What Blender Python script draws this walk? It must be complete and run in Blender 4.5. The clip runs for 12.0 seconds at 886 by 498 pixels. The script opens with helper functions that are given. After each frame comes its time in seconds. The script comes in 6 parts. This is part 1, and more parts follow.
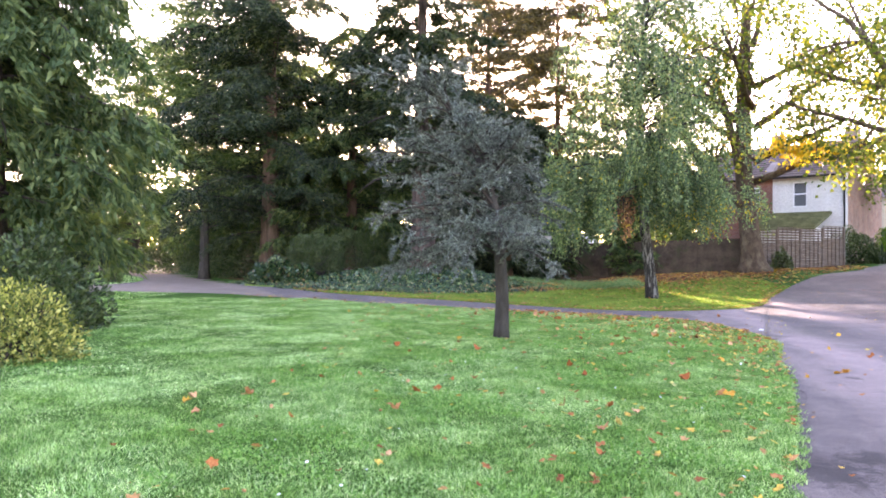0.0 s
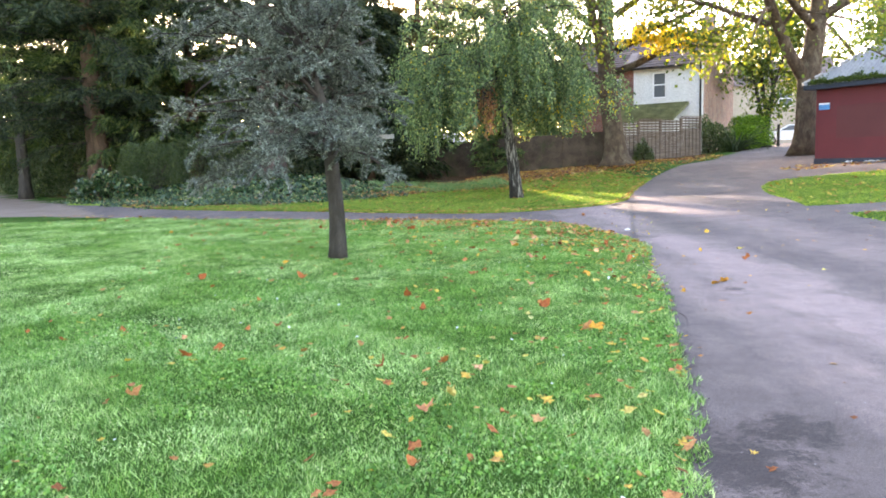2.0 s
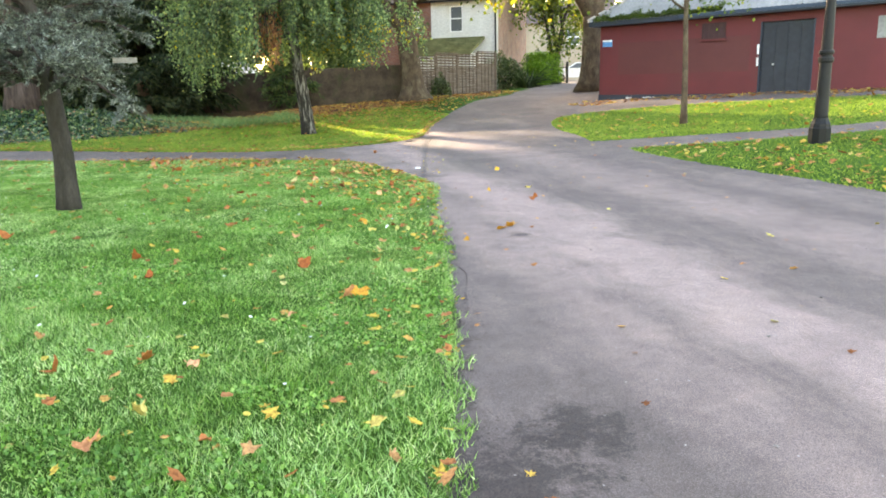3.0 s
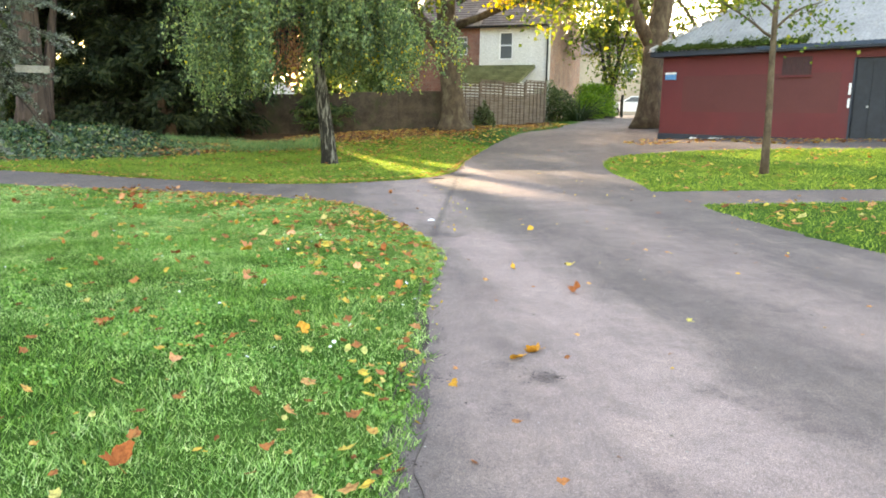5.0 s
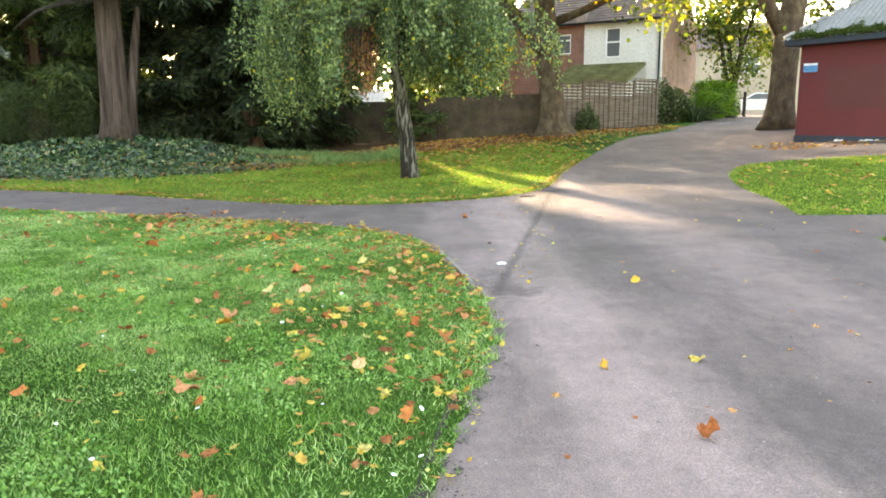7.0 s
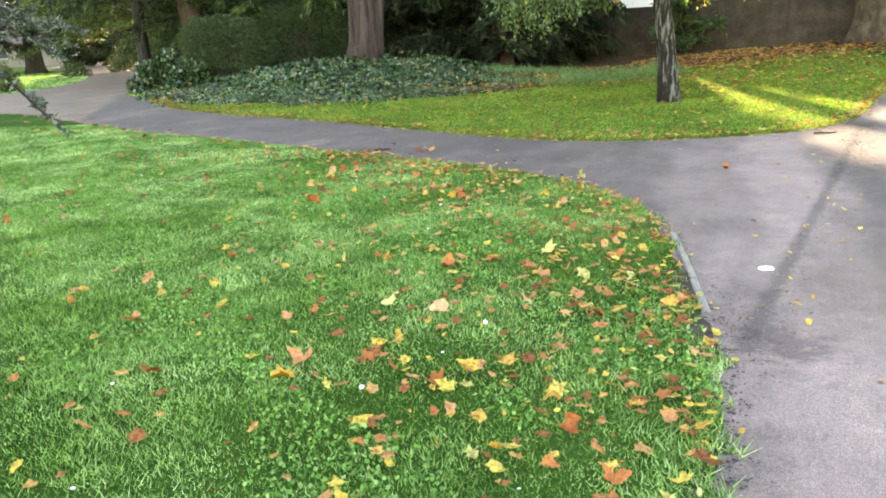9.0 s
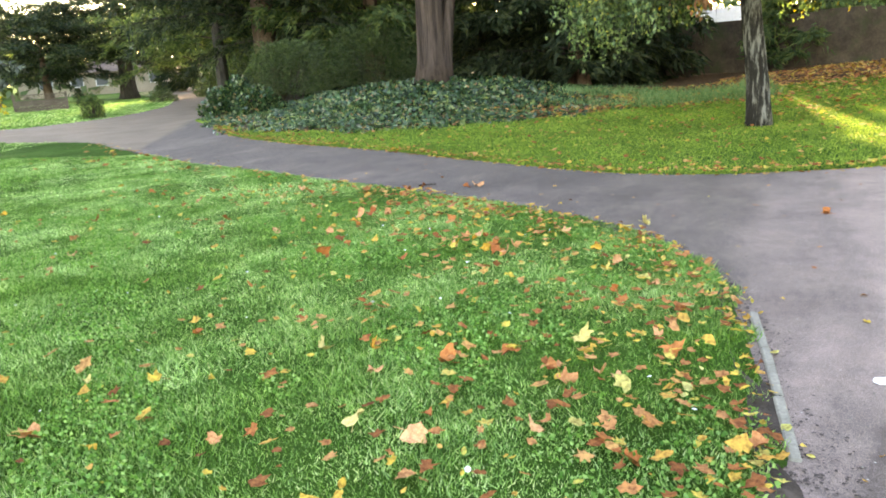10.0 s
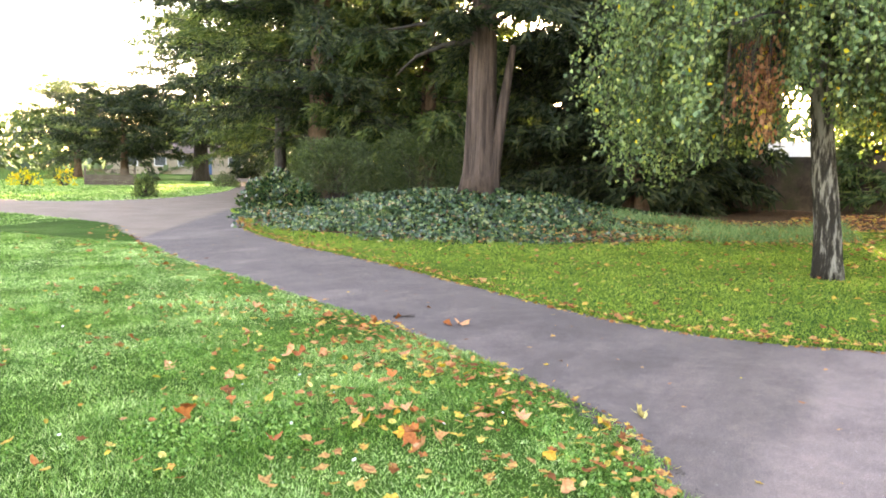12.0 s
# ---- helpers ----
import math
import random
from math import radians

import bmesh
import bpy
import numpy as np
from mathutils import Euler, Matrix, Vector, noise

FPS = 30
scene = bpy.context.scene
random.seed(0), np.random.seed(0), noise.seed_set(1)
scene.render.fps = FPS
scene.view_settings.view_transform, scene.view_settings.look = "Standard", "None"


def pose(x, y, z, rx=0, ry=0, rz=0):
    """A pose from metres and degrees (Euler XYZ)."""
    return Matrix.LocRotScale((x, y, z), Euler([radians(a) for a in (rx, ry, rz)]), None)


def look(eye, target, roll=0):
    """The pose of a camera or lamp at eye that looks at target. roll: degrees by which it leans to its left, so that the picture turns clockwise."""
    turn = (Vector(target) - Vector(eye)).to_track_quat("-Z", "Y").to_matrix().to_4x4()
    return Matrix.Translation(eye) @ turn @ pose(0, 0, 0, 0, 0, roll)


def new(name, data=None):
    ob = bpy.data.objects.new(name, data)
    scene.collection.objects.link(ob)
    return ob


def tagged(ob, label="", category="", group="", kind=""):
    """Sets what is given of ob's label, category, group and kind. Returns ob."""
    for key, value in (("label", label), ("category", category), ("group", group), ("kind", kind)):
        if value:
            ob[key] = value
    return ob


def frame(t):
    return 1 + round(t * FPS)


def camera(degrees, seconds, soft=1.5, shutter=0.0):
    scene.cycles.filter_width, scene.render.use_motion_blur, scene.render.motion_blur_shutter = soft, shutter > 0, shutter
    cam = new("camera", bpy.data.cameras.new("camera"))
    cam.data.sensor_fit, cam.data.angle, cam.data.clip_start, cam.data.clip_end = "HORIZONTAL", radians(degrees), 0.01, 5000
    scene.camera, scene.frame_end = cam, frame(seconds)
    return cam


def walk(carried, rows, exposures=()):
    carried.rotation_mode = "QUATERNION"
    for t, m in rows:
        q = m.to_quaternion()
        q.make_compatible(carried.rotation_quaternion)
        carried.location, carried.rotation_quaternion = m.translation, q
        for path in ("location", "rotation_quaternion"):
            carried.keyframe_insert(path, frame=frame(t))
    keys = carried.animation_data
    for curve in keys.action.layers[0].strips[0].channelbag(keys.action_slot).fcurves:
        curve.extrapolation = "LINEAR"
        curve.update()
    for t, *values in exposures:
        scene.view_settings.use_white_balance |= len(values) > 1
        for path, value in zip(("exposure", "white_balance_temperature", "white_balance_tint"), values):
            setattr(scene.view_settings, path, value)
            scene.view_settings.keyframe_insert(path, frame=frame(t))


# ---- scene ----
cam = camera(62.5, 12.0, soft=1.8)
# seconds, eye, point looked at, roll
PATH = [
    (0, (0.035, 0.271, 1.482), (0.037, 2.271, 1.5), 0.2),
    (0.5, (0.188, 0.854, 1.472), (0.271, 2.852, 1.477), -2.1),
    (1, (0.288, 1.39, 1.498), (0.363, 3.388, 1.46), -1.6),
    (1.5, (0.5, 1.877, 1.51), (0.643, 3.868, 1.383), -2.2),
    (2, (0.812, 2.307, 1.491), (1.147, 4.262, 1.238), -2.1),
    (2.5, (1.159, 2.821, 1.438), (1.867, 4.661, 1.098), -2.1),
    (2.7, (1.302, 3.003, 1.414), (2.094, 4.798, 1.028), -2.5),
    (4.3, (2.619, 4.873, 1.417), (3.429, 6.616, 0.864), 1.1),
    (4.5, (2.736, 5.106, 1.419), (3.462, 6.906, 0.933), 1.8),
    (5, (3.08, 5.725, 1.471), (3.79, 7.558, 1.103), 0.9),
    (5.5, (3.42, 6.326, 1.518), (3.987, 8.216, 1.19), 0.0),
    (6, (3.7, 6.899, 1.554), (4.269, 8.785, 1.209), 0.6),
    (6.5, (4.062, 7.435, 1.548), (4.572, 9.335, 1.188), 0.0),
    (7, (4.301, 7.935, 1.532), (4.732, 9.855, 1.174), -0.6),
    (7.5, (4.529, 8.512, 1.531), (4.864, 10.452, 1.18), -1.7),
    (7.6, (4.576, 8.614, 1.544), (4.845, 10.563, 1.184), -1.8),
    (7.7, (4.62, 8.719, 1.558), (4.792, 10.675, 1.18), -2.6),
    (9.3, (5.23, 10.754, 1.613), (4.924, 12.644, 1.033), -2.2),
    (9.5, (5.285, 11.044, 1.623), (4.974, 12.942, 1.073), -1.7),
    (10, (5.426, 11.613, 1.622), (4.913, 13.478, 1.113), -3.8),
    (10.5, (5.571, 12.142, 1.63), (4.973, 13.988, 1.145), -2.9),
    (11, (5.725, 12.689, 1.672), (5.526, 14.638, 1.27), 0.6),
    (11.5, (5.897, 13.179, 1.689), (5.552, 15.124, 1.373), 0.1),
    (12, (5.927, 13.616, 1.663), (5.233, 15.478, 1.435), 1.2),
]
walk(cam, [(t, look(eye, target, roll)) for t, eye, target, roll in PATH], [(0, 3.74, 6800, 42), (1.2, 3.74, 6900, 34), (2.0, 3.8, 7100, 28), (2.6, 3.8, 8000, 20), (7.5, 3.82, 8500, 18), (9.5, 3.95, 8300, 18), (10.5, 3.95, 8500, 22), (11.2, 4.05, 8600, 22), (12, 4.27, 8500, 30)])

# ---- light: low autumn sun ahead, bright hazy sky ----
SUN_AZ, SUN_EL = -3.6, 10.7
world = bpy.data.worlds.new("sky")
scene.world = world
world.use_nodes = True
wn = world.node_tree.nodes
sky = wn.new("ShaderNodeTexSky")
sky.sky_type = "NISHITA"
sky.sun_disc = False
sky.sun_elevation = radians(SUN_EL)
sky.sun_rotation = radians(SUN_AZ)
sky.air_density, sky.dust_density, sky.ozone_density = 1.0, 1.2, 1.0
wn["Background"].inputs["Strength"].default_value = 0.15
world.node_tree.links.new(sky.outputs["Color"], wn["Background"].inputs["Color"])
sun_data = bpy.data.lights.new("sun", "SUN")
sun_data.energy, sun_data.angle, sun_data.color = 2.3, radians(0.6), (1.0, 0.88, 0.68)
sun = new("sun", sun_data)
az, el = radians(SUN_AZ), radians(SUN_EL)
SUN_DIR = Vector((math.sin(az) * math.cos(el), math.cos(az) * math.cos(el), math.sin(el)))
sun.matrix_world = look(SUN_DIR * 120, (0, 0, 0))

# ---- materials ----
def mat(name, rough=0.8, metal=0.0):
    m = bpy.data.materials.new(name)
    m.use_nodes = True
    b = m.node_tree.nodes["Principled BSDF"]
    b.inputs["Roughness"].default_value = rough
    b.inputs["Metallic"].default_value = metal
    return m, m.node_tree.nodes, m.node_tree.links, b


def coords(n, l, scale=(1, 1, 1), kind="Object"):
    c, mp = n.new("ShaderNodeTexCoord"), n.new("ShaderNodeMapping")
    mp.inputs["Scale"].default_value = scale
    l.new(c.outputs[kind], mp.inputs["Vector"])
    return mp.outputs["Vector"]


def noise_node(n, l, vec, scale, detail=4.0, rough=0.6):
    t = n.new("ShaderNodeTexNoise")
    t.inputs["Scale"].default_value, t.inputs["Detail"].default_value, t.inputs["Roughness"].default_value = scale, detail, rough
    l.new(vec, t.inputs["Vector"])
    return t.outputs["Fac"]


def ramp(n, l, fac, stops):
    r = n.new("ShaderNodeValToRGB")
    while len(r.color_ramp.elements) < len(stops):
        r.color_ramp.elements.new(0.5)
    for e, (p, c) in zip(r.color_ramp.elements, stops):
        e.position, e.color = p, (*c, 1) if len(c) == 3 else c
    l.new(fac, r.inputs["Fac"])
    return r.outputs["Color"]


def mix(n, l, fac, a, b, how="MIX"):
    m = n.new("ShaderNodeMix")
    m.data_type, m.blend_type = "RGBA", how
    for sock, v in ((m.inputs["Factor"], fac), (m.inputs[6], a), (m.inputs[7], b)):
        if isinstance(v, (int, float)):
            sock.default_value = v
        elif isinstance(v, tuple):
            sock.default_value = (*v, 1)
        else:
            l.new(v, sock)
    return m.outputs[2]


def math_node(n, l, how, a, b, c=None):
    k = n.new("ShaderNodeMath")
    k.operation = how
    for sock, v in zip(k.inputs, (a, b, c)):
        if isinstance(v, (int, float)):
            sock.default_value = v
        elif v is not None:
            l.new(v, sock)
    return k.outputs["Value"]


def bump(n, l, b, height, strength=0.4, dist=0.02):
    k = n.new("ShaderNodeBump")
    k.inputs["Strength"].default_value, k.inputs["Distance"].default_value = strength, dist
    l.new(height, k.inputs["Height"])
    l.new(k.outputs["Normal"], b.inputs["Normal"])


def surface(name, dark, light, scale=3.0, fine=40.0, rough=0.8, metal=0.0, stretch=(1, 1, 1), relief=0.3, dist=0.01, stain=None, kind="Object"):
    """A paint, stone, wood or bark with variation at two scales and fine relief."""
    m, n, l, b = mat(name, rough, metal)
    v = coords(n, l, stretch, kind)
    big, small = noise_node(n, l, v, scale, 5), noise_node(n, l, v, fine, 6, 0.7)
    base = ramp(n, l, big, [(0.3, dark), (0.7, light)])
    grain = ramp(n, l, small, [(0.25, (0.62, 0.62, 0.62)), (0.75, (1.25, 1.25, 1.25))])
    col = mix(n, l, 1.0, base, grain, "MULTIPLY")
    if stain:
        patch = ramp(n, l, noise_node(n, l, v, scale * 0.6, 6, 0.7), [(0.52, (0, 0, 0)), (0.66, (1, 1, 1))])
        col = mix(n, l, patch, col, stain)
    l.new(col, b.inputs["Base Color"])
    bump(n, l, b, small, relief, dist)
    if rough > 0.84:
        b.inputs["Specular IOR Level"].default_value = 0.15
    return m


def leaf_mat(name, stops, glow=0.45, rough=0.55, patch=0.0, gloss=0.1, tufts_haze=False, mottle=False):
    """Leaves: each its own shade, light passing through."""
    m, n, l, b = mat(name, rough)
    g = n.new("ShaderNodeNewGeometry")
    col = ramp(n, l, g.outputs["Random Per Island"], stops)
    if patch:
        v = coords(n, l)
        tone = ramp(n, l, noise_node(n, l, v, patch, 4), [(0.33, (0.68, 0.74, 0.66)), (0.66, (1.22, 1.18, 1.12))])
        col = mix(n, l, 1.0, col, tone, "MULTIPLY")
    if mottle:
        col = mix(n, l, 1.0, col, ramp(n, l, noise_node(n, l, coords(n, l), 42, 4, 0.65), [(0.36, (0.5, 0.42, 0.4)), (0.5, (0.95, 0.95, 0.95)), (0.64, (1.3, 1.28, 1.15))]), "MULTIPLY")
    if tufts_haze:
        # patches with the dew's pale sheen put into the colour, and darker lusher tufts
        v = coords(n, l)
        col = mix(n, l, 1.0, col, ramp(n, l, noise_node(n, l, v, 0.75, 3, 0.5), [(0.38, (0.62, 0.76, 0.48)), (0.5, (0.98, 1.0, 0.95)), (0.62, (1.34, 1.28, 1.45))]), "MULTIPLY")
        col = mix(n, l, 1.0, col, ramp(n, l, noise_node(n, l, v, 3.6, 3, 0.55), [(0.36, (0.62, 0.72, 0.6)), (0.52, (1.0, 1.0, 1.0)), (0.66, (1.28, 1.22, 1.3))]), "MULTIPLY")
        # paler and bluer towards the open lawn: hazy glare painted into the blades
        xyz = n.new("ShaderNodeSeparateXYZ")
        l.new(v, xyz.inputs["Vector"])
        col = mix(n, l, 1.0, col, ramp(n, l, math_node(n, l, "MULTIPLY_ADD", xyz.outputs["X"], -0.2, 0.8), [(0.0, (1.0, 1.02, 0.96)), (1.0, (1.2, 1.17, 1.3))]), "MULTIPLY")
    l.new(col, b.inputs["Base Color"])
    b.inputs["Specular IOR Level"].default_value = gloss
    tr = n.new("ShaderNodeBsdfTranslucent")
    l.new(mix(n, l, 1.0, col, (1.5, 1.6, 0.7), "MULTIPLY"), tr.inputs["Color"])
    ms = n.new("ShaderNodeMixShader")
    ms.inputs["Fac"].default_value = glow
    l.new(b.outputs["BSDF"], ms.inputs[1])
    l.new(tr.outputs["BSDF"], ms.inputs[2])
    l.new(ms.outputs["Shader"], n["Material Output"].inputs["Surface"])
    return m


def lawn_mat():
    m, n, l, b = mat("lawn_turf", 0.95)
    b.inputs["Specular IOR Level"].default_value = 0.03
    v = coords(n, l)
    c = ramp(n, l, noise_node(n, l, v, 0.6, 5), [(0.3, (0.024, 0.06, 0.011)), (0.55, (0.048, 0.11, 0.02)), (0.75, (0.08, 0.145, 0.034))])
    c = mix(n, l, 1.0, c, ramp(n, l, noise_node(n, l, v, 30, 6, 0.75), [(0.3, (0.55, 0.6, 0.55)), (0.7, (1.4, 1.35, 1.25))]), "MULTIPLY")
    l.new(c, b.inputs["Base Color"])
    bump(n, l, b, noise_node(n, l, v, 45, 6, 0.8), 0.8, 0.04)
    return m


def soil_mat():
    m, n, l, b = mat("leaf_mould", 0.95)
    b.inputs["Specular IOR Level"].default_value = 0.05
    v = coords(n, l)
    c = ramp(n, l, noise_node(n, l, v, 9, 7, 0.75), [(0.3, (0.025, 0.018, 0.012)), (0.5, (0.08, 0.045, 0.022)), (0.7, (0.2, 0.1, 0.045))])
    l.new(c, b.inputs["Base Color"])
    bump(n, l, b, noise_node(n, l, v, 25, 7, 0.8), 0.9, 0.05)
    return m


def turned(n, l, degrees, scale=(1, 1, 1)):
    """Ground coordinates with x along a heading and y across it."""
    mp, sc = n.new("ShaderNodeMapping"), n.new("ShaderNodeMapping")
    mp.inputs["Rotation"].default_value = (0, 0, radians(-degrees))
    l.new(coords(n, l), mp.inputs["Vector"])
    sc.inputs["Scale"].default_value = scale
    l.new(mp.outputs["Vector"], sc.inputs["Vector"])
    return sc.outputs["Vector"]


def fade(n, l, value, a, b):
    k = n.new("ShaderNodeMapRange")
    k.interpolation_type = "SMOOTHSTEP"
    l.new(value, k.inputs["Value"])
    k.inputs["From Min"].default_value, k.inputs["From Max"].default_value = min(a, b), max(a, b)
    k.inputs["To Min"].default_value, k.inputs["To Max"].default_value = (0, 1) if a < b else (1, 0)
    return k.outputs["Result"]


def band(n, l, degrees, across, width, rag, x0=-1e3, x1=1e3):
    """A worn or damp strip along a heading, ragged by noise: 1 within, 0 outside."""
    xyz = n.new("ShaderNodeSeparateXYZ")
    l.new(turned(n, l, degrees), xyz.inputs["Vector"])
    away = math_node(n, l, "ABSOLUTE", math_node(n, l, "SUBTRACT", xyz.outputs["Y"], across), 0)
    fac = math_node(n, l, "MULTIPLY_ADD", away, 1.0 / width, math_node(n, l, "MULTIPLY_ADD", rag, -2.4, 0.75))
    here = ramp(n, l, fac, [(0.0, (1, 1, 1)), (1.0, (0, 0, 0))])
    part_of = math_node(n, l, "MULTIPLY", fade(n, l, xyz.outputs["X"], x0, x0 + 1.2), fade(n, l, xyz.outputs["X"], x1, x1 - 1.2))
    return math_node(n, l, "MULTIPLY", here, part_of)


def spot(n, l, x, y, r, rag):
    d = n.new("ShaderNodeVectorMath")
    d.operation = "DISTANCE"
    l.new(coords(n, l), d.inputs[0])
    d.inputs[1].default_value = (x, y, 0)
    fac = math_node(n, l, "MULTIPLY_ADD", d.outputs["Value"], 1.0 / r, math_node(n, l, "MULTIPLY_ADD", rag, -4.2, 1.9))
    return ramp(n, l, fac, [(0.2, (1, 1, 1)), (0.8, (0, 0, 0))])


def asphalt_mat(name, dark, light, pale):
    m, n, l, b = mat(name, 0.9)
    b.inputs["Specular IOR Level"].default_value = 0.3
    v = coords(n, l)
    rag = noise_node(n, l, v, 3.2, 8, 0.7)
    crumbs = noise_node(n, l, v, 7.5, 9, 0.78)
    soft_rag = noise_node(n, l, turned(n, l, 76, (0.45, 1.2, 1)), 1.3, 7, 0.66)
    base = ramp(n, l, noise_node(n, l, v, 0.3, 6, 0.6), [(0.32, dark), (0.68, light)])
    streak = noise_node(n, l, turned(n, l, 74, (0.3, 1.15, 1)), 0.9, 8, 0.68)
    base = mix(n, l, ramp(n, l, streak, [(0.5, (0, 0, 0)), (0.74, (0.5, 0.5, 0.5))]), base, pale)
    # dusty tracks worn along the road
    for across, width, k in ((-3.6, 0.5, 0.95), (-5.6, 0.6, 0.5), (-2.75, 0.3, 0.45)):
        base = mix(n, l, math_node(n, l, "MULTIPLY", band(n, l, 78, across, width, soft_rag), k), base, pale)
    base = mix(n, l, 1.0, base, ramp(n, l, noise_node(n, l, v, 7, 8, 0.8), [(0.3, (0.82, 0.82, 0.82)), (0.7, (1.17, 1.17, 1.17))]), "MULTIPLY")
    base = mix(n, l, 1.0, base, ramp(n, l, noise_node(n, l, v, 1.5, 7, 0.68), [(0.34, (0.84, 0.83, 0.83)), (0.5, (1, 1, 1)), (0.68, (1.17, 1.15, 1.12))]), "MULTIPLY")
    wet = noise_node(n, l, v, 0.55, 8, 0.72)
    base = mix(n, l, ramp(n, l, wet, [(0.6, (0, 0, 0)), (0.7, (0.6, 0.6, 0.6))]), base, tuple(x * 0.55 for x in dark))
    # damp seam between footpath and road, and trodden mud
    damp = tuple(x * 0.42 for x in dark)
    base = mix(n, l, math_node(n, l, "MULTIPLY", band(n, l, 66, 0.08, 0.05, crumbs, 14.6, 24.8), 0.5), base, damp)
    base = mix(n, l, math_node(n, l, "MULTIPLY", band(n, l, 66, -0.5, 0.5, soft_rag, 15.0, 18.5), 0.35), base, (0.075, 0.07, 0.045))
    for x, y, r, k in ((2.7, 5.3, 0.45, 0.85), (3.2, 5.6, 0.3, 0.85), (5.04, 9.18, 0.13, 0.5), (4.9, 9.45, 0.1, 0.3), (6.3, 14.0, 0.3, 0.5), (9.7, 22.3, 0.6, 0.7)):
        base = mix(n, l, math_node(n, l, "MULTIPLY", spot(n, l, x, y, r, crumbs), k), base, (0.052, 0.042, 0.038))
    grit = n.new("ShaderNodeTexVoronoi")
    grit.inputs["Scale"].default_value = 230
    l.new(v, grit.inputs["Vector"])
    col = mix(n, l, 1.0, base, ramp(n, l, grit.outputs["Distance"], [(0.0, (1.5, 1.47, 1.45)), (0.6, (0.6, 0.6, 0.61))]), "MULTIPLY")
    col = mix(n, l, 1.0, col, ramp(n, l, noise_node(n, l, v, 90, 9, 0.85), [(0.34, (0.55, 0.55, 0.56)), (0.66, (1.4, 1.39, 1.37))]), "MULTIPLY")
    chips = n.new("ShaderNodeTexVoronoi")
    chips.inputs["Scale"].default_value = 9
    l.new(v, chips.inputs["Vector"])
    col = mix(n, l, ramp(n, l, chips.outputs["Distance"], [(0.03, (0.8, 0.8, 0.8)), (0.06, (0, 0, 0))]), col, (0.42, 0.4, 0.37))
    l.new(col, b.inputs["Base Color"])
    bump(n, l, b, grit.outputs["Distance"], 0.5, 0.006)
    return m


def brick_mat(name, c1, c2, mortar):
    m, n, l, b = mat(name, 0.9)
    t = n.new("ShaderNodeTexBrick")
    l.new(coords(n, l, (1, 1, 1), "UV"), t.inputs["Vector"])
    for key, val in (("Color1", c1), ("Color2", c2), ("Mortar", mortar)):
        t.inputs[key].default_value = (*val, 1)
    t.inputs["Scale"].default_value, t.inputs["Mortar Size"].default_value = 1.0, 0.009
    t.inputs["Brick Width"].default_value, t.inputs["Row Height"].default_value = 0.225, 0.075
    col = mix(n, l, 1.0, t.outputs["Color"], ramp(n, l, noise_node(n, l, coords(n, l), 1.5, 6), [(0.3, (0.7, 0.7, 0.7)), (0.7, (1.2, 1.15, 1.1))]), "MULTIPLY")
    l.new(col, b.inputs["Base Color"])
    bump(n, l, b, t.outputs["Fac"], -0.4, 0.01)
    return m


LAWN = lawn_mat()
SOIL = soil_mat()
MUD_DARK = surface("dried_mud", (0.05, 0.04, 0.036), (0.1, 0.08, 0.073), 9.0, 70, 0.95, relief=0.4, dist=0.008)
SOIL_DARK = surface("bare_soil", (0.042, 0.032, 0.027), (0.085, 0.067, 0.057), 7.0, 60, 0.95, relief=0.9, dist=0.02, stain=(0.125, 0.1, 0.088))
ASPHALT = asphalt_mat("asphalt", (0.125, 0.1, 0.09), (0.172, 0.138, 0.124), (0.345, 0.262, 0.236))
TAN = surface("tan_path", (0.18, 0.132, 0.1), (0.25, 0.19, 0.148), 0.8, 60, 0.9, relief=0.4)
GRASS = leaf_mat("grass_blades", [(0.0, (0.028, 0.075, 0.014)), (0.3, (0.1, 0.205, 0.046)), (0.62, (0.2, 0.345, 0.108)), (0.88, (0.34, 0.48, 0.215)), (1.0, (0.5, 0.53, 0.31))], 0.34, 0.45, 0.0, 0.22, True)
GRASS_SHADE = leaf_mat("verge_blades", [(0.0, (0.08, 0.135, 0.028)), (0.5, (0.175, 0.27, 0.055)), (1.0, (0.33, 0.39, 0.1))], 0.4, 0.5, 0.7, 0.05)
COOL_GRASS = leaf_mat("rough_blades", [(0.0, (0.06, 0.12, 0.045)), (0.6, (0.15, 0.25, 0.12)), (1.0, (0.28, 0.36, 0.2))], 0.35, 0.5, 0.9, 0.08)
CLOVER = leaf_mat("clover", [(0.0, (0.06, 0.16, 0.035)), (0.6, (0.15, 0.3, 0.08)), (1.0, (0.28, 0.42, 0.17))], 0.3, 0.6, 1.2, 0.1)
FALLEN = leaf_mat("fallen_leaves", [(0.0, (0.19, 0.07, 0.03)), (0.3, (0.36, 0.13, 0.05)), (0.55, (0.48, 0.24, 0.11)), (0.75, (0.5, 0.28, 0.07)), (0.9, (0.55, 0.38, 0.07)), (1.0, (0.46, 0.4, 0.14))], 0.25, 0.7, 0.0, 0.08, mottle=True)
SMALL_LEAF = leaf_mat("small_fallen_leaves", [(0.0, (0.34, 0.16, 0.05)), (0.35, (0.46, 0.3, 0.06)), (0.75, (0.5, 0.41, 0.09)), (1.0, (0.42, 0.42, 0.18))], 0.2, 0.75, 0.0, 0.08, mottle=True)
BIRCH_LEAF = leaf_mat("birch_leaves", [(0.0, (0.045, 0.085, 0.04)), (0.5, (0.118, 0.185, 0.085)), (0.9, (0.25, 0.325, 0.145)), (1.0, (0.38, 0.38, 0.12))], 0.38, 0.42, 1.9, 0.35)
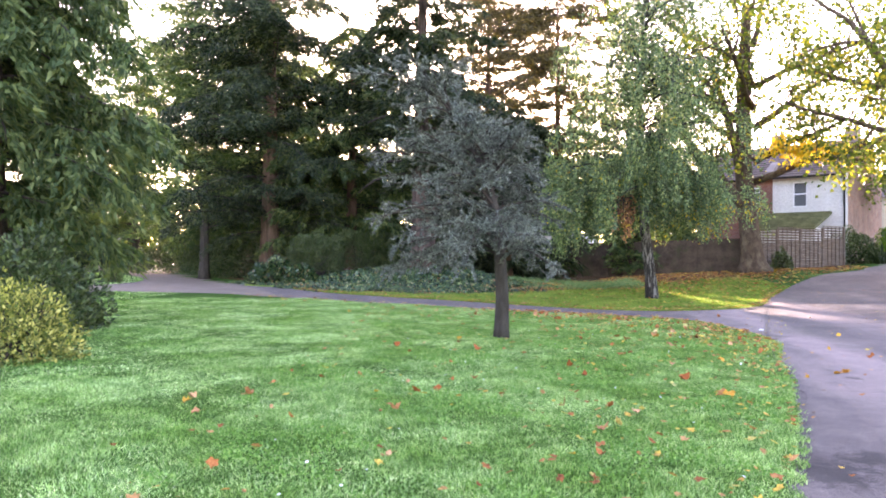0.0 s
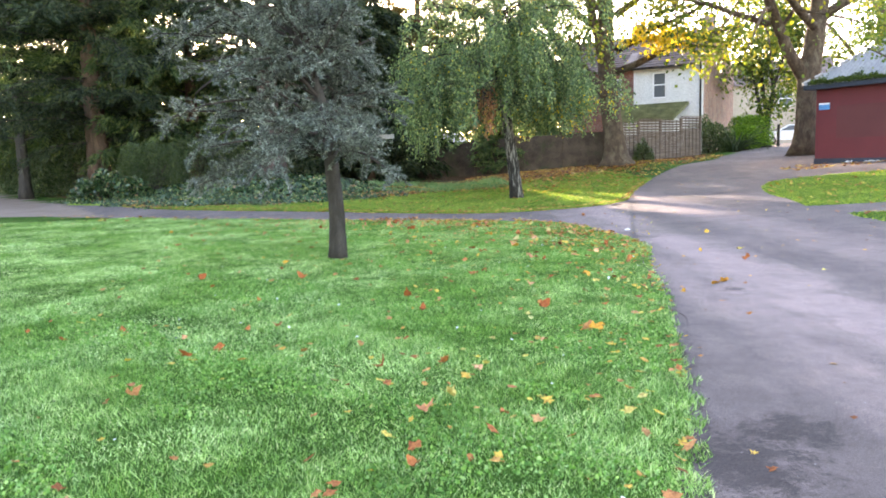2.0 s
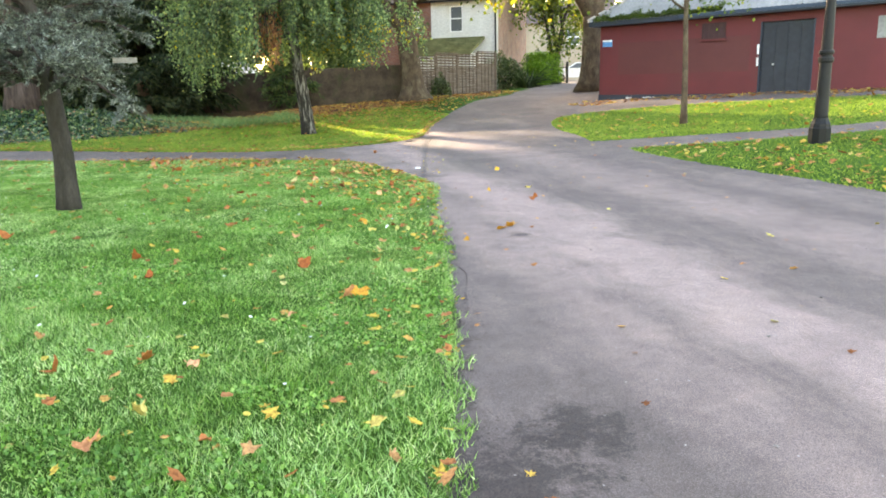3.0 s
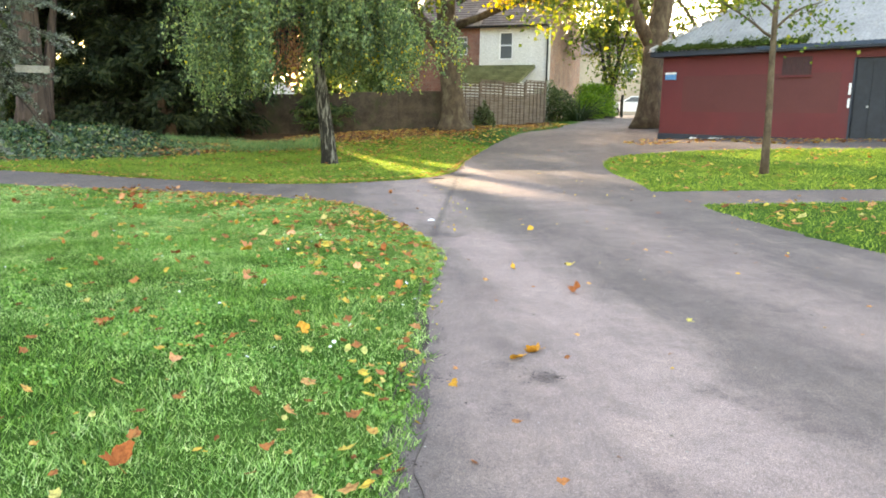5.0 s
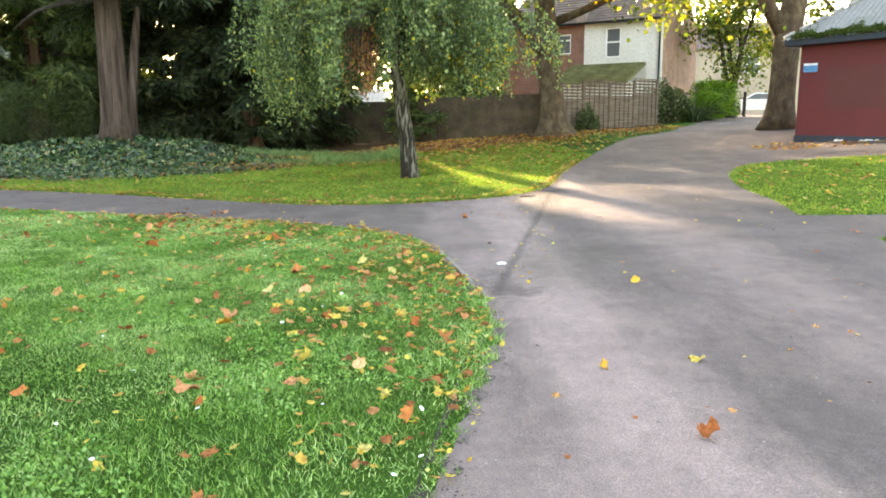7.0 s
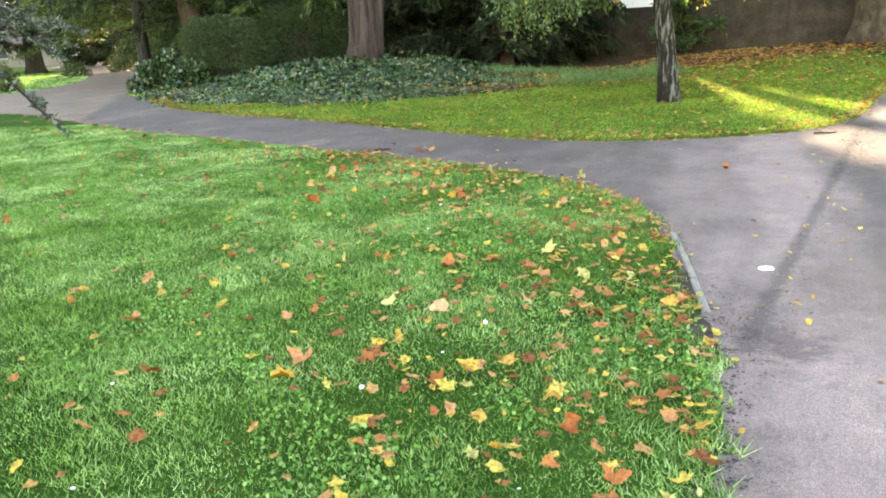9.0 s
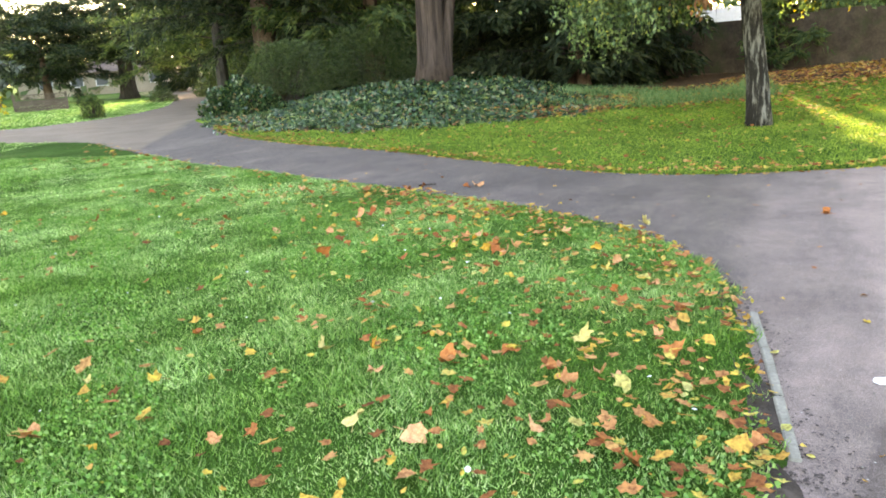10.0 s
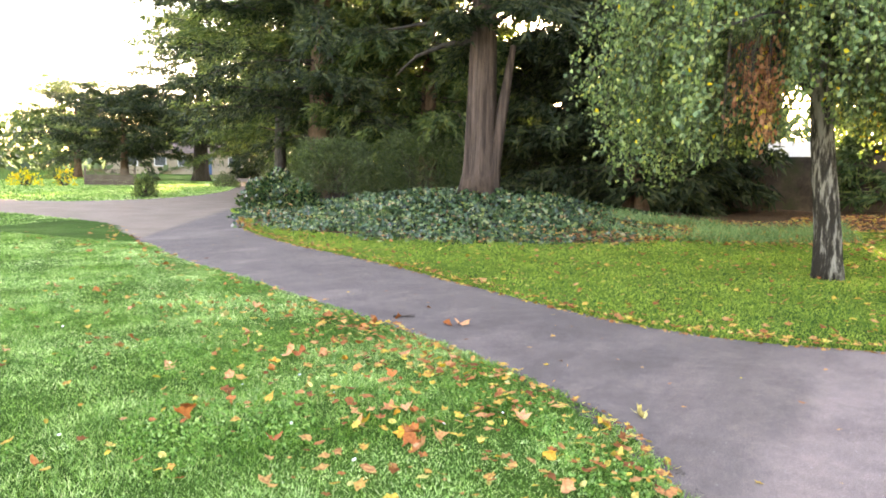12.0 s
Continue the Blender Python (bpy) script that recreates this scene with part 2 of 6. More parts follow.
PLANE_LEAF = leaf_mat("plane_leaves", [(0.0, (0.05, 0.08, 0.02)), (0.5, (0.1, 0.13, 0.025)), (0.85, (0.2, 0.2, 0.035)), (1.0, (0.45, 0.34, 0.03))], 0.38)
YELLOW_LEAF = leaf_mat("yellow_leaves", [(0.0, (0.4, 0.36, 0.03)), (0.6, (0.6, 0.44, 0.02)), (1.0, (0.55, 0.3, 0.03))], 0.35)
GREEN_LEAF = leaf_mat("green_leaves", [(0.0, (0.04, 0.07, 0.018)), (0.6, (0.08, 0.125, 0.026)), (1.0, (0.2, 0.2, 0.035))], 0.35)
RED_LEAF = leaf_mat("dead_leaves", [(0.0, (0.24, 0.1, 0.06)), (0.7, (0.4, 0.2, 0.12)), (0.9, (0.5, 0.3, 0.12)), (1.0, (0.55, 0.42, 0.05))], 0.4)
BLUE_NEEDLE = leaf_mat("blue_needles", [(0.0, (0.036, 0.045, 0.037)), (0.5, (0.09, 0.107, 0.094)), (0.85, (0.17, 0.195, 0.18)), (1.0, (0.32, 0.35, 0.34))], 0.15, 0.6, 1.6, 0.3)
DARK_NEEDLE = leaf_mat("dark_needles", [(0.0, (0.014, 0.024, 0.014)), (0.6, (0.032, 0.048, 0.025)), (1.0, (0.08, 0.095, 0.044))], 0.25, 0.5)
GREEN_NEEDLE = leaf_mat("green_needles", [(0.0, (0.036, 0.066, 0.028)), (0.6, (0.08, 0.12, 0.047)), (1.0, (0.17, 0.205, 0.075))], 0.3, 0.5)
LARCH_NEEDLE = leaf_mat("larch_needles", [(0.0, (0.05, 0.04, 0.022)), (0.6, (0.09, 0.075, 0.035)), (1.0, (0.16, 0.12, 0.045))], 0.3)
HEDGE_LEAF = leaf_mat("hedge_leaves", [(0.0, (0.024, 0.046, 0.016)), (0.6, (0.05, 0.082, 0.026)), (1.0, (0.12, 0.155, 0.055))], 0.15, 0.35, 0.0, 0.3)
BRIGHT_LEAF = leaf_mat("bright_hedge_leaves", [(0.0, (0.04, 0.11, 0.015)), (0.6, (0.09, 0.19, 0.02)), (1.0, (0.2, 0.29, 0.04))], 0.45, 0.4)
IVY_LEAF = leaf_mat("ivy_leaves", [(0.0, (0.012, 0.032, 0.012)), (0.5, (0.028, 0.066, 0.026)), (0.8, (0.065, 0.12, 0.045)), (0.93, (0.17, 0.2, 0.06)), (0.97, (0.2, 0.23, 0.12)), (1.0, (0.25, 0.12, 0.05))], 0.1, 0.26, 0.6, 0.45)
PALE_LEAF = leaf_mat("variegated_leaves", [(0.0, (0.05, 0.08, 0.025)), (0.5, (0.18, 0.2, 0.06)), (0.85, (0.46, 0.42, 0.14)), (1.0, (0.6, 0.54, 0.2))], 0.4)
BARK = surface("brown_bark", (0.07, 0.045, 0.03), (0.17, 0.11, 0.075), 2.0, 16, 0.95, stretch=(3, 3, 0.5), relief=1.0, dist=0.05)
RED_BARK = surface("red_bark", (0.03, 0.022, 0.019), (0.165, 0.117, 0.097), 2.0, 14, 0.95, stretch=(4, 4, 0.25), relief=1.0, dist=0.06)
GREY_BARK = surface("grey_bark", (0.027, 0.024, 0.02), (0.072, 0.063, 0.053), 3.0, 22, 0.95, stretch=(3, 3, 0.8), relief=0.9, dist=0.03)
PLANE_BARK = surface("plane_bark", (0.05, 0.034, 0.023), (0.12, 0.085, 0.056), 3.0, 20, 0.9, stretch=(2, 2, 1), relief=0.8, dist=0.03, stain=(0.14, 0.115, 0.075))
DARK_WOOD = surface("twigs", (0.03, 0.024, 0.02), (0.07, 0.055, 0.045), 6.0, 40, 0.95)


def birch_bark():
    m, n, l, b = mat("birch_bark", 0.9)
    b.inputs["Specular IOR Level"].default_value = 0.1
    v = coords(n, l, (11, 11, 1.9))
    z = n.new("ShaderNodeSeparateXYZ")
    l.new(coords(n, l), z.inputs["Vector"])
    crack = noise_node(n, l, v, 1.2, 6, 0.7)
    lift = n.new("ShaderNodeMath")
    lift.operation = "MULTIPLY_ADD"
    l.new(z.outputs["Z"], lift.inputs[0])
    lift.inputs[1].default_value = 0.03
    l.new(crack, lift.inputs[2])
    c = ramp(n, l, lift.outputs["Value"], [(0.48, (0.022, 0.019, 0.016)), (0.55, (0.055, 0.05, 0.04)), (0.6, (0.17, 0.158, 0.136)), (0.78, (0.25, 0.235, 0.2)), (1.0, (0.17, 0.158, 0.136))])
    l.new(c, b.inputs["Base Color"])
    bump(n, l, b, crack, 1.0, 0.05)
    return m


BIRCH_BARK = birch_bark()
RED_PAINT = surface("red_masonry_paint", (0.1, 0.013, 0.015), (0.135, 0.018, 0.02), 0.9, 60, 0.7, relief=0.15, stain=(0.1, 0.017, 0.018))
FADED_RED = surface("faded_red_paint", (0.09, 0.019, 0.018), (0.112, 0.026, 0.024), 0.7, 90, 0.75, relief=0.1)
MAROON = surface("maroon_paint", (0.03, 0.008, 0.01), (0.05, 0.012, 0.014), 1.0, 14, 0.6)
NAVY = surface("navy_paint", (0.012, 0.018, 0.03), (0.025, 0.033, 0.05), 1.0, 12, 0.55, relief=0.1)
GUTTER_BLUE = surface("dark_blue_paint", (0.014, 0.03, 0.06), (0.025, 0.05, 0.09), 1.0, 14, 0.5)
BLUE_PAINT = surface("blue_paint", (0.03, 0.08, 0.16), (0.05, 0.12, 0.23), 1.0, 14, 0.5)
SHUTTER = surface("slate_grey_steel_paint", (0.013, 0.016, 0.023), (0.02, 0.024, 0.033), 1.0, 8, 0.65, relief=0.05)
SHEET = surface("weathered_roof_sheet", (0.16, 0.158, 0.155), (0.27, 0.265, 0.255), 0.7, 12, 0.6, relief=0.15, stain=(0.16, 0.165, 0.15))
MOSS = leaf_mat("moss", [(0.0, (0.02, 0.04, 0.009)), (1.0, (0.08, 0.115, 0.025))], 0.15)
RENDER_WHITE = surface("white_render", (0.58, 0.57, 0.54), (0.7, 0.69, 0.66), 0.6, 10, 0.85, relief=0.15)
BRICK_PALE = brick_mat("pale_brick", (0.26, 0.135, 0.1), (0.34, 0.19, 0.14), (0.33, 0.27, 0.225))
BRICK_RED = brick_mat("red_brick", (0.17, 0.06, 0.042), (0.23, 0.09, 0.06), (0.24, 0.19, 0.165))
TILE = surface("roof_tiles", (0.1, 0.075, 0.065), (0.2, 0.15, 0.125), 1.2, 14, 0.85, relief=0.4)
MOSSY_TILE = surface("mossy_tiles", (0.09, 0.1, 0.05), (0.2, 0.2, 0.1), 1.5, 14, 0.9)
PVC = surface("white_frame", (0.75, 0.75, 0.74), (0.82, 0.82, 0.81), 2, 20, 0.4, relief=0.02)
GLASS, _n, _l, _b = mat("dark_glass", 0.06)
_b.inputs["Base Color"].default_value = (0.11, 0.12, 0.125, 1)
FENCE_WOOD = surface("weathered_fence_wood", (0.08, 0.06, 0.047), (0.18, 0.14, 0.11), 1.5, 20, 0.9, stretch=(1, 1, 5), relief=0.5)
CONCRETE = surface("mossy_concrete", (0.05, 0.036, 0.026), (0.12, 0.09, 0.066), 1.6, 18, 0.95, stain=(0.06, 0.062, 0.03))
IRON = surface("black_gloss_iron", (0.004, 0.0045, 0.005), (0.008, 0.009, 0.01), 3, 30, 0.45, relief=0.08)
IRON.node_tree.nodes["Principled BSDF"].inputs["Specular IOR Level"].default_value = 0.2
GRIT = surface("grit", (0.06, 0.05, 0.045), (0.34, 0.31, 0.28), 40, 90, 0.95, relief=0.2)
KERB = surface("pale_edging_stone", (0.17, 0.155, 0.13), (0.3, 0.28, 0.24), 4, 50, 0.9, relief=0.5)
CREAM = surface("cream_render", (0.33, 0.27, 0.2), (0.43, 0.36, 0.27), 0.5, 9, 0.85)
WHITE_CAR = surface("white_car_paint", (0.7, 0.71, 0.72), (0.78, 0.79, 0.8), 1, 10, 0.25, relief=0.01)
RUBBER = surface("tyre_rubber", (0.015, 0.015, 0.015), (0.03, 0.03, 0.03), 5, 50, 0.9)
STEEL = surface("alloy", (0.35, 0.35, 0.36), (0.5, 0.5, 0.5), 4, 30, 0.35, 0.9)
PAPER = surface("white_litter", (0.72, 0.72, 0.74), (0.82, 0.82, 0.84), 6, 40, 0.6)
SIGN_BLUE = surface("blue_sign_face", (0.05, 0.2, 0.42), (0.09, 0.28, 0.52), 3, 20, 0.4)


# ---- mesh helpers ----
class Build:
    """Gathers vertices and faces of one mesh."""

    def __init__(self):
        self.v, self.f, self.n = [], [], 0

    def add(self, verts, faces):
        verts = np.asarray(verts, float).reshape(-1, 3)
        self.v.append(verts)
        k = self.n
        self.f.extend([tuple(i + k for i in f) for f in faces])
        self.n += len(verts)
        return self

    def box(self, lo, hi, m=None):
        x0, y0, z0 = lo
        x1, y1, z1 = hi
        pts = [(x0, y0, z0), (x1, y0, z0), (x1, y1, z0), (x0, y1, z0), (x0, y0, z1), (x1, y0, z1), (x1, y1, z1), (x0, y1, z1)]
        if m is not None:
            pts = [m @ Vector(p) for p in pts]
        return self.add(pts, [(3, 2, 1, 0), (4, 5, 6, 7), (0, 1, 5, 4), (1, 2, 6, 5), (2, 3, 7, 6), (3, 0, 4, 7)])

    def tube(self, pts, radii, sides=8, wobble=0.0, rng=None):
        pts = np.asarray(pts, float)
        rings = []
        for i, p in enumerate(pts):
            d = pts[min(i + 1, len(pts) - 1)] - pts[max(i - 1, 0)]
            d = d / (np.linalg.norm(d) + 1e-9)
            a = np.cross(d, (0, 1, 0.01) if abs(d[1]) < 0.9 else (1, 0, 0))
            a /= np.linalg.norm(a)
            b = np.cross(d, a)
            ang = np.linspace(0, 2 * np.pi, sides, endpoint=False)
            r = np.full(sides, radii[i])
            if wobble and rng is not None:
                r = r * (1 + wobble * np.sin(ang * 3 + 1.3) * 0.6 + wobble * np.sin(ang * 5 + i * 0.2) * 0.6)
            rings.append(p + np.outer(np.cos(ang) * r, a) + np.outer(np.sin(ang) * r, b))
        faces = []
        for i in range(len(pts) - 1):
            for j in range(sides):
                k = (j + 1) % sides
                faces.append((i * sides + j, i * sides + k, (i + 1) * sides + k, (i + 1) * sides + j))
        faces.append(tuple(range(sides - 1, -1, -1)))
        faces.append(tuple((len(pts) - 1) * sides + j for j in range(sides)))
        return self.add(np.concatenate(rings), faces)

    def mesh(self, name, smooth=False):
        me = bpy.data.meshes.new(name)
        me.from_pydata([tuple(p) for p in np.concatenate(self.v)], [], self.f)
        if smooth:
            me.polygons.foreach_set("use_smooth", [True] * len(me.polygons))
        me.update()
        return me


def quad_mesh(name, verts, per=4, smooth=False):
    """A mesh of many loose faces with the same number of corners each: verts is (n, per, 3)."""
    verts = np.ascontiguousarray(verts, np.float32)
    count = len(verts)
    me = bpy.data.meshes.new(name)
    me.vertices.add(count * per)
    me.vertices.foreach_set("co", verts.ravel())
    me.loops.add(count * per)
    me.loops.foreach_set("vertex_index", np.arange(count * per, dtype=np.int32))
    me.polygons.add(count)
    me.polygons.foreach_set("loop_start", np.arange(0, count * per, per, dtype=np.int32))
    me.polygons.foreach_set("loop_total", np.full(count, per, np.int32))
    me.update(calc_edges=True)
    return me


def part(name, shape, material, parent=None, label="", smooth=False):
    """One mesh object, under a thing or a part when parent is given."""
    me = shape.mesh(name, smooth) if isinstance(shape, Build) else shape
    if not me.materials:
        me.materials.append(material)
    ob = new(name, me)
    if parent is not None:
        ob.parent = parent
    if label:
        ob["label"] = label
    return ob


def thing(name, m, label, category, group="", kind=""):
    ob = new(name)
    ob.empty_display_size = 0.2
    ob.matrix_world = m
    return tagged(ob, label, category, group, kind)


def unit(a):
    return a / (np.linalg.norm(a, axis=-1, keepdims=True) + 1e-9)


def leaf_quads(rng, at, along, length, width, jitter=0.5, fold=0.15):
    """Lozenge leaves at points, each along its direction, turned at random."""
    n = len(at)
    d = unit(along + rng.normal(0, jitter, (n, 3)))
    side = unit(np.cross(d, rng.normal(0, 1, (n, 3))))
    up = np.cross(d, side)
    ln = (length * rng.uniform(0.7, 1.3, n))[:, None]
    wd = (width * rng.uniform(0.7, 1.3, n))[:, None]
    return np.stack([at, at + d * ln * 0.5 + side * wd * 0.5 + up * ln * fold, at + d * ln, at + d * ln * 0.5 - side * wd * 0.5 + up * ln * fold], 1)


def needle_tris(rng, at, along, length, width, jitter=0.5):
    """Pointed needles or sprays, one triangle each."""
    n = len(at)
    d = unit(along + rng.normal(0, jitter, (n, 3)))
    side = unit(np.cross(d, rng.normal(0, 1, (n, 3)))) * (width * rng.uniform(0.6, 1.2, n))[:, None] * 0.5
    return np.stack([at - side, at + side, at + d * (length * rng.uniform(0.6, 1.3, n))[:, None]], 1)


def limb_path(rng, start, direction, length, droop=0.0, bend=0.15, steps=6):
    p, d = np.array(start, float), unit(np.array(direction, float))
    pts = [p.copy()]
    for i in range(steps):
        d = unit(d + rng.normal(0, bend, 3) / steps ** 0.5 + np.array((0, 0, -droop / steps)))
        p = p + d * length / steps
        pts.append(p.copy())
    return np.array(pts)


def along_path(pts, s):
    k = s * (len(pts) - 1)
    i = np.minimum(k.astype(int), len(pts) - 2)
    f = (k - i)[:, None]
    return pts[i] * (1 - f) + pts[i + 1] * f, unit(pts[i + 1] - pts[i])

# ---- the lie of the land ----
def soft(v, k=1.5):
    return k * np.log1p(np.exp(np.clip(v / k, -40, 40)))


def step(a, b, v):
    u = np.clip((v - a) / (b - a), 0, 1)
    return u * u * (3 - 2 * u)


def land(x, y):
    x, y = np.asarray(x, float), np.asarray(y, float)
    z = 0.06 * soft(x - 10) + 0.085 * soft(x - 15.5, 1) - 0.12 * soft(x - 20.5) - 0.025 * soft(x - 40, 3)
    z = z - 0.15 * np.exp(-((x - 6) ** 2 + (y - 23) ** 2) / 40)
    z = z + 0.72 * np.exp(-((x + 1.2) / 5.5) ** 2 - ((y - 36) / 5.5) ** 2)
    return z + 0.4 * step(28, 37, y) * step(4, 12, x) * (1 - step(15.5, 20, x))


def high(x, y):
    return float(land(x, y))


def curve(points, per=5):
    """A smooth open line through the points."""
    p = np.array([points[0], *points, points[-1]], float)
    out = []
    for i in range(1, len(p) - 2):
        for s in np.arange(per) / per:
            a, b, c, d = p[i - 1], p[i], p[i + 1], p[i + 2]
            out.append(0.5 * (2 * b + (c - a) * s + (2 * a - 5 * b + 4 * c - d) * s ** 2 + (3 * b - a - 3 * c + d) * s ** 3))
    out.append(p[-2])
    return np.array(out)


EDGE_A = curve([(-4, -7), (-0.9, -1), (0.9, 2.2), (2.2, 4.8), (2.86, 6.05), (3.24, 6.85), (3.85, 8.2), (4.5, 9.75), (5.07, 11.15), (5.6, 12.4), (5.88, 13.3),
                (5.98, 14.3), (6.05, 15.4), (6.05, 16.2), (5.96, 17.1), (5.5, 18.35), (4.9, 19.05), (3.87, 19.95), (2.26, 20.98), (0.16, 22.16), (-2.5, 23.55),
                (-5.5, 25.7), (-8.4, 28.0), (-11.1, 28.7), (-14.1, 29.4), (-24, 31.5)])
EDGE_B = curve([(-24, 62), (-17, 48), (-12, 39), (-8.95, 33.6), (-6.5, 30.6), (-4.66, 28.3), (-2.4, 26.5), (0.45, 25.05), (2.85, 23.6), (4.9, 22.3), (6.4, 21.9), (7.7, 21.95),
                (8.8, 22.1), (9.8, 22.8), (10.5, 23.85), (11.2, 25.2), (12.6, 27.5), (14.4, 30.0), (16.4, 32.1), (20.4, 35.2), (25, 40.5), (30.7, 47.2), (36, 53)])
EDGE_C = curve([(-60, 40), (-24, 34.6), (-18.5, 34), (-16.6, 36), (-16.4, 39.5), (-18.5, 45.5), (-23, 53), (-32, 66)])
EDGE_D = curve([(11.5, 16.85), (12.2, 18.4), (12.72, 19.9), (13.5, 21.5), (14.3, 22.6), (15.2, 23.2), (16.7, 22.3), (17.9, 20.6), (19.6, 16.8), (21, 13.5), (22, 9), (19, 11.1), (16.1, 13.4), (14.65, 14.5),
                (12.9, 15.9), (11.5, 16.85)])
EDGE_E = curve([(2, -14), (5.5, -5), (8.2, 3), (9.5, 7.5), (9.95, 9.6), (10.15, 11), (10.35, 12.4), (10.65, 13.8), (10.95, 14.8), (11.4, 14.9), (14.05, 13.4), (15.2, 12.7), (20, 9.2), (40, -4)])
LAWNS = [np.vstack([EDGE_A, [(-90, 40), (-90, -60), (-30, -60)]]),
         np.vstack([EDGE_B, [(60, 90), (60, 200), (-60, 200), (-50, 110)]]),
         np.vstack([EDGE_C, [(-60, 110), (-100, 120), (-140, 60)]]),
         EDGE_D[:-1],
         np.vstack([EDGE_E, [(60, -60), (0, -60)]])]


def inside(poly, x, y):
    """Signed distance to a polygon, positive within."""
    x, y = np.asarray(x, float), np.asarray(y, float)
    best, odd = np.full(x.shape, 1e9), np.zeros(x.shape, bool)
    for (ax, ay), (bx, by) in zip(poly, np.roll(poly, -1, 0)):
        dx, dy = bx - ax, by - ay
        t = np.clip(((x - ax) * dx + (y - ay) * dy) / (dx * dx + dy * dy + 1e-12), 0, 1)
        best = np.minimum(best, (x - ax - t * dx) ** 2 + (y - ay - t * dy) ** 2)
        hit = (ay > y) != (by > y)
        odd ^= hit & (x < (bx - ax) * (y - ay) / (by - ay + 1e-12) + ax)
    return np.where(odd, 1, -1) * np.sqrt(best)


def green(x, y):
    """Distance into the nearest grass, negative on the paths."""
    d = np.full(np.shape(x), -1e9)
    for poly in LAWNS:
        d = np.maximum(d, inside(poly, x, y))
    return d + 0.03 * np.sin(x * 7 + y * 3) * np.sin(y * 6 - x * 2)


def ticks(lo, hi, fine, near_lo, near_hi, far):
    """Grid lines, close together in the near stretch and wider outside it."""
    out = list(np.arange(near_lo, near_hi + fine, fine))
    s, v = fine, near_hi + fine
    while v < hi:
        s *= 1.12
        v += s
        out.append(min(v, hi))
    s, v = fine, near_lo
    while v > lo:
        s *= 1.12
        v -= s
        out.insert(0, max(v, lo))
    return np.array(out)


GX, GY = np.meshgrid(ticks(-900, 900, 0.16, -6, 16, 900), ticks(-900, 900, 0.16, 2, 32, 900), indexing="ij")
GREEN = green(GX, GY)
GROUND_Z = land(GX, GY)
IVY = [(-9.2, 35.2), (-6.4, 31.0), (-4.3, 28.9), (-1.9, 28.1), (0.6, 28.2), (2.4, 29.0), (4.2, 30.0), (5.0, 31.6), (5.2, 33.5), (4.5, 36), (3, 40), (-4, 42), (-11, 41)]
IVY = curve(IVY + IVY[:1], 3)[:-1]
MOULD = np.array([(-30, 80), (-11, 41), (-5, 39), (4.6, 32.2), (6.5, 32.5), (9.0, 34.0), (12.5, 34.2), (15.5, 34.6), (20.5, 37.0), (24, 42), (24, 80)])


def grid_mesh(name, z, keep, mats, which):
    nx, ny = GX.shape
    idx = np.arange(nx * ny).reshape(nx, ny)
    cell = keep[:-1, :-1] | keep[1:, :-1] | keep[:-1, 1:] | keep[1:, 1:]
    a, b, c, d = (q[cell] for q in (idx[:-1, :-1], idx[1:, :-1], idx[1:, 1:], idx[:-1, 1:]))
    quads = np.stack([a, b, c, d], 1)
    used, inv = np.unique(quads, return_inverse=True)
    quads = inv.reshape(-1, 4)
    co = np.stack([GX.ravel()[used], GY.ravel()[used], z.ravel()[used]], 1)
    me = bpy.data.meshes.new(name)
    me.vertices.add(len(co))
    me.vertices.foreach_set("co", co.astype(np.float32).ravel())
    me.loops.add(quads.size)
    me.loops.foreach_set("vertex_index", quads.astype(np.int32).ravel())
    me.polygons.add(len(quads))
    me.polygons.foreach_set("loop_start", np.arange(0, quads.size, 4, dtype=np.int32))
    me.polygons.foreach_set("loop_total", np.full(len(quads), 4, np.int32))
    me.polygons.foreach_set("use_smooth", np.ones(len(quads), bool))
    for m in mats:
        me.materials.append(m)
    me.polygons.foreach_set("material_index", which(co[quads].mean(1)).astype(np.int32))
    me.update(calc_edges=True)
    return me


def soil_or_lawn(c):
    return np.where((inside(MOULD, c[:, 0], c[:, 1]) > 0) | (inside(IVY, c[:, 0], c[:, 1]) > 0), 1, 0)


turf_z = GROUND_Z + np.where(GREEN > 0, 0.012, 0) - 0.07 * (1 - step(-0.12, 0.02, GREEN)) + 0.003 * np.sin(GX * 2.1) * np.sin(GY * 1.7)
ground = tagged(new("ground", grid_mesh("ground", turf_z, np.ones(GX.shape, bool), [LAWN, SOIL], soil_or_lawn)), "grassy park ground with leaf mould under the trees", "ground", kind="structure")
near_path = (GREEN < 0.2) & (GX > -70) & (GX < 70) & (GY > -60) & (GY < 110)
path_z = GROUND_Z + 0.004 * np.sin(GX * 1.3 + 2) * np.sin(GY * 0.9)


def asphalt_or_tan(c):
    return np.where((c[:, 0] + 0.45 * (c[:, 1] - 27) < -6.0) & (c[:, 1] > 24), 1, 0)


road = tagged(new("road", grid_mesh("road", path_z, near_path, [ASPHALT, TAN], asphalt_or_tan)), "worn grey asphalt park road and footpath", "path", kind="structure")

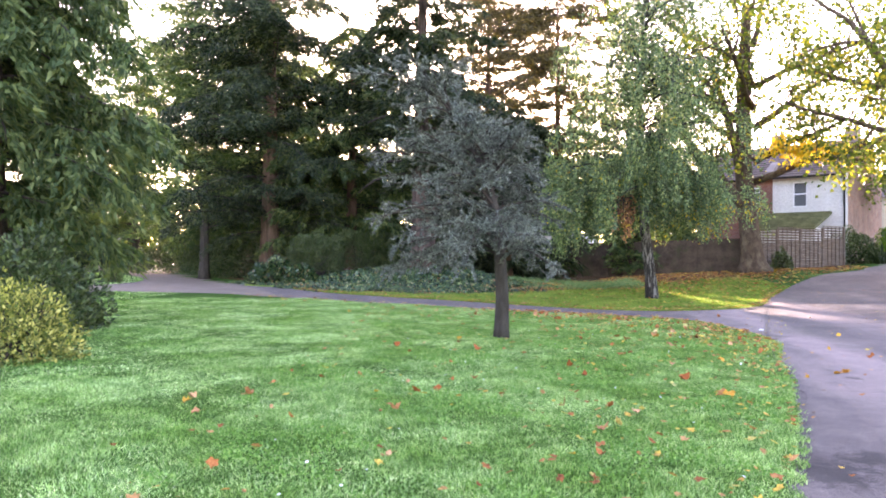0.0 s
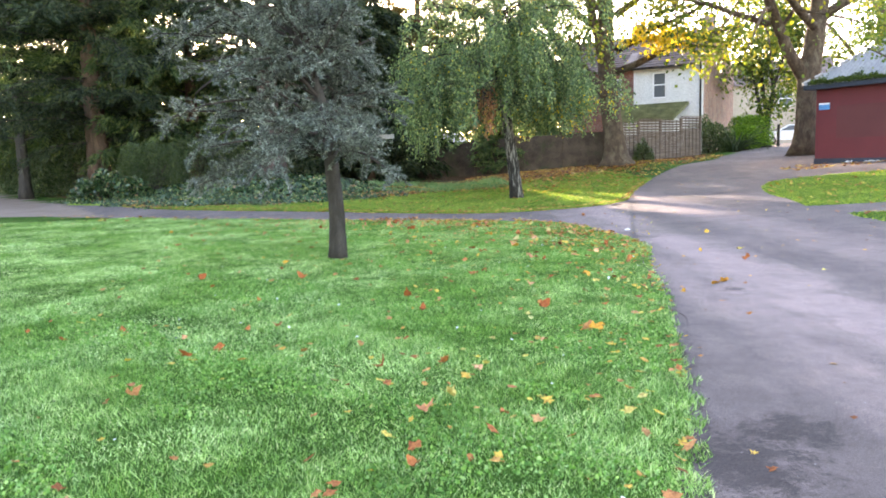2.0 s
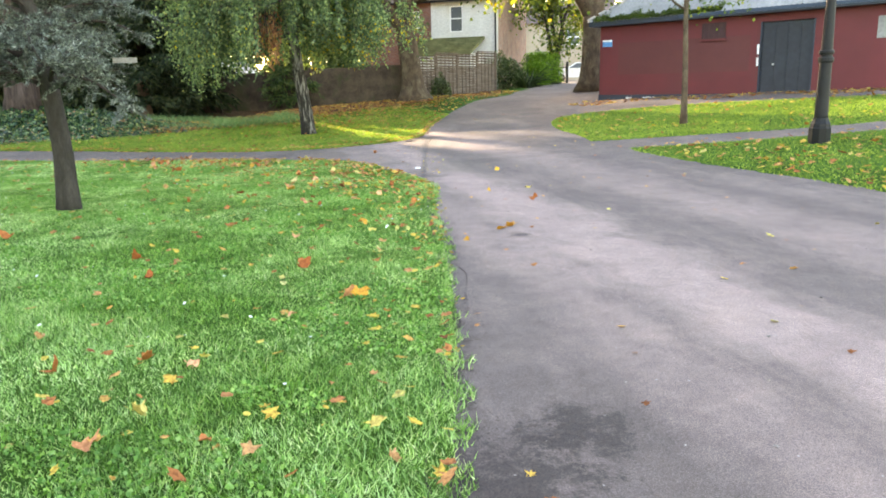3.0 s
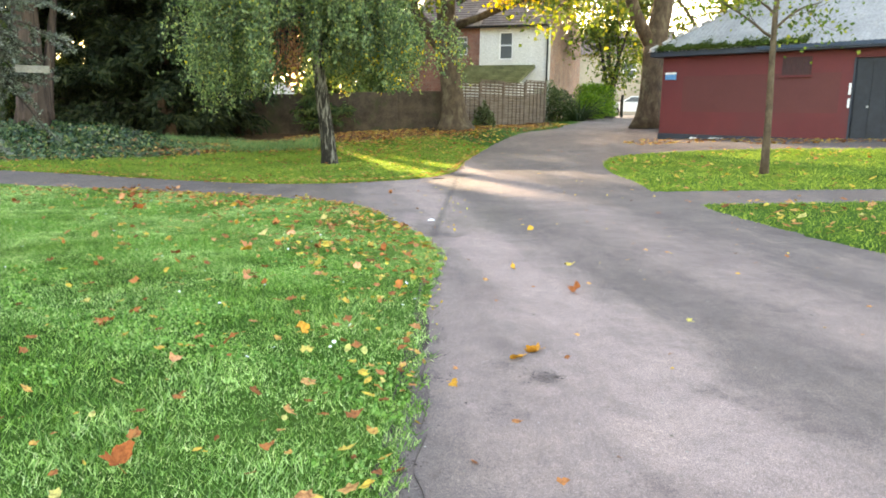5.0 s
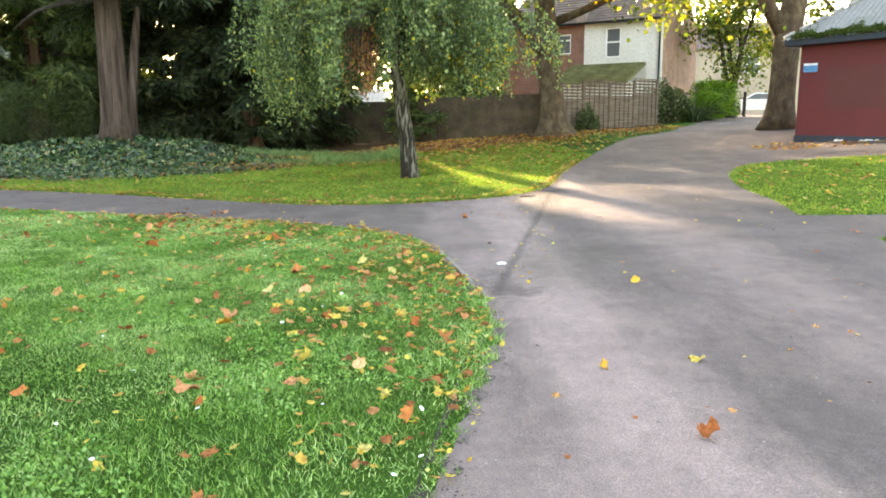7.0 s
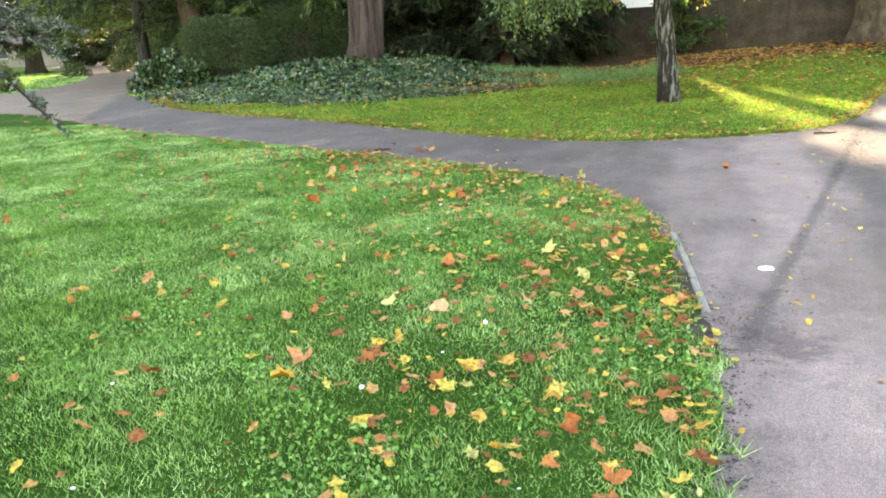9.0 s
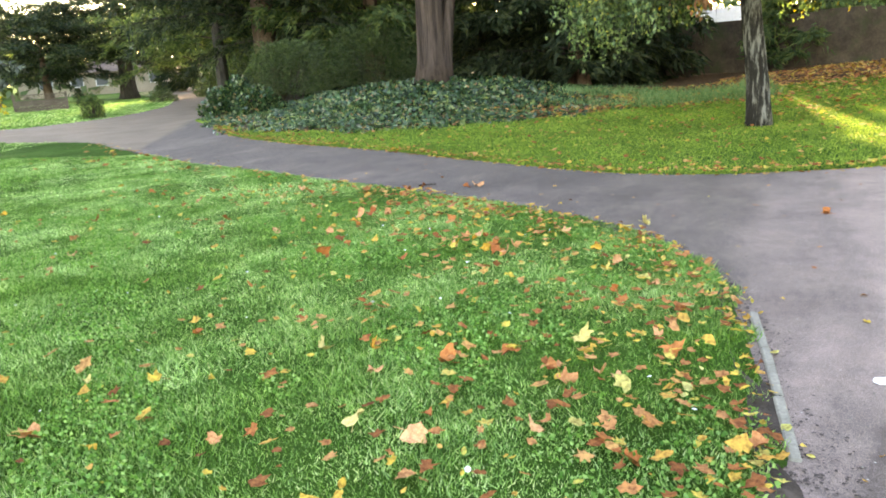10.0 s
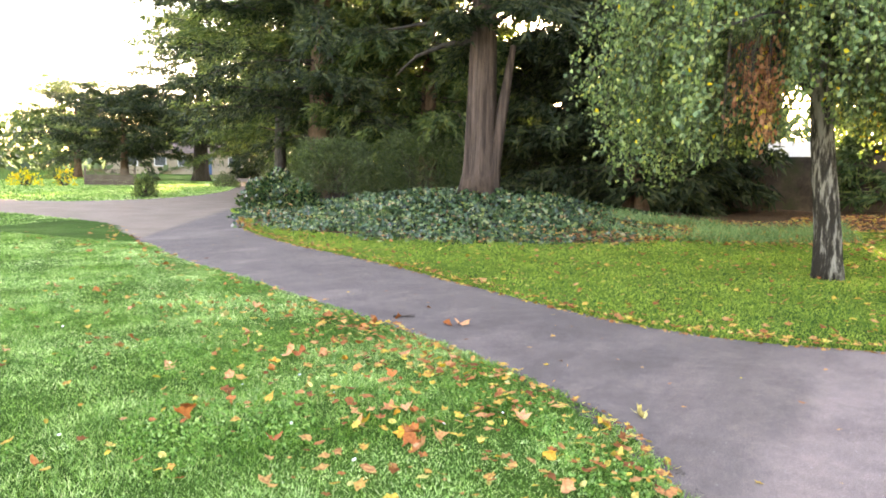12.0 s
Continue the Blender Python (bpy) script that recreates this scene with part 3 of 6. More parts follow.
# pale edging stones along the lawn's rounded corner
edging = thing("edging", pose(0, 0, 0), "half-buried pale concrete edging along the lawn corner", "edging", kind="structure")
for i, (x, y, a) in enumerate([(6.05, 14.72, -3), (6.085, 15.32, -3), (6.11, 15.92, -2)]):
    bm = bmesh.new()
    bmesh.ops.create_cube(bm, size=1)
    bmesh.ops.scale(bm, vec=(0.05, 0.57, 0.12), verts=bm.verts)
    bmesh.ops.bevel(bm, geom=bm.edges[:], offset=0.008, segments=1, affect="EDGES")
    me = bpy.data.meshes.new("stone")
    bm.to_mesh(me)
    ob = part("stone", me, KERB, edging)
    ob.matrix_local = pose(x, y, high(x, y) - 0.045, 0, 4, a)


def ribbon(name, line, inner, outer, seed, label, lift, matter=SOIL_DARK):
    """A ragged strip on the ground along a line, from inner to outer metres to its right."""
    rng = np.random.default_rng(seed)
    p = curve([tuple(q) for q in line], 14)
    d = unit(np.gradient(p, axis=0))
    side = np.stack([d[:, 1], -d[:, 0]], 1)
    k = np.arange(len(p))
    wob = 0.5 + 0.28 * np.sin(k * 0.11 + seed) + 0.2 * np.sin(k * 0.27 + 2 * seed) + 0.08 * np.sin(k * 0.7 + seed)
    end = np.minimum(1, np.minimum(k, len(p) - 1 - k) / 12)
    o = (inner + (outer - inner) * np.clip(wob, 0.1, 1.1)) * end
    i = np.full(len(p), inner) * end if inner < 0 else -o * (0.5 + 0.5 * np.sin(k * 0.19))
    a, b = p + side * i[:, None], p + side * o[:, None]
    mid = (a + b) / 2
    v = np.concatenate([np.stack([q[:, 0], q[:, 1], land(q[:, 0], q[:, 1]) + h], 1) for q, h in ((a, lift), (mid, lift + 0.006), (b, lift - 0.004))])
    n = len(p)
    f = [(r * n + j, r * n + j + 1, (r + 1) * n + j + 1, (r + 1) * n + j) for r in (0, 1) for j in range(n - 1)]
    f = [q[::-1] for q in f]
    return tagged(part(name, Build().add(v, f), matter, None, "", True), label, "soil", kind="structure")


ribbon("bare_soil", EDGE_A[15:50:3], -0.12, 0.05, 3, "bare dark soil at the worn lawn edge", 0.008)
ribbon("bare_soil", EDGE_A[50:84:3], -0.15, 0.09, 5, "bare dark soil round the lawn corner", 0.008)
ribbon("bare_soil", EDGE_A[82:108:3], -0.1, 0.04, 8, "bare dark soil along the footpath edge", 0.008)
for k, line in enumerate([[(4.56, 9.75), (4.39, 9.4), (4.32, 9.1), (4.15, 8.75)], [(4.17, 8.7), (4.0, 8.4), (3.96, 8.15), (3.79, 7.8)]]):
    ribbon("path_crack", line, 0.0, 0.008, 21 + k, "thin branching crack in the asphalt beside the lawn", 0.005, MUD_DARK)
ribbon("bare_soil", EDGE_B[60:80:3], -0.25, 0.05, 9, "bare leaf-strewn soil at the verge corner", 0.012)

# ---- trees and shrubs ----
def tree_thing(name, x, y, label, group=""):
    return thing(name, pose(x, y, high(x, y) - 0.03), label, "tree", group)


def trunk_part(tree, pts, radii, bark, sides=14, wobble=0.1, name="trunk", flare=0.0, label=""):
    pts, radii = np.array(pts, float), np.array(radii, float)
    s = np.linspace(0, len(pts) - 1, len(pts) * 3)
    i = np.minimum(s.astype(int), len(pts) - 2)
    f = (s - i)[:, None]
    q = pts[i] * (1 - f) + pts[i + 1] * f
    r = radii[i] * (1 - f[:, 0]) + radii[i + 1] * f[:, 0]
    if flare:
        r = r * (1 + flare * np.exp(-(q[:, 2] - q[0, 2]) / 0.35))
    return part(name, Build().tube(q, r, sides, wobble, random), bark, tree, label, True)


def foliage(tree, quads, material, name="crown", label=""):
    quads = np.concatenate(quads) if isinstance(quads, list) else quads
    return part(name, quad_mesh(name, quads, quads.shape[1]), material, tree, label)


def conifer(name, x, y, height, spread, bare, seed, bark, needles, label, trunk=0.5, droop=0.35, leaves=100000, tiers=24, fall=0.35, shape=0.7, size=0.26, wide=0.07, low=0.75, per=(5, 8)):
    """A tall conifer: a straight trunk, tiers of boughs, each with side twigs hung with flat sprays."""
    rng = np.random.default_rng(seed)
    tree = tree_thing(name, x, y, label)
    hs = np.linspace(0, height, 9)
    trunk_part(tree, [(0, 0, h) for h in hs], [trunk * (1 - 0.92 * h / height) for h in hs], bark, 24, 0.22, flare=0.35)
    wood, at, way, size_of = Build(), [], [], []
    for k in range(tiers):
        for j in range(rng.integers(*per)):
            h = bare + (height - bare) * (k + rng.uniform(0, 0.95)) / tiers
            f = (h - bare) / (height - bare)
            reach = spread * (1 - f) ** shape * (low + (1 - low) * min(1, f * 4)) + 0.4
            a = rng.uniform(0, 2 * np.pi)
            ln = reach * rng.uniform(0.55, 1.1)
            p = limb_path(rng, (0, 0, h), (np.cos(a), np.sin(a), rng.uniform(0.05, 0.4)), ln, droop, 0.25, 5)
            wood.tube(p, np.linspace(trunk * 0.09 * (1 - f) + 0.02, 0.008, len(p)), 5)
            n = max(5, int(ln * 9))
            b, d = along_path(p, rng.uniform(0.12, 1, n))
            side = np.cross(d, (0, 0, 1)) * rng.choice((-1, 1), n)[:, None]
            at.append(b), way.append(unit(side + d * 0.7 + np.stack([0 * side[:, 0], 0 * side[:, 0], rng.uniform(-0.5, 0.2, n)], 1)))
            size_of.append(rng.uniform(0.3, 0.9, n) * (0.5 + 0.13 * spread))
    at, way, size_of = np.concatenate(at), np.concatenate(way), np.concatenate(size_of)
    m = max(6, int(leaves * 0.62 / len(at)))
    s = rng.uniform(0, 1, (len(at), m, 1))
    reach = size_of[:, None, None]
    c = at[:, None] + way[:, None] * s * reach - s ** 2 * reach * np.array((0, 0, fall)) + rng.normal(0, 0.07, (len(at), m, 3))
    d = np.repeat(way[:, None] + np.array((0, 0, -fall)), m, 1)
    tagged(part("branchwork", wood, DARK_WOOD, tree), kind="stuff")
    foliage(tree, needle_tris(rng, c.reshape(-1, 3), d.reshape(-1, 3), size * 1.2, wide * 1.28, 0.5), needles)
    return tree


def broad_crown(rng, ends, leaves, size, wide, spread=0.55, hang=0.3):
    """Leaves scattered in clumps about the ends of the twigs."""
    c = np.repeat(ends, leaves, 0) + rng.normal(0, spread, (len(ends) * leaves, 3)) * np.array((1, 1, 0.8))
    return leaf_quads(rng, c, np.tile(np.array((0, 0, -hang)), (len(c), 1)), size * 0.95, wide * 0.95, 1.0)


def fork(rng, wood, ends, start, direction, length, radius, depth, droop=0.0, split=3, bend=0.3):
    p = limb_path(rng, start, direction, length, droop, bend, 5)
    wood.tube(p, np.linspace(radius, radius * 0.55, len(p)), 7 if radius > 0.06 else 4)
    if depth == 0:
        ends.extend(along_path(p, np.linspace(0.35, 1, 4))[0])
        return
    base, dirs = along_path(p, np.linspace(0.45, 1, split))
    for b, d in zip(base, dirs):
        fork(rng, wood, ends, b, d + rng.normal(0, 0.55, 3), length * rng.uniform(0.55, 0.75), radius * 0.5, depth - 1, droop, split, bend)


def broadleaf(name, x, y, trunk_pts, radii, limbs, seed, bark, leaves, label, per=9, size=0.2, wide=0.17, depth=2, split=3, spread=0.5, droop=0.1, flare=0.6):
    """limbs: start, direction, length, radius."""
    rng = np.random.default_rng(seed)
    tree = tree_thing(name, x, y, label)
    trunk_part(tree, trunk_pts, radii, bark, 18, 0.12, flare=flare)
    ends, twigs = [], Build()
    for start, direction, length, radius in limbs:
        p = limb_path(rng, start, direction, length, 0, 0.25, 6)
        part("limb", Build().tube(p, np.linspace(radius, radius * 0.4, len(p)), 9, 0.08, random), bark, tree, "", True)
        base, dirs = along_path(p, np.linspace(0.3, 1, max(3, int(length * 0.9))))
        for b, d in zip(base, dirs):
            fork(rng, twigs, ends, b, d * 0.6 + rng.normal(0, 0.6, 3) + np.array((0, 0, 0.1)), length * rng.uniform(0.25, 0.42), radius * 0.32, depth - 1, droop, split)
    tagged(part("branchwork", twigs, bark, tree), kind="stuff")
    foliage(tree, broad_crown(rng, np.array(ends), per, size, wide, spread), leaves)
    return tree


def shrub(name, x, y, size, count, leaf, wide, seed, material, label, squareness=0.0, lift=0.0, category="bush", kind="", hollow=0.55, along=None):
    """A bush: stems from the ground and leaves packed towards its uneven surface."""
    rng = np.random.default_rng(seed)
    bush = thing(name, pose(x, y, high(x, y) - 0.02, 0, 0, along or 0), label, category, kind=kind)
    sx, sy, sz = size
    stems = Build()
    for k in range(12):
        a = rng.uniform(0, 6.28)
        p = limb_path(rng, (rng.uniform(-0.3, 0.3) * sx, rng.uniform(-0.3, 0.3) * sy, 0), (np.cos(a) * 0.5, np.sin(a) * 0.5, 1), sz * 0.8, 0, 0.3, 4)
        stems.tube(p, np.linspace(0.03, 0.008, len(p)), 5)
    tagged(part("stemwork", stems, DARK_WOOD, bush), kind="stuff")
    d = unit(rng.normal(0, 1, (count, 3)))
    d[:, 2] = np.abs(d[:, 2]) * 1.0
    if squareness:
        d = d / (np.abs(d) ** (2 + squareness * 6)).sum(1, keepdims=True) ** (1 / (2 + squareness * 6))
    lump = 1 + 0.16 * np.sin(d[:, 0] * 5 + seed) * np.sin(d[:, 1] * 6 + seed * 2) + 0.1 * np.sin(d[:, 2] * 9 + d[:, 0] * 7)
    r = (hollow + (1 - hollow) * rng.uniform(0, 1, count) ** 0.5) * (lump if not squareness else 1 + 0.04 * np.sin(d[:, 0] * 9) + rng.normal(0, 0.02, count))
    c = d * r[:, None] * np.array((sx, sy, sz * (1 - lift))) + np.array((0, 0, sz * lift))
    foliage(bush, leaf_quads(rng, c, d + np.array((0, 0, 0.2)), leaf, wide, 0.8), material, "leaves")
    return bush


# small blue cedar on the lawn
def blue_cedar(x, y):
    rng = np.random.default_rng(5)
    tree = tree_thing("blue_cedar", x, y, "young blue cedar with silvery drooping branches on the lawn")
    trunk = np.array([(0, 0, 0), (0.02, 0, 0.8), (-0.03, 0, 1.6), (-0.1, 0.02, 2.3), (-0.3, 0, 3.0), (-0.65, 0, 3.7), (-1.1, 0, 4.5)])
    trunk_part(tree, trunk, [0.125, 0.11, 0.1, 0.085, 0.06, 0.04, 0.015], GREY_BARK, 14, 0.08, flare=0.25)
    wood, at, way, size_of = Build(), [], [], []
    for k in range(82):
        h = 1.5 + 2.9 * ((k + rng.uniform(0, 1)) / 82) ** 1.15
        f = (h - 1.5) / 2.9
        a = rng.uniform(0, 2 * np.pi)
        left = 0.5 - 0.5 * np.cos(a)
        ln = ((1 - left) * (1.45 * (1 - f) ** 0.8 + 0.55) + left * (1.8 + 0.85 * np.sin(np.pi * min(1, f + 0.15)))) * rng.uniform(0.7, 1.1)
        s0 = np.array((np.interp(h, trunk[:, 2], trunk[:, 0]), 0, h))
        rise = rng.uniform(0.2, 0.65) if f < 0.25 else rng.uniform(0.25, 1.1)
        p = limb_path(rng, s0, (np.cos(a), np.sin(a), rise), ln, 0.75, 0.34, 7)
        wood.tube(p, np.linspace(0.03 - 0.012 * f, 0.005, len(p)), 5)
        n = int(ln * 15)
        u = rng.uniform(0.12, 1, n)
        b, d = along_path(p, u)
        side = unit(np.cross(d, (0, 0, 1))) * rng.choice((-1, 1), n)[:, None]
        at.append(b), way.append(unit(side * 0.8 + d * 0.75 + np.stack([0 * u, 0 * u, rng.normal(0.0, 0.55, n)], 1)))
        size_of.append(rng.uniform(0.22, 0.62, n) * (1.1 - 0.55 * u))
    at, way, size_of = np.concatenate(at), np.concatenate(way), np.concatenate(size_of)
    for b, d, tl in zip(at, way, size_of):
        wood.tube([b, b + d * tl * 0.5, b + d * tl + np.array((0, 0, -0.09 * tl))], [0.006, 0.004, 0.002], 3)
    m = 74
    s = rng.uniform(0, 1, (len(at), m, 1))
    c = at[:, None] + way[:, None] * s * size_of[:, None, None] - s ** 2 * size_of[:, None, None] * np.array((0, 0, 0.12)) + rng.normal(0, 0.008, (len(at), m, 3))
    c = c.reshape(-1, 3)
    out = rng.normal(0, 1, c.shape) + np.repeat(way, m, 0) * 0.6 + np.array((0, 0, 0.5))
    tagged(part("branchwork", wood, DARK_WOOD, tree), kind="stuff")
    foliage(tree, needle_tris(rng, c, out, 0.046, 0.02, 0.2), BLUE_NEEDLE)
    part("pale_bar", Build().box((0.7, 0.72, 1.83), (1.0, 0.735, 1.9)), KERB, tree, "pale bar among the branches")
    # string is added, only to hang the pale bar from
    part("string", Build().tube([(0.85, 0.727, 1.895), (0.7, 0.6, 2.15), (0.4, 0.3, 2.35)], [0.003, 0.003, 0.003], 4), DARK_WOOD, tree)


blue_cedar(1.1, 13.35)


def weeping_birch(x, y):
    rng = np.random.default_rng(11)
    tree = tree_thing("weeping_birch", x, y, "weeping silver birch with black-fissured white bark and trailing green-gold twigs")
    t = np.array([(0, 0, 0), (-0.06, 0, 0.9), (-0.2, 0, 2.0), (-0.35, 0.05, 3.6), (-0.45, 0.1, 5.5), (-0.4, 0.1, 8), (-0.3, 0, 10.5), (-0.3, 0, 12)])
    trunk_part(tree, t, [0.215, 0.19, 0.172, 0.15, 0.12, 0.09, 0.05, 0.02], BIRCH_BARK, 16, 0.12, flare=0.18)
    wood, strands = Build(), []

    def skirt(x):
        """How low the twigs hang at x from the trunk."""
        if x < -1.2:
            return 1.35 + 0.3 * (x + 3.0) ** 2
        return 2.45 if abs(x) < 0.7 else 2.05 + 0.05 * x

    boughs = [(a, rng.uniform(2.8, 4.4), rng.uniform(2.0, 4.15)) for a in np.linspace(2.4, 4.1, 13)]
    boughs += [(a, rng.uniform(3.0, 4.6), rng.uniform(2.2, 4.3)) for a in np.linspace(-0.9, 0.9, 12)]
    boughs += [(a, rng.uniform(3.4, 5.0), rng.uniform(1.2, 3.2)) for a in np.linspace(0.9, 2.4, 6)]
    boughs += [(a, rng.uniform(3.6, 5.2), rng.uniform(1.0, 2.6)) for a in np.linspace(-2.3, -0.9, 7)]
    for k in range(66):
        h = 4.0 + 7.2 * (k + rng.uniform(0, 1)) / 66
        boughs.append((rng.uniform(0, 2 * np.pi), h, (4.8 - 0.32 * (h - 4)) * rng.uniform(0.35, 1.0)))
    for k, (a, h, reach) in enumerate(boughs):
        rise = rng.uniform(0.7, 1.7)
        u = np.linspace(0, 1, 8)
        p = np.stack([np.interp(h, t[:, 2], t[:, 0]) + np.cos(a + 0.25 * np.sin(3 * u + k)) * reach * u, 0.05 + np.sin(a + 0.25 * np.sin(3 * u + k)) * reach * u, h + rise * (2.1 * u - 1.8 * u ** 2)], 1)
        if k % 6 == 0:
            part("limb", Build().tube(p, np.linspace(0.055, 0.012, len(p)), 7), GREY_BARK, tree, "", True)
        else:
            wood.tube(p, np.linspace(0.04, 0.01, len(p)), 5)
        n = int(reach * (2.7 if h < 5 else 2.5))
        base, dirs = along_path(p, rng.uniform(0.2, 1, n))
        for b, d in zip(base, dirs):
            spur = b + unit(np.cross(d, (0, 0, 1))) * rng.uniform(-0.8, 0.8) + np.array((0, 0, rng.uniform(-0.1, 0.2)))
            wood.tube([b, spur], [0.009, 0.006], 3)
            long = rng.uniform(0.6, 3.0)
            for i in range(rng.integers(5, 12) if h < 5 else rng.integers(2, 6)):
                e = spur + rng.normal(0, 0.11, 3) * np.array((1, 1, 0.4))
                fall = min(long * rng.uniform(0.6, 1.1), e[2] - skirt(e[0]) - rng.uniform(-0.1, 0.9) ** 2 * 1.4)
                if fall < 0.3:
                    continue
                out = np.array((d[0], d[1], 0)) * rng.uniform(0.1, 0.4)
                strands.append(np.array([e, e + out + (0, 0, -fall * 0.25), e + out * 1.6 + (0, 0, -fall * 0.62), e + out * 1.8 + (0, 0, -fall)]))
                wood.tube(strands[-1], [0.005, 0.004, 0.003, 0.002], 3)
    strands = np.array(strands)
    m = 46
    k = rng.uniform(0.02, 2.999, (len(strands), m))
    i = k.astype(int)
    f = (k - i)[..., None]
    row = np.arange(len(strands))[:, None]
    c = strands[row, i] * (1 - f) + strands[row, i + 1] * f + rng.normal(0, 0.06, (len(strands), m, 3))
    span = (strands[:, 0, 2] - strands[:, 3, 2])[:, None]
    c = c[(rng.uniform(0, 1, (len(strands), m)) < span / 2.0) | (rng.uniform(0, 1, (len(strands), m)) < 0.3)]
    c = c[~((np.abs(c[:, 0] + 1.4) < 0.4) & (c[:, 1] < -0.7) & (c[:, 2] < 3.7))]
    quads = leaf_quads(rng, c, np.tile((0.0, 0, -1.0), (len(c), 1)), 0.086, 0.062, 0.75, 0.2)
    # larger share of yellow leaves low on the right
    gold = rng.uniform(0, 1, len(c)) < np.where((c[:, 0] > 0.6) & (c[:, 2] < 3.4), 0.09, 0.008)
    dead = []
    for k in range(15):
        b = np.array((-1.38 + rng.normal(0, 0.17), -1.3 + rng.normal(0, 0.16), rng.uniform(2.9, 4.0)))
        fall = min(rng.uniform(0.5, 1.8), b[2] - rng.uniform(2.0, 2.7))
        q = np.array([b, b + (0.02, 0, -fall * 0.5), b + (0, 0, -fall)])
        wood.tube(q, [0.006, 0.004, 0.002], 3)
        n = int(fall * 46)
        e, dd = along_path(q, rng.uniform(0, 1, n))
        dead.append(leaf_quads(rng, e + rng.normal(0, 0.085, (n, 3)), np.tile((0.0, 0, -1.0), (n, 1)), 0.095, 0.06, 0.5))
    p = limb_path(rng, (-0.35, 0.05, 3.8), (-1.1, -1.1, 0.7), 1.7, 0.4, 0.1, 5)
    wood.tube(p, np.linspace(0.03, 0.012, len(p)), 5)
    tagged(part("branchwork", wood, DARK_WOOD, tree), kind="stuff")
    foliage(tree, quads[~gold], BIRCH_LEAF)
    foliage(tree, quads[gold], YELLOW_LEAF, "gold_leaves", "yellow leaves among the green, thickest low on the right")
    tagged(foliage(tree, dead, RED_LEAF, "dead_spray"), "withered rust-brown leaves on a hanging bough", kind="stuff")


weeping_birch(7.72, 27.0)

# tall conifers of the grove
redwood = conifer("redwood", -0.95, 35.3, 20, 4.6, 4.7, 21, RED_BARK, DARK_NEEDLE, "tall redwood with a fluted red-brown trunk in the ivy", 0.46, 0.45, 80000, 16, 0.4, 0.35)
for h, a, ln, dz in ((4.6, 3.0, 3.4, 0.5), (5.2, 3.6, 3.0, 0.35), (5.0, -0.3, 2.6, 0.8), (6.0, 2.7, 3.4, 0.6), (6.3, 0.2, 3.2, 0.7), (7.4, -0.6, 3.2, 0.6), (7.2, 3.5, 3.4, 0.5), (8.6, 0.1, 3.4, 0.6)):
    bough = limb_path(np.random.default_rng(int(h * 10)), (0, 0, h), (np.cos(a), np.sin(a), dz), ln, 0.9, 0.25, 7)
    part("limb", Build().tube(bough, np.linspace(0.13, 0.025, len(bough)), 8), GREY_BARK, redwood, "", True)
trunk_part(redwood, [(0.3, -0.05, -0.05), (0.42, -0.02, 1.2), (0.62, 0.0, 2.6), (0.9, 0.05, 4.6)], [0.3, 0.22, 0.17, 0.08], RED_BARK, 14, 0.15, "stem", 0.3)
conifer("pine", -9.3, 40, 20, 6.8, 2.6, 22, BARK, DARK_NEEDLE, "tall dark conifer with a straight brown trunk", 0.5, 0.4, 135000, 24, 0.35, 0.3)
conifer("cedar", -5.0, 41, 14, 5.2, 2.2, 31, BARK, GREEN_NEEDLE, "green cedar with low hanging boughs over the hedge", 0.35, 0.6, 100000, 20, 0.5, 0.5, 0.28, 0.08)
conifer("yew", 3.4, 39.0, 9, 4.4, 0.6, 23, BARK, DARK_NEEDLE, "dark yew with low drooping boughs behind the ivy", 0.35, 0.5, 100000, 20, 0.4, 0.4, 0.3, 0.09, low=1.0)
conifer("yew", 5.2, 44.0, 7.5, 2.5, 0.4, 24, BARK, DARK_NEEDLE, "dense dark yew beside the panel fence", 0.3, 0.5, 60000, 18, 0.4, 0.4, 0.32, 0.1, low=1.0)
# added in the dark gap so that no sun patch falls on the lawn
conifer("yew", 0.6, 42.5, 10, 4.4, 0.5, 33, BARK, DARK_NEEDLE, "tall dark yew behind the redwood, added to shade the lawn", 0.35, 0.5, 70000, 18, 0.4, 0.4, 0.32, 0.1, low=1.0)
conifer("cedar", -14.5, 45, 17, 8.0, 2.9, 39, GREY_BARK, GREEN_NEEDLE, "broad cedar with layered boughs over the path", 0.27, 0.3, 95000, 20, 0.2, 0.3)
conifer("cedar", -25, 60, 19, 9.0, 2.2, 25, GREY_BARK, GREEN_NEEDLE, "broad cedar with layered dark green boughs", 0.27, 0.3, 130000, 20, 0.2, 0.3)
conifer("cedar", -13.5, 52, 18, 7.5, 2.0, 26, BARK, GREEN_NEEDLE, "tall spreading cedar at the back of the grove", 0.5, 0.4, 70000, 22, 0.35, 0.3, 0.34, 0.1)
# added tree: keeps the low sun off the road and covers a sky gap
conifer("yew", 5.3, 48.5, 10.5, 2.2, 0.6, 34, BARK, DARK_NEEDLE, "upright dark yew added beyond the panel fence to hold back the sun", 0.3, 0.4, 60000, 18, 0.4, 0.35, low=1.0)
conifer("cedar", -33, 62, 14, 7.0, 2.6, 27, GREY_BARK, DARK_NEEDLE, "cedar with a thick dark trunk beyond the path", 0.55, 0.3, 70000, 16, 0.3, 0.4)
conifer("larch", 3.0, 47.5, 21, 5.5, 4.5, 35, BARK, LARCH_NEEDLE, "tall half-bare larch with brown needles behind the redwood", 0.35, 0.3, 75000, 24, 0.2, 0.3)
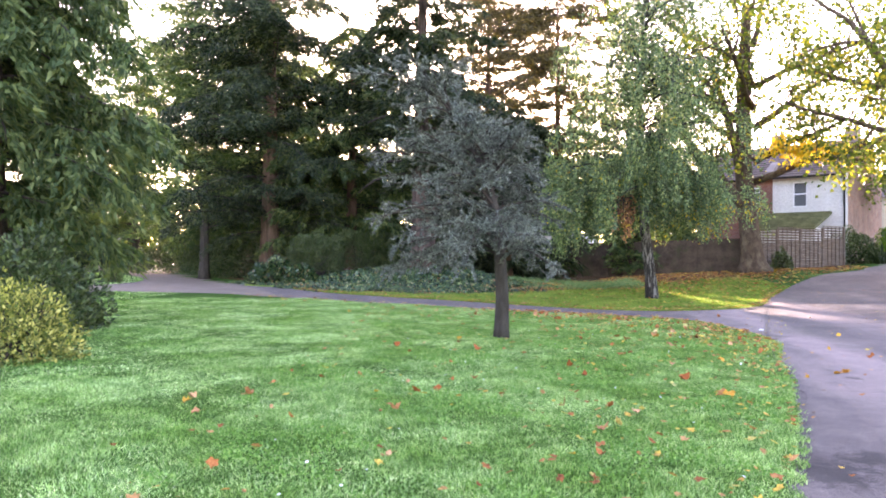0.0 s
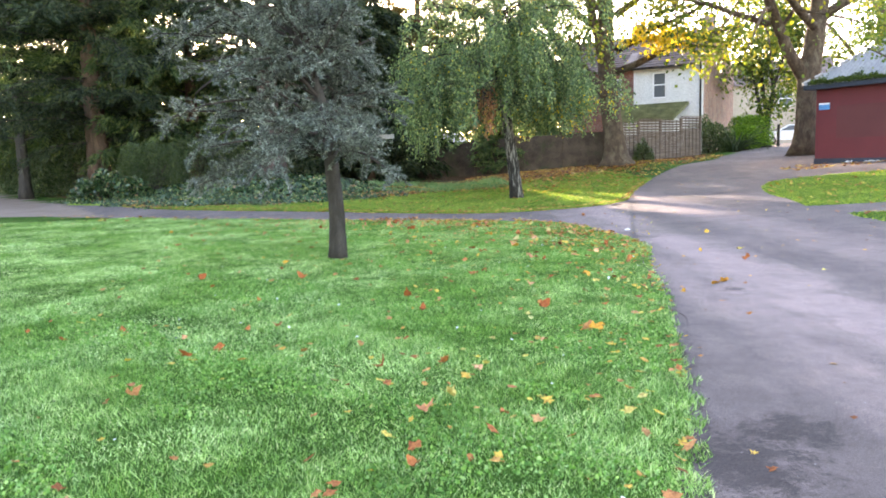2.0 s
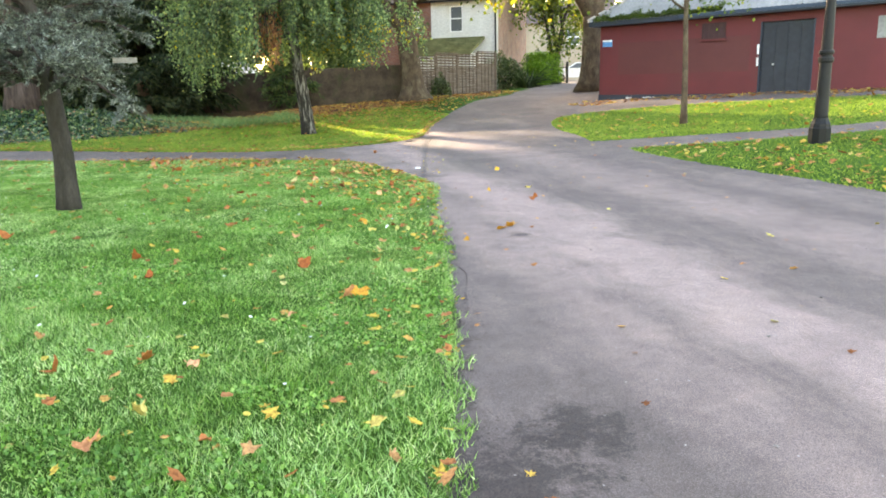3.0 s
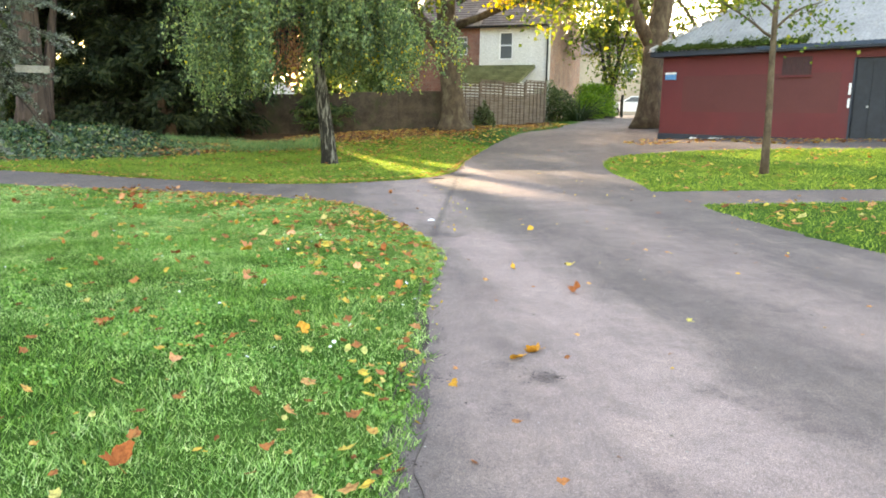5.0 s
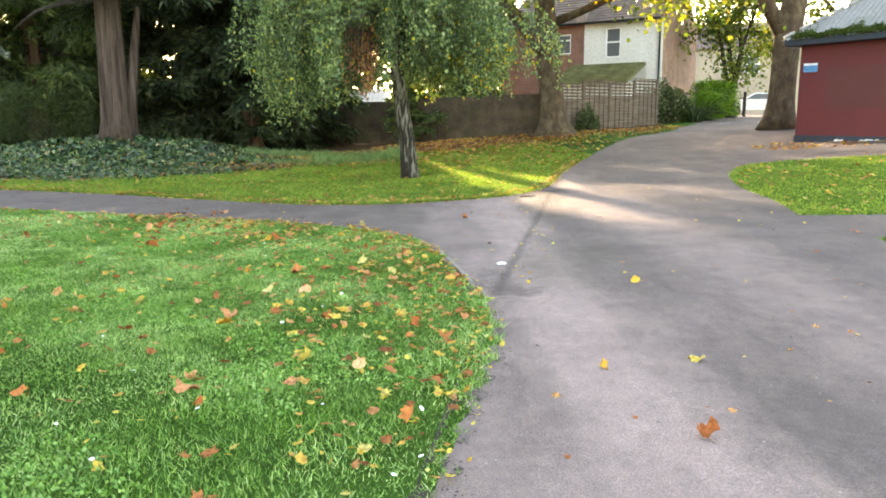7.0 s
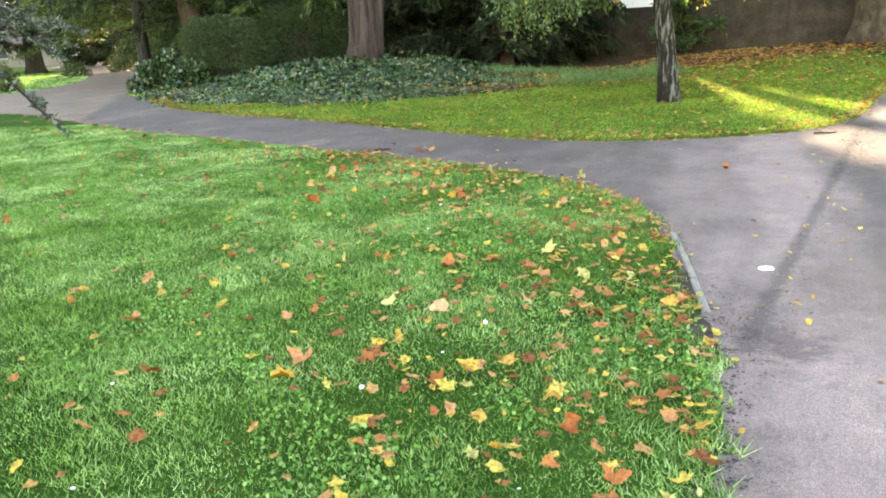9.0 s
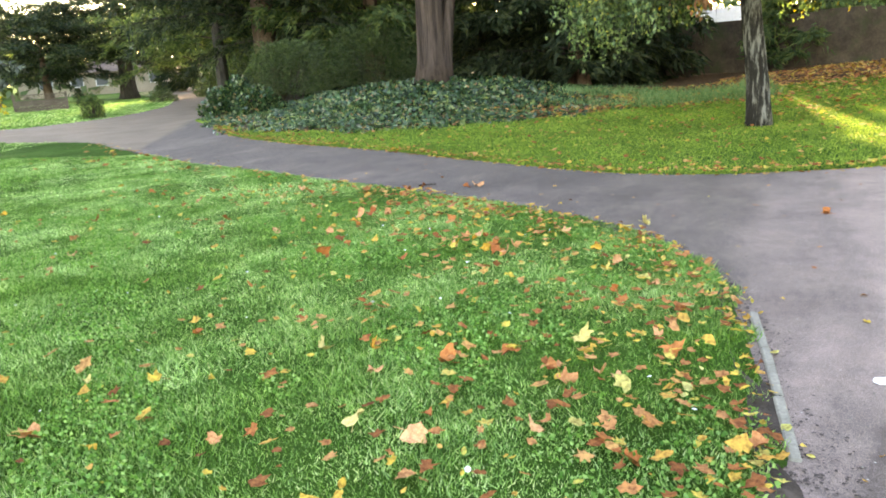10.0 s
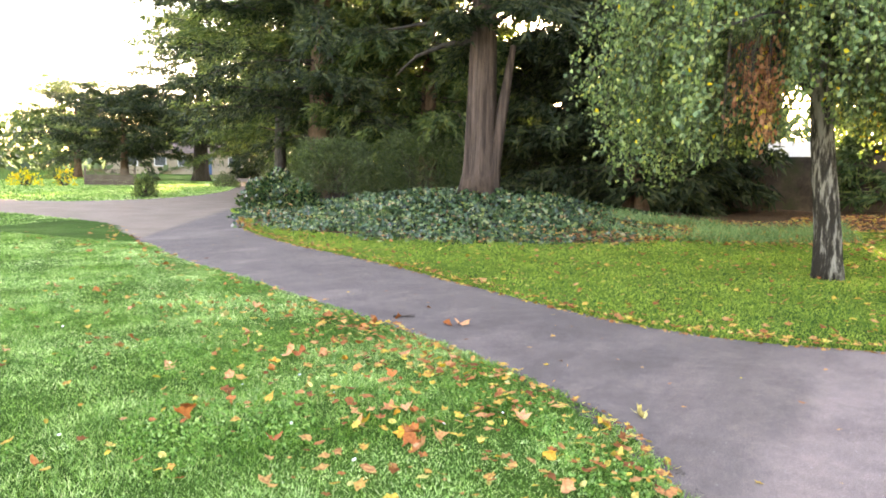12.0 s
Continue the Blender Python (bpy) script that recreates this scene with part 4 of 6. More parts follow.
conifer("larch", 8.2, 52, 21, 6.0, 7.0, 38, BARK, LARCH_NEEDLE, "tall half-bare larch beyond the gardens", 0.35, 0.3, 90000, 22, 0.2, 0.2)
# two added yews stop the sun that slips under the boughs onto the tan path
conifer("yew", -17.5, 63, 9, 5.5, 0.5, 36, BARK, DARK_NEEDLE, "dark yew added at the far side of the grove to shade the path", 0.3, 0.4, 40000, 14, 0.4, 0.3, 0.4, 0.14, low=1.0)
conifer("yew", -10.0, 61, 9, 5.0, 0.5, 37, BARK, DARK_NEEDLE, "dark yew added at the back of the grove to block low sun", 0.3, 0.4, 40000, 14, 0.4, 0.3, 0.4, 0.14, low=1.0)
conifer("cypress", -10.5, 17.2, 13, 3.9, 1.7, 28, RED_BARK, GREEN_NEEDLE, "large cypress with hanging mid-green sprays beside the lawn", 0.4, 0.8, 170000, 26, 0.7, 0.3, 0.22, 0.07)
conifer("yew", -4.5, 47, 8, 5.0, 0.5, 29, BARK, DARK_NEEDLE, "low dark yew under the tall trees", 0.3, 0.4, 50000, 16, 0.4, 0.4, 0.36, 0.12, low=1.0)
# added cypresses: the first cuts the road's sun streak, both fill sky gaps
conifer("screen_cypress", 10.9, 41.1, 3.2, 1.8, 0.5, 41, BARK, GREEN_NEEDLE, "low bushy green cypress added behind the fence to keep sun off the road", 0.12, 0.4, 20000, 12, 0.4, 0.35, low=1.0)
conifer("screen_cypress", 13.6, 43.2, 3.3, 1.6, 0.5, 42, BARK, GREEN_NEEDLE, "small green cypress added behind the fence to fill a sky gap", 0.12, 0.4, 18000, 12, 0.4, 0.35, low=1.0)
conifer("yew", -33.5, 77, 9, 7.0, 0.4, 43, BARK, DARK_NEEDLE, "broad dark yew beside the cream lodge", 0.3, 0.3, 45000, 14, 0.4, 0.3, 0.5, 0.18, low=1.0)
conifer("yew", -36, 57, 7, 6.5, 1.6, 30, BARK, DARK_NEEDLE, "low spreading tree over the far lawn", 0.3, 0.2, 60000, 12, 0.2, 0.3)
conifer("yew", -46, 62, 8, 7.0, 1.6, 32, BARK, GREEN_NEEDLE, "low spreading tree at the far edge of the lawn", 0.3, 0.2, 50000, 12, 0.2, 0.3)

# plane tree by the fence
old_plane = broadleaf("plane_tree", 15.1, 35.6, [(0, 0, 0), (-0.08, 0, 1.2), (-0.25, 0.1, 2.8), (-0.45, 0.1, 5), (-0.45, 0.1, 9), (-0.3, 0, 13)], [0.52, 0.46, 0.42, 0.36, 0.3, 0.2],
          [((-0.1, 0, 3.0), (-0.9, -0.1, 0.9), 6.5, 0.3), ((-0.1, 0.1, 3.6), (-0.5, 0.2, 1.0), 7.5, 0.28), ((0, 0, 4.4), (0.9, -0.3, 0.45), 6.0, 0.17),
           ((-0.1, 0.1, 6), (-0.8, 0.4, 0.8), 6, 0.18), ((0, 0, 7), (0.8, -0.2, 0.7), 6, 0.17), ((0, 0, 9), (-0.5, -0.5, 1), 5, 0.15), ((0, 0, 11), (0.4, 0.3, 1), 5, 0.14),
           ((-0.1, 0.1, 7), (-0.9, -0.3, 0.55), 7, 0.18), ((0, 0, 8), (-0.7, -0.7, 0.45), 7, 0.16), ((0, 0, 10), (-0.9, 0.2, 0.5), 6.5, 0.15), ((0, 0, 5.5), (0.5, -0.9, 0.5), 5, 0.14), ((0, 0, 9), (0.8, -0.5, 0.4), 5.5, 0.14)],
          41, PLANE_BARK, PLANE_LEAF, "old plane tree with a mottled flared trunk and yellowing leaves", 18, 0.2, 0.18, 2, 3, 0.6, 0.1, 0.85)
# plane tree by the road
broadleaf("plane_tree", 21.2, 30.3, [(0, 0, 0), (0.05, 0, 1.6), (0.1, 0, 3.2), (0.35, 0, 4.6), (0.8, 0.2, 7), (0.9, 0.3, 11)], [0.46, 0.41, 0.42, 0.36, 0.3, 0.2],
          [((0.0, 0, 3.1), (-0.75, 0.1, 0.9), 8.5, 0.27), ((-1.6, 0.1, 5.4), (-1.0, 0, 0.25), 5.5, 0.13), ((0.6, 0.1, 5.5), (0.9, -0.4, 0.9), 6, 0.2), ((0.8, 0.2, 7), (-0.3, 0.7, 1), 6, 0.18), ((0.9, 0.3, 9), (0.5, 0.1, 1), 5, 0.16),
           # unseen limbs added over the road to cut the skylight on it
           ((0.4, 0, 5.2), (-0.9, -0.6, 0.5), 7, 0.19), ((0.8, 0.2, 7), (-0.8, 0.6, 0.5), 7, 0.17), ((0.8, 0.2, 7), (0.2, -0.9, 0.4), 6, 0.16), ((0.8, 0.2, 8), (0.9, 0.5, 0.5), 6, 0.15)],
          42, PLANE_BARK, PLANE_LEAF, "forked plane tree with a thick mottled trunk beside the kiosk", 13, 0.2, 0.18, 2, 3, 0.5)


def yellow_bough(tree):
    rng = np.random.default_rng(46)
    p = limb_path(rng, (0.0, -0.1, 5.3), (1.6, -2.0, 1.1), 3.8, 0.25, 0.15, 6)
    part("limb", Build().tube(p, np.linspace(0.09, 0.02, len(p)), 7), PLANE_BARK, tree, "", True)
    c = np.array((1.35, -2.0, 5.75)) + rng.normal(0, 1, (1100, 3)) * np.array((0.95, 0.6, 0.26))
    c[:, 2] += 0.3 * np.sin(c[:, 0] * 4)
    foliage(tree, leaf_quads(rng, c, np.tile((0.0, 0, -0.5), (len(c), 1)), 0.16, 0.15, 0.7), YELLOW_LEAF, "yellow_spray", "bright yellow leaves on a low bough")


yellow_bough(old_plane)


# sapling on the sunny lawn
broadleaf("sapling", 14.75, 17.5, [(0, 0, 0), (-0.02, 0, 1.2), (-0.08, 0, 2.4), (-0.1, 0, 3.2), (-0.1, 0, 4.2)], [0.085, 0.066, 0.058, 0.05, 0.03],
          [((-0.08, 0, 2.75), (-0.9, 0.1, 0.5), 1.5, 0.032), ((-0.1, 0, 2.9), (0.9, 0, 0.6), 1.4, 0.03), ((-0.1, 0, 3.2), (-0.2, 0.8, 0.8), 1.3, 0.028), ((-0.1, 0, 3.5), (0.3, -0.6, 0.9), 1.3, 0.025), ((-0.1, 0, 4.0), (-0.2, 0, 1), 1.3, 0.025)],
          43, PLANE_BARK, GREEN_LEAF, "slim young street tree with a pale trunk and sparse green-yellow leaves", 14, 0.1, 0.075, 2, 2, 0.25, 0.1, 0.2)
# trees beyond the houses
broadleaf("ash_tree", 29.5, 45.5, [(0, 0, 0), (0, 0, 1.2), (0.1, 0, 2.2)], [0.28, 0.22, 0.2],
          [((0, 0, 1.2), (-0.5, 0, 1), 5.5, 0.13), ((0.1, 0, 1.6), (0.5, 0.1, 1), 5.5, 0.13), ((0.1, 0, 2), (0, 0.4, 1), 6.5, 0.13), ((0.1, 0, 2.1), (0.1, -0.4, 1), 6, 0.13)],
          44, GREY_BARK, GREEN_LEAF, "multi-stemmed green tree beside the brick gable", 44, 0.22, 0.16, 2, 3, 0.6)
broadleaf("lime_tree", 33, 40, [(0, 0, 0), (0, 0, 3), (0, 0, 7)], [0.35, 0.3, 0.2],
          [((0, 0, 3), (-0.7, 0.2, 0.9), 5.5, 0.15), ((0, 0, 4), (0.7, 0.2, 0.8), 5.5, 0.15), ((0, 0, 5), (0.1, -0.7, 0.8), 5.5, 0.15), ((0, 0, 6.5), (0, 0.3, 1), 5.5, 0.15)],
          45, BARK, PLANE_LEAF, "tall tree turning yellow behind the kiosk", 30, 0.22, 0.18, 2, 3, 0.6)

# shrubs
shrub("laurel_bush", -7.95, 14.6, (1.2, 1.2, 1.9), 6000, 0.13, 0.06, 51, HEDGE_LEAF, "dark evergreen bush at the lawn's edge")
shrub("golden_bush", -6.0, 10.5, (0.95, 0.9, 1.15), 5500, 0.075, 0.042, 52, PALE_LEAF, "low yellow-green variegated shrub on the grass", hollow=0.3)
shrub("ivy_mound", -7.6, 34.4, (1.3, 1.0, 1.15), 3500, 0.12, 0.1, 66, IVY_LEAF, "rounded hump of ivy at the end of the bank")
shrub("ivy_mound", -6.3, 33.2, (0.8, 0.7, 0.8), 1800, 0.12, 0.1, 67, IVY_LEAF, "low hump of ivy beside the clipped hedge")
shrub("clipped_hedge", -6.0, 35.0, (1.15, 1.0, 2.1), 14000, 0.07, 0.04, 53, HEDGE_LEAF, "rounded clipped evergreen hedge in the ivy bed", 0.7, 0.2, "hedge")
shrub("clipped_hedge", -4.0, 38.0, (1.65, 0.8, 2.3), 16000, 0.07, 0.04, 54, HEDGE_LEAF, "square clipped evergreen hedge behind the ivy", 0.6, 0.15, "hedge")
for x, y, w, h, seed in ((-12.5, 47.5, 2.6, 2.6, 61), (-8.0, 46.0, 2.4, 2.2, 62), (-16.5, 55.0, 3.0, 3.0, 63), (1.8, 45.5, 2.2, 2.6, 64), (-21.5, 58.0, 3.0, 2.6, 65)):
    shrub("laurel_bush", x, y, (w, 1.2, h), 7000, 0.16, 0.08, seed, HEDGE_LEAF, "dark evergreen undergrowth in the shade of the grove")
shrub("laurel_bush", 22.9, 40.9, (1.5, 1.1, 1.85), 6000, 0.12, 0.06, 55, HEDGE_LEAF, "dark evergreen bush beside the trellis fence")


def flax(x, y):
    rng = np.random.default_rng(59)
    f = thing("flax_clump", pose(x, y, high(x, y)), "dark sword-leaved flax clump beside the trellis fence", "bush")
    for k in range(90):
        a = rng.uniform(0, 2 * np.pi)
        p = limb_path(rng, (0.25 * np.cos(a), 0.25 * np.sin(a), -0.03), (np.cos(a) * 0.55, np.sin(a) * 0.55, 1), rng.uniform(1.3, 2.1), rng.uniform(0.6, 2.0), 0.08, 5)
        s = np.array((-np.sin(a), np.cos(a), 0))
        w = np.array((0.03, 0.035, 0.034, 0.028, 0.018, 0.002))[:, None]
        v = np.concatenate([p - s * w, p + s * w, p + np.array((0, 0, -0.02))])
        part("blade", Build().add(v, [q for i in range(5) for q in ((i, i + 1, 13 + i, 12 + i), (12 + i, 13 + i, 7 + i, 6 + i))]), DARK_NEEDLE, f)


flax(23.9, 39.9)
shrub("green_hedge", 27.1, 43.5, (1.15, 1.0, 2.0), 7000, 0.09, 0.06, 56, BRIGHT_LEAF, "bright green clipped hedge by the road", 0.5, 0.1, "hedge")
shrub("green_hedge", 25.4, 41.2, (0.65, 0.65, 1.35), 4000, 0.09, 0.06, 57, BRIGHT_LEAF, "small yellow-green clipped bush by the road", 0.4, 0.1, "hedge")
shrub("dark_shrub", 16.9, 36.5, (0.5, 0.45, 1.0), 1500, 0.09, 0.06, 58, HEDGE_LEAF, "small dark shrub against the fence")


# ---- kiosk ----
def kiosk():
    z0 = 0.66
    k = thing("kiosk", Matrix.Translation((18.45, 25.9, z0)) @ Matrix.Rotation(math.atan2(-0.93, 0.36), 4, "Z"), "red-painted park kiosk with a corrugated hipped roof", "kiosk")
    # local x runs along the long wall, local y away from the road
    L, D, H, T = 14.0, 5.4, 2.66, 0.22
    w = Build()
    for x0, x1 in ((0, 5.75), (7.35, L)):
        w.box((x0, 0, 0.25), (x1, T, H))
    w.box((5.75, 0, 2.42), (7.35, T, H))
    part("front_wall", w, RED_PAINT, k)
    part("side_wall", Build().box((0, T, 0.25), (T, D, H)), RED_PAINT, k)
    part("side_wall", Build().box((L - T, T, 0.25), (L, D, H)), RED_PAINT, k)
    part("back_wall", Build().box((T, D - T, 0.25), (L - T, D, H)), RED_PAINT, k)
    b = Build()
    for x0, x1 in ((-0.02, 5.75), (7.35, L + 0.02)):
        b.box((x0, -0.025, -0.5), (x1, T, 0.25))
    b.box((-0.02, T, -0.5), (T, D, 0.25))
    part("plinth", b, NAVY, k, "dark navy plinth with flaking paint")
    for x in (1.1, 1.75, 2.0, 2.5, 5.3, 7.9, 8.6):
        r = np.random.default_rng(int(x * 100))
        bm = Build()
        pts = [(0.0, 0), (0.1, 0.05), (0.18, 0.02), (0.26, 0.06), (0.3, 0.0), (0.2, -0.03), (0.08, -0.02)]
        v = [(x + p[0] * r.uniform(0.7, 1.3), -0.03 - 0.003 * j, 0.12 + p[1]) for j in (0, 1) for p in pts]
        n = len(pts)
        bm.add(v, [tuple(range(n)), tuple(range(2 * n - 1, n - 1, -1))] + [(i, (i + 1) % n, n + (i + 1) % n, n + i) for i in range(n)])
        part("paint_scar", bm, RENDER_WHITE, k, "bare white patch where the paint has flaked")
    part("repainted_panel", Build().box((0.75, -0.004, 0.95), (5.45, 0.001, 2.05)), FADED_RED, k, "faded brownish repainted panel")
    d = part("door", Build().box((5.8, 0.06, 0.0), (7.3, 0.12, 2.4)), SHUTTER, k, "closed slate-grey steel door")
    for i in range(4):
        part("rib", Build().box((5.82 + i * 0.37, 0.045, 0.05), (5.84 + i * 0.37, 0.06, 2.36)), SHUTTER, d)
    part("handle", Build().box((6.15, 0.02, 1.1), (6.2, 0.06, 1.16)), STEEL, d, "small steel lock")
    part("door_jamb", Build().box((5.75, -0.015, 0), (5.8, 0.1, 2.42)), NAVY, k)
    part("door_jamb", Build().box((7.3, -0.015, 0), (7.35, 0.1, 2.42)), NAVY, k)
    part("notice", Build().box((5.68, -0.012, 1.45), (5.74, -0.001, 1.75)), PVC, k, "small white notice")
    part("notice", Build().box((5.68, -0.012, 1.1), (5.74, -0.001, 1.35)), PVC, k, "small white notice")
    v = part("vent", Build().box((3.85, -0.03, 2.0), (4.65, -0.002, 2.5)), MAROON, k, "barred dark maroon vent under the eaves")
    for i in range(5):
        part("bar", Build().box((3.9 + i * 0.17, -0.05, 2.02), (3.93 + i * 0.17, -0.03, 2.48)), MAROON, v)
    part("sill", Build().box((3.8, -0.06, 1.94), (4.7, 0, 2.0)), RED_PAINT, k)
    part("window", Build().box((9.0, -0.03, 1.75), (10.2, -0.002, 2.35)), SHEET, k, "boarded grey window")
    s = part("sign", Build().box((0.12, -0.03, 1.95), (0.5, -0.002, 2.18)), SIGN_BLUE, k, "small blue and white sign")
    part("stripe", Build().box((0.12, -0.034, 2.12), (0.5, -0.03, 2.18)), PVC, s)
    part("fascia", Build().box((-0.3, -0.32, H), (L + 0.3, -0.27, H + 0.17)).box((-0.3, -0.27, H), (-0.25, D + 0.3, H + 0.17)), NAVY, k, "dark fascia with a blue strip")
    part("gutter", Build().box((3.2, -0.36, H + 0.06), (L + 0.3, -0.32, H + 0.16)), GUTTER_BLUE, k, "dark blue painted gutter board")
    part("soffit", Build().box((-0.28, -0.27, H), (L + 0.28, D + 0.28, H + 0.02)), NAVY, k)
    # corrugated sheets, hipped at the ends
    e, rise, o = 0.36, 2.25, H + 0.16
    half = D / 2 + e
    x = np.arange(-e, L + e + 0.001, 0.0365)
    wave = 0.022 * np.sin(2 * np.pi * x / 0.146)
    for name, sgn in (("front_roof", 0), ("back_roof", 1)):
        v, f = [], []
        reach = np.minimum(1, np.minimum(x + e, L + e - x) / half)
        rows = 5
        for j in range(rows):
            t = reach * j / (rows - 1)
            y = -e + t * half if not sgn else D + e - t * half
            v += [(a, b, c) for a, b, c in zip(x, y, o + t * rise + wave)]
        n = len(x)
        for j in range(rows - 1):
            for i in range(n - 1):
                f.append((j * n + i, j * n + i + 1, (j + 1) * n + i + 1, (j + 1) * n + i))
        part(name, Build().add(v, f), SHEET, k, "pale weathered corrugated roof sheets", True)
    part("hip_roof", Build().add([(-e, -e, o), (-e, D + e, o), (half - e, D / 2, o + rise), (L + e, -e, o), (L + e, D + e, o), (L + e - half, D / 2, o + rise)], [(0, 1, 2)[::-1], (3, 4, 5)]), SHEET, k)
    part("ridge_cap", Build().tube([(half - e, D / 2, o + rise + 0.03), (L + e - half, D / 2, o + rise + 0.03)], [0.09, 0.09], 8), SHEET, k)
    for i in range(11):
        t0, t1 = i / 11 + 0.012, (i + 0.78) / 11
        p = [(-e + t * half, -e + t * half, o + t * rise + 0.03) for t in (t0, t1)]
        part("hip_cap", Build().tube(p, [0.06, 0.06], 6), SHEET, k)
    rng = np.random.default_rng(61)
    m = 5500
    xs = rng.uniform(-0.1, 4.6, m)
    up = np.abs(rng.normal(0, 0.1, m)) * (1 + 0.8 * np.sin(xs * 3.1) * np.sin(xs * 7.3))
    keep = (up < xs + 0.3)
    c = np.stack([xs, -e + up, o + up * rise / half + rng.uniform(0, 0.05, m)], 1)[keep]
    part("moss", quad_mesh("moss", leaf_quads(rng, c, np.tile((0, -0.4, 0.6), (len(c), 1)), 0.06, 0.04, 0.7)), MOSS, k, "thick moss and weeds along the gutter")
    return k


kiosk()


# ---- lamp post ----
def lathe(profile, sides=20):
    return Build().tube([(0, 0, z) for z, r in profile], [r for z, r in profile], sides)


def lamp_post(x, y):
    p = thing("lamp_post", pose(x, y, high(x, y)), "black cast-iron park lamp post on a stepped base", "lamp post")
    part("base", lathe([(-0.1, 0.19), (0.28, 0.19), (0.3, 0.175), (0.36, 0.17), (0.4, 0.145), (0.46, 0.13)], 10), IRON, p)
    part("column", lathe([(0.4, 0.125), (0.5, 0.115), (1.4, 0.105), (1.5, 0.1), (3.6, 0.06), (4.2, 0.05)], 18), IRON, p, "", True)
    part("collar", lathe([(1.42, 0.12), (1.44, 0.13), (1.5, 0.13), (1.52, 0.12)], 18), IRON, p)
    part("collar", lathe([(1.56, 0.115), (1.58, 0.125), (1.62, 0.125), (1.64, 0.11)], 18), IRON, p)


lamp_post(13.3, 12.5)


# ---- fences ----
def run(a, b):
    d = Vector((b[0] - a[0], b[1] - a[1], 0))
    return Matrix.Translation((a[0], a[1], 0)) @ Matrix.Rotation(math.atan2(d.y, d.x), 4, "Z"), d.length


def panel_fence(a, b, z0, z1, height, count):
    m, length = run(a, b)
    f = thing("trellis_fence", m, "weathered brown slatted panel fence with trellis battens", "fence")
    w = length / count
    for i in range(count + 1):
        z = z0 + (z1 - z0) * i / count
        part("post", Build().box((i * w - 0.05, -0.05, z - 0.3), (i * w + 0.05, 0.05, z + height + 0.06)), FENCE_WOOD, f)
    for i in range(count):
        z = z0 + (z1 - z0) * (i + 0.5) / count
        h = height + (0.08 if i % 2 else -0.04)
        n = 15
        for j in range(n):
            s = h / n
            part("slat", Build().box((i * w + 0.05, -0.012 + 0.012 * (j % 2), z + j * s + 0.01), ((i + 1) * w - 0.05, 0.008 + 0.012 * (j % 2), z + (j + 1) * s + (0.006 if j < n * 0.62 else -0.03))), FENCE_WOOD, f)
        for j in range(6):
            x = i * w + 0.06 + (w - 0.16) * j / 5
            part("batten", Build().box((x, -0.045, z), (x + 0.035, -0.014, z + h)), FENCE_WOOD, f)
        part("capping", Build().box((i * w + 0.05, -0.04, z + h), ((i + 1) * w - 0.05, 0.04, z + h + 0.04)), FENCE_WOOD, f)


panel_fence((15.4, 36.4), (21.9, 40.0), 0.76, 1.05, 2.0, 4)


def concrete_fence(a, b, z0, z1, height, count):
    m, length = run(a, b)
    f = thing("concrete_fence", m, "stained brown concrete panel fence with slotted posts", "fence")
    w = length / count
    for i in range(count + 1):
        z = z0 + (z1 - z0) * i / count
        part("post", Build().box((i * w - 0.07, -0.07, z - 0.3), (i * w + 0.07, 0.07, z + height + 0.1)), CONCRETE, f)
    for i in range(count):
        z = z0 + (z1 - z0) * (i + 0.5) / count
        for j in range(4):
            part("plank", Build().box((i * w + 0.07, -0.025, z - 0.15 + j * (height + 0.15) / 4 + 0.006), ((i + 1) * w - 0.07, 0.025, z - 0.15 + (j + 1) * (height + 0.15) / 4)).box((i * w + 0.07, -0.012, z - 0.17 + j * (height + 0.15) / 4), ((i + 1) * w - 0.07, 0.012, z - 0.14 + j * (height + 0.15) / 4)), CONCRETE, f)


concrete_fence((15.2, 36.6), (1.5, 47.5), 0.72, 0.3, 1.7, 7)


# ---- houses ----
def uv_wall(name, lo, hi, axis, material, parent, label="", holes=()):
    """A wall of blocks around its openings, with brick coordinates in metres."""
    b = Build()
    x0, y0, z0 = lo
    x1, y1, z1 = hi
    u0, u1 = (x0, x1) if axis == "x" else (y0, y1)
    cuts = sorted({u0, u1, *[h[0] for h in holes], *[h[1] for h in holes]})
    for a, c in zip(cuts[:-1], cuts[1:]):
        spans = [(z0, z1)]
        for h in holes:
            if h[0] <= a and c <= h[1]:
                spans = [q for s in spans for q in ((s[0], h[2]), (h[3], s[1])) if q[1] > q[0]] if len(spans) == 1 else spans
        for s, e in spans:
            b.box((a, y0, s) if axis == "x" else (x0, a, s), (c, y1, e) if axis == "x" else (x1, c, e))
    ob = part(name, b, material, parent, label)
    uv = ob.data.uv_layers.new()
    for lp in ob.data.loops:
        co = ob.data.vertices[lp.vertex_index].co
        uv.data[lp.index].uv = ((co.x if axis == "x" else co.y), co.z)
    return ob


